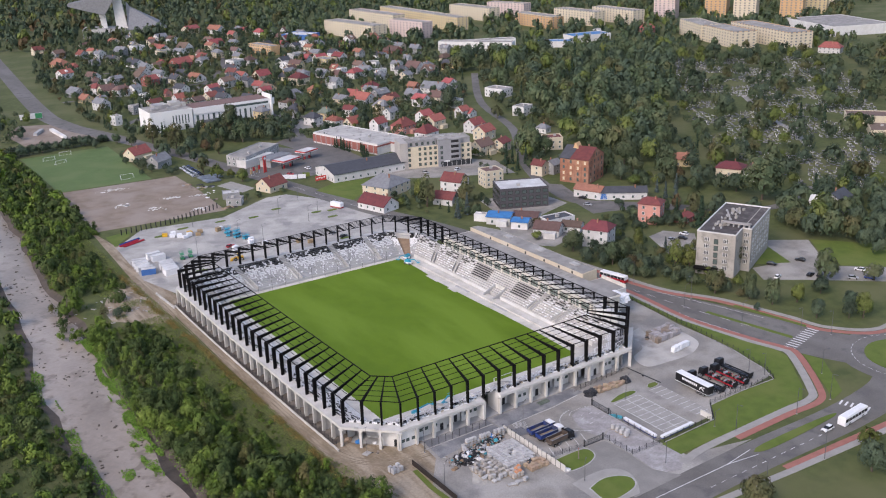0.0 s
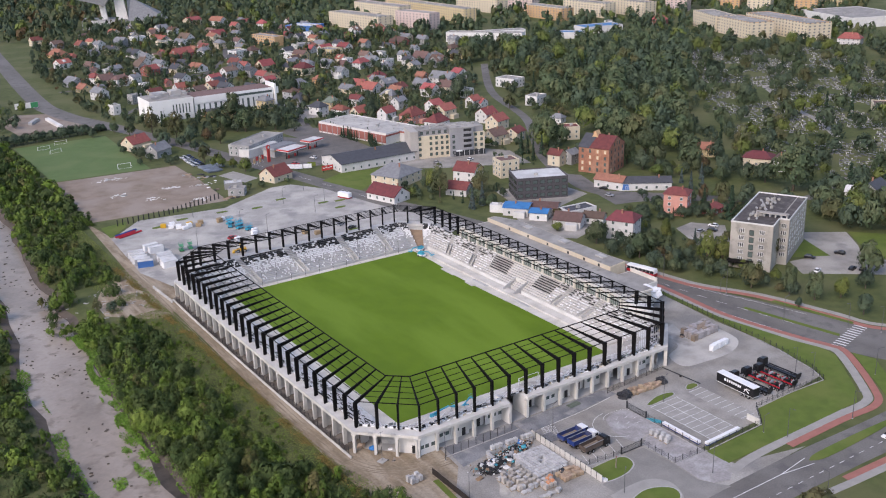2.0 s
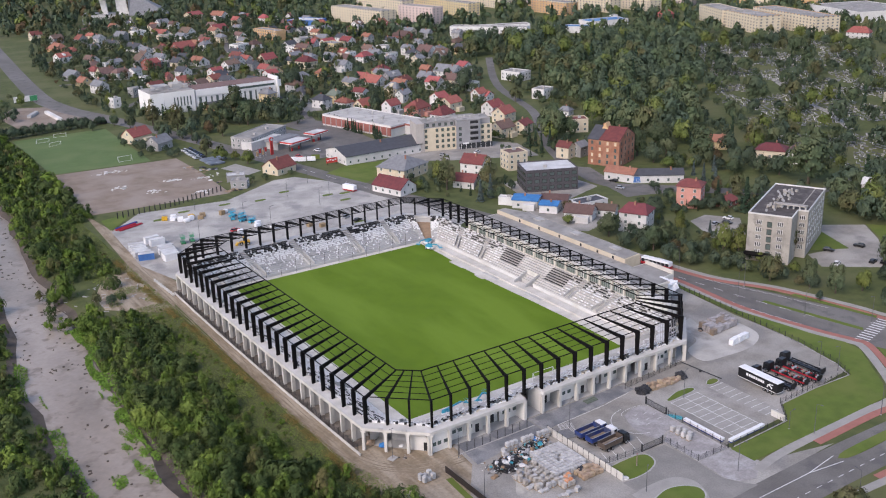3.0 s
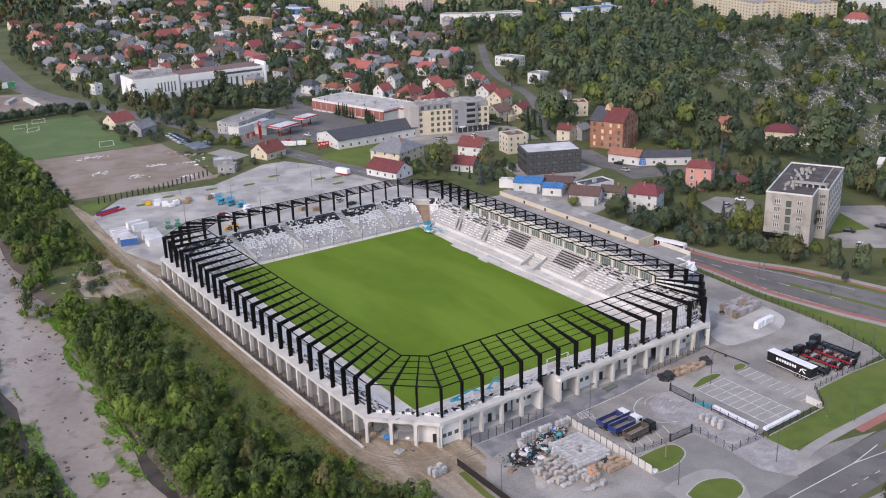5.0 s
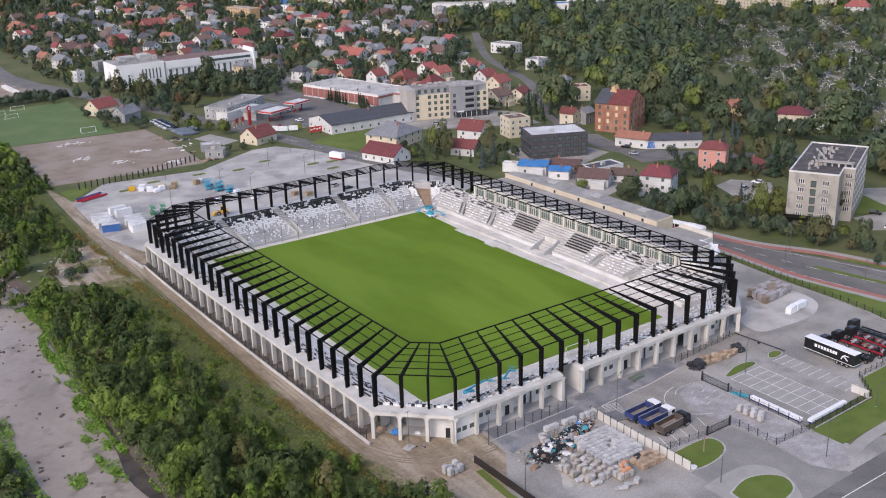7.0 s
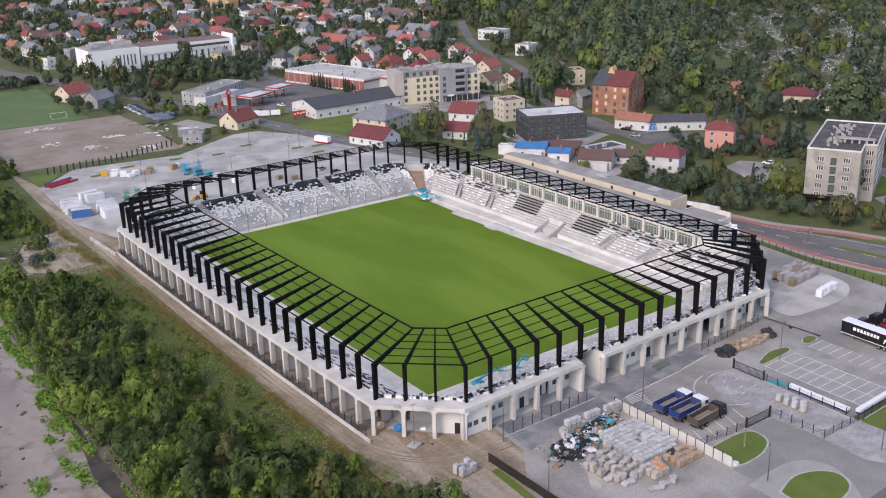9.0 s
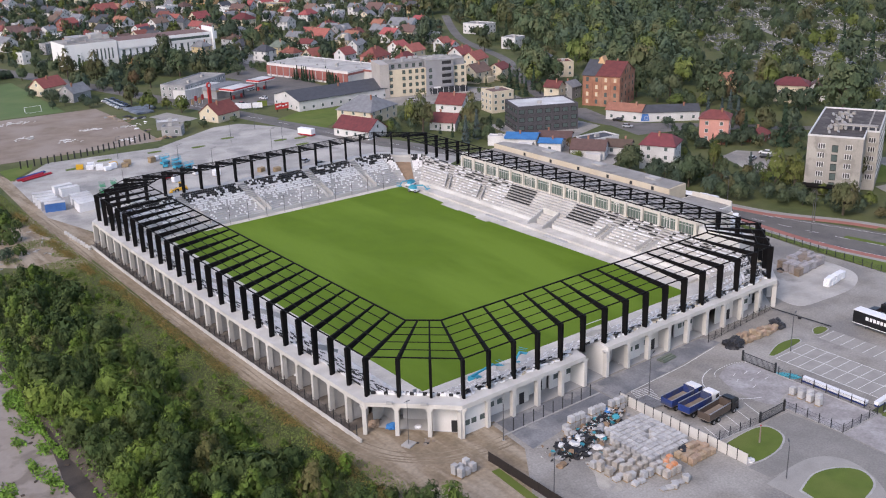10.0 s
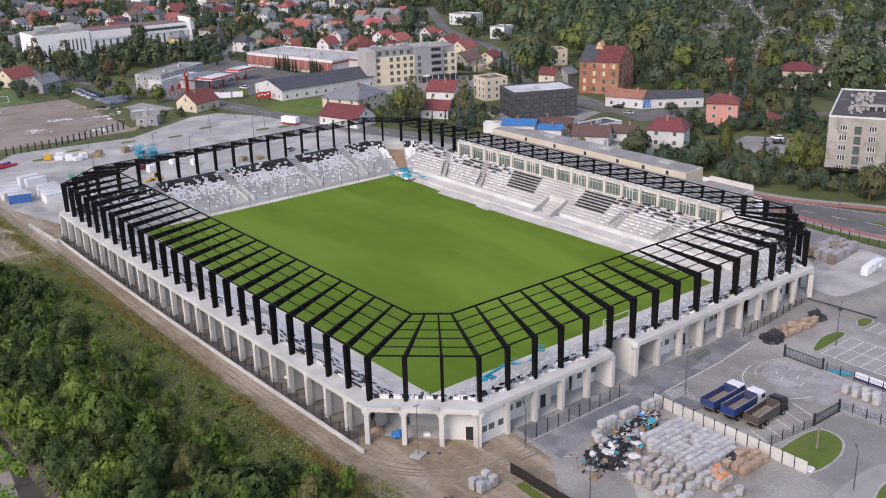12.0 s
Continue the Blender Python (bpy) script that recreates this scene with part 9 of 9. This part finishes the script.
def loader(x, y, rz):
    g = thing("wheel_loader", "yellow wheel loader behind the stand", "loader", at=pose(x, y, 0.05, 0, 0, rz))
    part("body", Shape().hull([(-2.4, -1, 0.8), (0.4, -1, 0.8), (0.4, 1, 0.8), (-2.4, 1, 0.8)], [(-2.3, -0.9, 1.9), (0.2, -0.9, 1.9), (0.2, 0.9, 1.9), (-2.3, 0.9, 1.9)]), YELLOWP, g)
    part("cab", Shape().box((-0.4, 0, 2.5), (1.4, 1.5, 1.4)), CARGLASS, g)
    part("cab_roof", Shape().box((-0.4, 0, 3.25), (1.6, 1.7, 0.12)), YELLOWP, g)
    part("arm", Shape().bar((0.4, 0, 1.6), (2.6, 0, 0.7), 0.4), YELLOWP, g)
    part("bucket", Shape().hull([(2.5, -1.2, 0.15), (3.6, -1.2, 0.1), (3.6, 1.2, 0.1), (2.5, 1.2, 0.15)], [(2.5, -1.2, 1.2), (2.8, -1.2, 1.1), (2.8, 1.2, 1.1), (2.5, 1.2, 1.2)]), YELLOWP, g)
    for sx in (-1.6, 1.1):
        for sy in (-1, 1):
            wheel(g, sx, sy, 0.7, 1.4)


loader(-16, 107, 160)
for k, (x, y, m, w) in enumerate(((-31, 160, YELLOWP, "yellow"), (-28.5, 157, SHEETW, "white"), (-26, 154, SHEETW, "white"), (-24, 151.6, SHEETW, "white"), (-21.5, 153, SHEETW, "white"), (-20, 157, YELLOWP, "yellow"), (-17.5, 152, PALLETW, "wooden"), (-15.5, 155, PALLETW, "wooden"), (-27, 160, SHEETW, "white"), (-5.5, 154, SHEETW, "white"), (-7.5, 152, PALLETW, "wooden"), (-1, 127.5, SHEETW, "white"), (-2.5, 124.5, SHEETW, "white"), (-12, 120, SHEETW, "white"), (2, 118, SHEETW, "white"), (16, 112, PALLETW, "wooden"), (20, 108, PALLETW, "wooden"))):
    g = thing("material_pack", f"{w} wrapped pack of building material", "pack", "material packs", at=pose(x, y, 0.05, 0, 0, random.uniform(-30, 30)))
    part("pallet", PBASE, (), g).scale = (2, 1.4, 1)
    part("pack", layered(2.4, 1.7, random.uniform(1.2, 2.2), 3, 0.06), m, g)
for k, (y0, m, w) in enumerate(((158, REDP, "red"), (160, BLUEP, "blue"), (156.4, REDP, "red"))):
    g = thing("pipe_stack", f"stack of long {w} pipes on the ground", "pipes", "pipe stacks")
    for j in range(4):
        part("pipe", Shape().tube((-53 + 0.6 * k, y0 + j * 0.45, 0.35), (-43 + 1.2 * k, y0 + 4.5 + j * 0.45, 0.35), 0.2), m, g)
g = thing("site_trailer", "white and red site trailer behind the north stand", "trailer", at=pose(56, 150, 0.05, 0, 0, -70))
part("body", Shape().box((0, 0, 1.7), (7, 2.4, 2.6)), WHITEP, g)
part("stripe", Shape().box((0, 0, 0.6), (7.02, 2.42, 0.5)), REDP, g)
for sx in (-2, 2):
    for sy in (-1, 1):
        wheel(g, sx, sy, 0.4)

# Goals on the training pitch and the main pitch.
def goal(x, y, rz, w=7.3):
    g = thing("goal", "white tubular football goal", "goal", "goals", at=pose(x, y, 0.06, 0, 0, rz))
    for sx in (-1, 1):
        part("post", Shape().tube((sx * w / 2, 0, 0), (sx * w / 2, 0, 2.44), 0.07), WHITEP, g)
        part("brace", Shape().tube((sx * w / 2, 0, 2.44), (sx * w / 2, 1.8, 0), 0.05), WHITEP, g)
    part("crossbar", Shape().tube((-w / 2, 0, 2.44), (w / 2, 0, 2.44), 0.07), WHITEP, g)
    part("ground_bar", Shape().tube((-w / 2, 1.8, 0.05), (w / 2, 1.8, 0.05), 0.05), WHITEP, g)


for x, y, rz in ((-26, 366, 0), (-34, 344, 20), (-12, 282, 180), (-38, 357, 5)):
    goal(x, y, rz)
goal(6, -58, 180)

# Rubble on the bare lot, and a pale debris field by the river.
s = Shape()
for k in range(170):
    x, y = random.choice(((-23.3, 259.6), (-27, 262), (-6.2, 225), (-19.7, 209.3), (-32, 226), (-0.8, 194), (10, 219.4)))
    x, y = x + random.gauss(0, 2.6), y + random.gauss(0, 1.6)
    r = random.uniform(0.15, 0.7) if k % 8 else random.uniform(1.0, 1.9)
    s.box((x, y, 0.06), (r * 1.6, r, min(r * 0.4, 0.14)), random.uniform(0, 180))
tagged(new("rubble", s.mesh("rubble", WHITEC)), "pale broken concrete scattered on the bare soil", "rubble", "", "stuff")
s = Shape()
for k in range(70):
    x, y = -74 + random.gauss(0, 7), 84 + random.gauss(0, 8)
    r = random.uniform(0.15, 0.6)
    s.box((x, y, 0.1), (r * 3, r * 0.7, r * 0.5), random.uniform(0, 180))
tagged(new("debris", s.mesh("debris", KERB)), "pale driftwood and broken slabs near the bank", "debris", "", "stuff")
# Seats and packs still lying on the decks.
s = Shape()
for k in range(520):
    side = random.choice((0, 0, 0, 0, 1))
    u = random.random()
    if side == 0 and 0.31 < u < 0.42:
        continue
    p = lerp(ring(BACK, side, u), ring(OUTER, side, u), random.uniform(0.02, 0.4))
    w = random.uniform(0.3, 1.2)
    s.box((p[0], p[1], 6.4 + 0.15), (w, random.uniform(0.3, 0.6), 0.3), heading(side) + random.uniform(-25, 25), random.choices((0, 1, 2, 3), (6, 1.2, 1.5, 1.5))[0])
tagged(new("deck_clutter", s.mesh("deck_clutter", SEATW, SEATB, CONC2, OCHRE)), "seat shells, boards and scraps strewn on the deck", "seats", "", "stuff")
s = Shape()
for k in range(60):
    p = lerp(ring(BACK, 7, (k + 0.5) / 60), ring(OUTER, 7, (k + 0.5) / 60), 0.06)
    if k % 7 != 3:
        s.box((p[0], p[1], 6.6), (0.27, 0.4, 0.4), heading(7), 1 if (k // 3) % 3 == 0 else 0)
tagged(new("seat_shells", s.mesh("seat_shells", SEATW, SEATB)), "row of white and black seat shells along the deck", "seats", "", "stuff")
# Beside the south-west corner.
for u in (0.27, 0.62):
    p = ring(OUTER, 7, u)
    g = thing("floodlight_box", "grey metal housing hung on the deck edge", "fitting", "deck fittings", at=pose(p[0] - 0.12, p[1] - 0.12, 6.55, 0, 0, heading(7)))
    part("housing", Shape().box((0, 0, 0), (1.2, 0.4, 0.45)), KERB, g)
    part("grille", Shape().box((0, -0.21, 0), (1.0, 0.03, 0.3)), CONC2, g)
g = thing("lamp_post", "slim dark lamp post on a concrete slab foot", "street lamp", at=pose(-51.4, -70.3, 0))
part("pole", Shape().tube((0, 0, 0), (0, 0, 8.5), 0.06, 0.04), LAMPG, g)
part("crossbar", Shape().bar((-0.6, 0, 8.4), (0.6, 0, 8.4), 0.08), LAMPG, g)
part("foot_slab", Shape().box((0, 0, 0.12), (2.2, 1.8, 0.3), 20), KERB, g)
for k in range(9):
    lump("scrap_pile", -48.6 + random.gauss(0, 0.6), -71.6 + random.gauss(0, 0.5), 0, random.uniform(0.2, 0.45), RUST if k % 3 else TARP, "small heap of rusty scrap on bare ground", "scrap", 0.4)
for k in range(14):
    u = random.uniform(0.05, 0.98)
    p = lerp(ring(OUTER, 6, u, 0.9), ring(BACK, 6, u), random.uniform(0.7, 1.3))
    lump("building_waste", p[0], p[1], 0, random.uniform(0.3, 0.8), random.choice((RUST, BROWNB, SHEETW, TARP, TRASH[4])), "bundle of building waste under the stand", "waste", 0.5)
lump("insulation_bag", -52.2, -60.8, 0, 1.0, BROWNB, "yellowish bag of insulation under the stand", "bag", 0.8)
lump("insulation_bag", -46.6, -66.4, 0, 0.7, SHEETW, "pale bag of insulation under the stand", "bag", 0.5)
ribbon("lawn_strip", [(-45.2, -86), (-46.0, -96), (-45.4, -108)], 1.5, 0.14, LAWN, "narrow lawn beside the brown hoarding", "lawn")
g = thing("marker_post", "slim rust-red post standing in a lawn island", "post", at=pose(-5.5, -108.1, 0.16))
part("post", Shape().tube((0, 0, 0), (0, 0, 3.2), 0.16, 0.1), RUST, g)
part("cap", Shape().tube((0, 0, 3.2), (0, 0, 3.4), 0.14, 0.05), REDP, g)
# Kerb stones and slabs lying along the track, north-west.
g = thing("block_wall", "low stack of pale concrete kerb blocks", "wall")
for k in range(20):
    u = k / 19
    part("block", Shape().box((-58.4 - 0.8 * u + 0.3 * (k % 2), 70 + 19 * u, 0.35), (0.6, 0.9, 0.7), 5 * (-1) ** k), CONC, g)
# Netting posts behind the north goal line.
g = thing("netting_fence", "thin dark posts of a ball-stop fence", "fence")
for x in range(-37, 41, 6):
    part("post", Shape().tube((x, 64.6, 0), (x, 64.6, 5.2), 0.05), STEEL, g)
part("top_wire", Shape().bar((-37, 64.6, 5.15), (35, 64.6, 5.15), 0.03), STEEL, g)

g = thing("billboard", "long white and green banner beside the far road", "sign", at=pose(-17, 502, 0, 0, 0, -4))
part("panel", Shape().box((0, 0, 3.0), (16, 0.3, 4.0)), WALLS["w"], g)
part("green_field", Shape().box((5.4, -0.18, 3.0), (5, 0.08, 3.8)), GREENP, g)
for sx in (-7, 0, 7):
    part("post", Shape().box((sx, 0.3, 1.2), (0.3, 0.3, 2.6)), STEEL, g)
for x, y, rz, n, m, w in ((-14, 434, 92, 34, WHITEC, "white"), (2, 392, -14, 15, TARP, "dark"), (-24, 448, 60, 16, CONC2, "grey")):
    g = thing("slab_stack", f"long low row of {w} stacked slabs on the gravel", "stack", "slab stacks", at=pose(x, y, 0.03, 0, 0, rz))
    for k in range(3):
        part("slab", Shape().box(((k - 1) * n / 3, 0, 0.9), (n / 3 - 0.3, 2.6, 1.9)), m, g)

# ---- sheds and stores beside the bare lot ----
flat_block("shed", 17, 190, -35, 8, 6, 3.4, "g", 1, 2.4, 3.6, "low grey block-built shed with a flat roof", "shed", roof=ROOFG)
flat_block("shed", 20.5, 204, -20, 9, 7, 2.8, "g", 0, 2.4, 3.6, "low grey shed with a pale sheet roof", "shed", roof=ROOFS["w"])
for k in range(26):
    x, y = random.choice(((11, 206), (13, 200), (12, 188), (14, 232), (11, 242), (18, 229)))
    lump("junk_heap", x + random.gauss(0, 2.2), y + random.gauss(0, 3), 0, random.uniform(0.5, 1.3), random.choice((RUST, TARP, SHEETW, TRASH[5], TRASH[4], BROWNB)), "loose heap of scrap and boards beside the lot", "scrap", 0.45, scale=(1.5, 0.8, 1))
SHEETB = mat("blue-grey stacked sheets", (0.15, 0.18, 0.22), (0.11, 0.135, 0.17), 0.5, 0.6, fine=3, c3=(0.21, 0.24, 0.28), patch=0.2)
for k in range(5):
    g = thing("sheet_stack", "low stack of blue-grey roofing sheets", "stack", "sheet stacks", at=pose(22.5 + (k % 3) * 4.2, 251 - (k // 3) * 8, 0.03, 0, 0, 6))
    part("sheet_pack", layered(4.0, 7.4, 0.9, 4, 0.08), SHEETB, g)
sheet("concrete_yard", [(23, 231), (29, 209), (38, 213), (33, 235)], 0.034, SLAB, "pale bare concrete yard", "yard")
house(8, 324, 25, 14, 10, 4.4, 4.0, "r", "c", label="cream house with a red tiled roof beside the pitch")
house(12.5, 297, 30, 12, 9, 4.4, 3.4, "g", "g", label="grey house with a steep grey roof beside the pitch")
for x, y, h in ((36, 286, 8), (34, 296, 8), (2, 308, 6), (6, 305, 6), (12, 284, 6), (16, 276, 5), (18, 306, 7), (-2, 316, 6), (1, 330, 7), (-5, 372, 7)):
    tree(x, y, h, 0.45, "D")
for k in range(26):
    tree(-56 + k * 2.5 + random.uniform(-1, 1), 381 + 0.3 * k + random.uniform(-2.5, 2.5), random.uniform(5, 9), 0.5, "D")
for k in range(14):
    u = k / 13
    tree(118 + 1.5 * u + random.uniform(-0.6, 0.6), 290 - 37 * u, random.uniform(6, 8), 0.15, "F")
g = thing("sign_board", "large red advertising board before the long hall", "sign", at=pose(72.6, 200.2, 0, 0, 0, -5))
part("panel", Shape().box((0, 0, 2.4), (6.4, 0.25, 2.6)), WALLS["s"], g)
for k in range(4):
    part("lettering_bar", Shape().box((-2.2 + 1.4 * k, -0.15, 2.4 + 0.3 * (k % 2)), (1.0, 0.05, 0.6)), WHITEP, g)
for sx in (-2.4, 2.4):
    part("post", Shape().box((sx, 0, 0.6), (0.2, 0.2, 1.2)), STEEL, g)
for x, y, m, w in ((66.5, 212, SHEETW, "white"), (70, 214, LAWN, "pale green"), (62, 214, SHEETW, "white"), (58.5, 217, SHEETW, "white")):
    g = thing("sign_board", f"{w} advertising board beside the forecourt", "sign", at=pose(x, y, 0, 0, 0, -30))
    part("panel", Shape().box((0, 0, 2.0), (4.4, 0.2, 2.4)), m, g)
    part("post", Shape().box((0, 0, 0.4), (0.25, 0.18, 0.8)), STEEL, g)
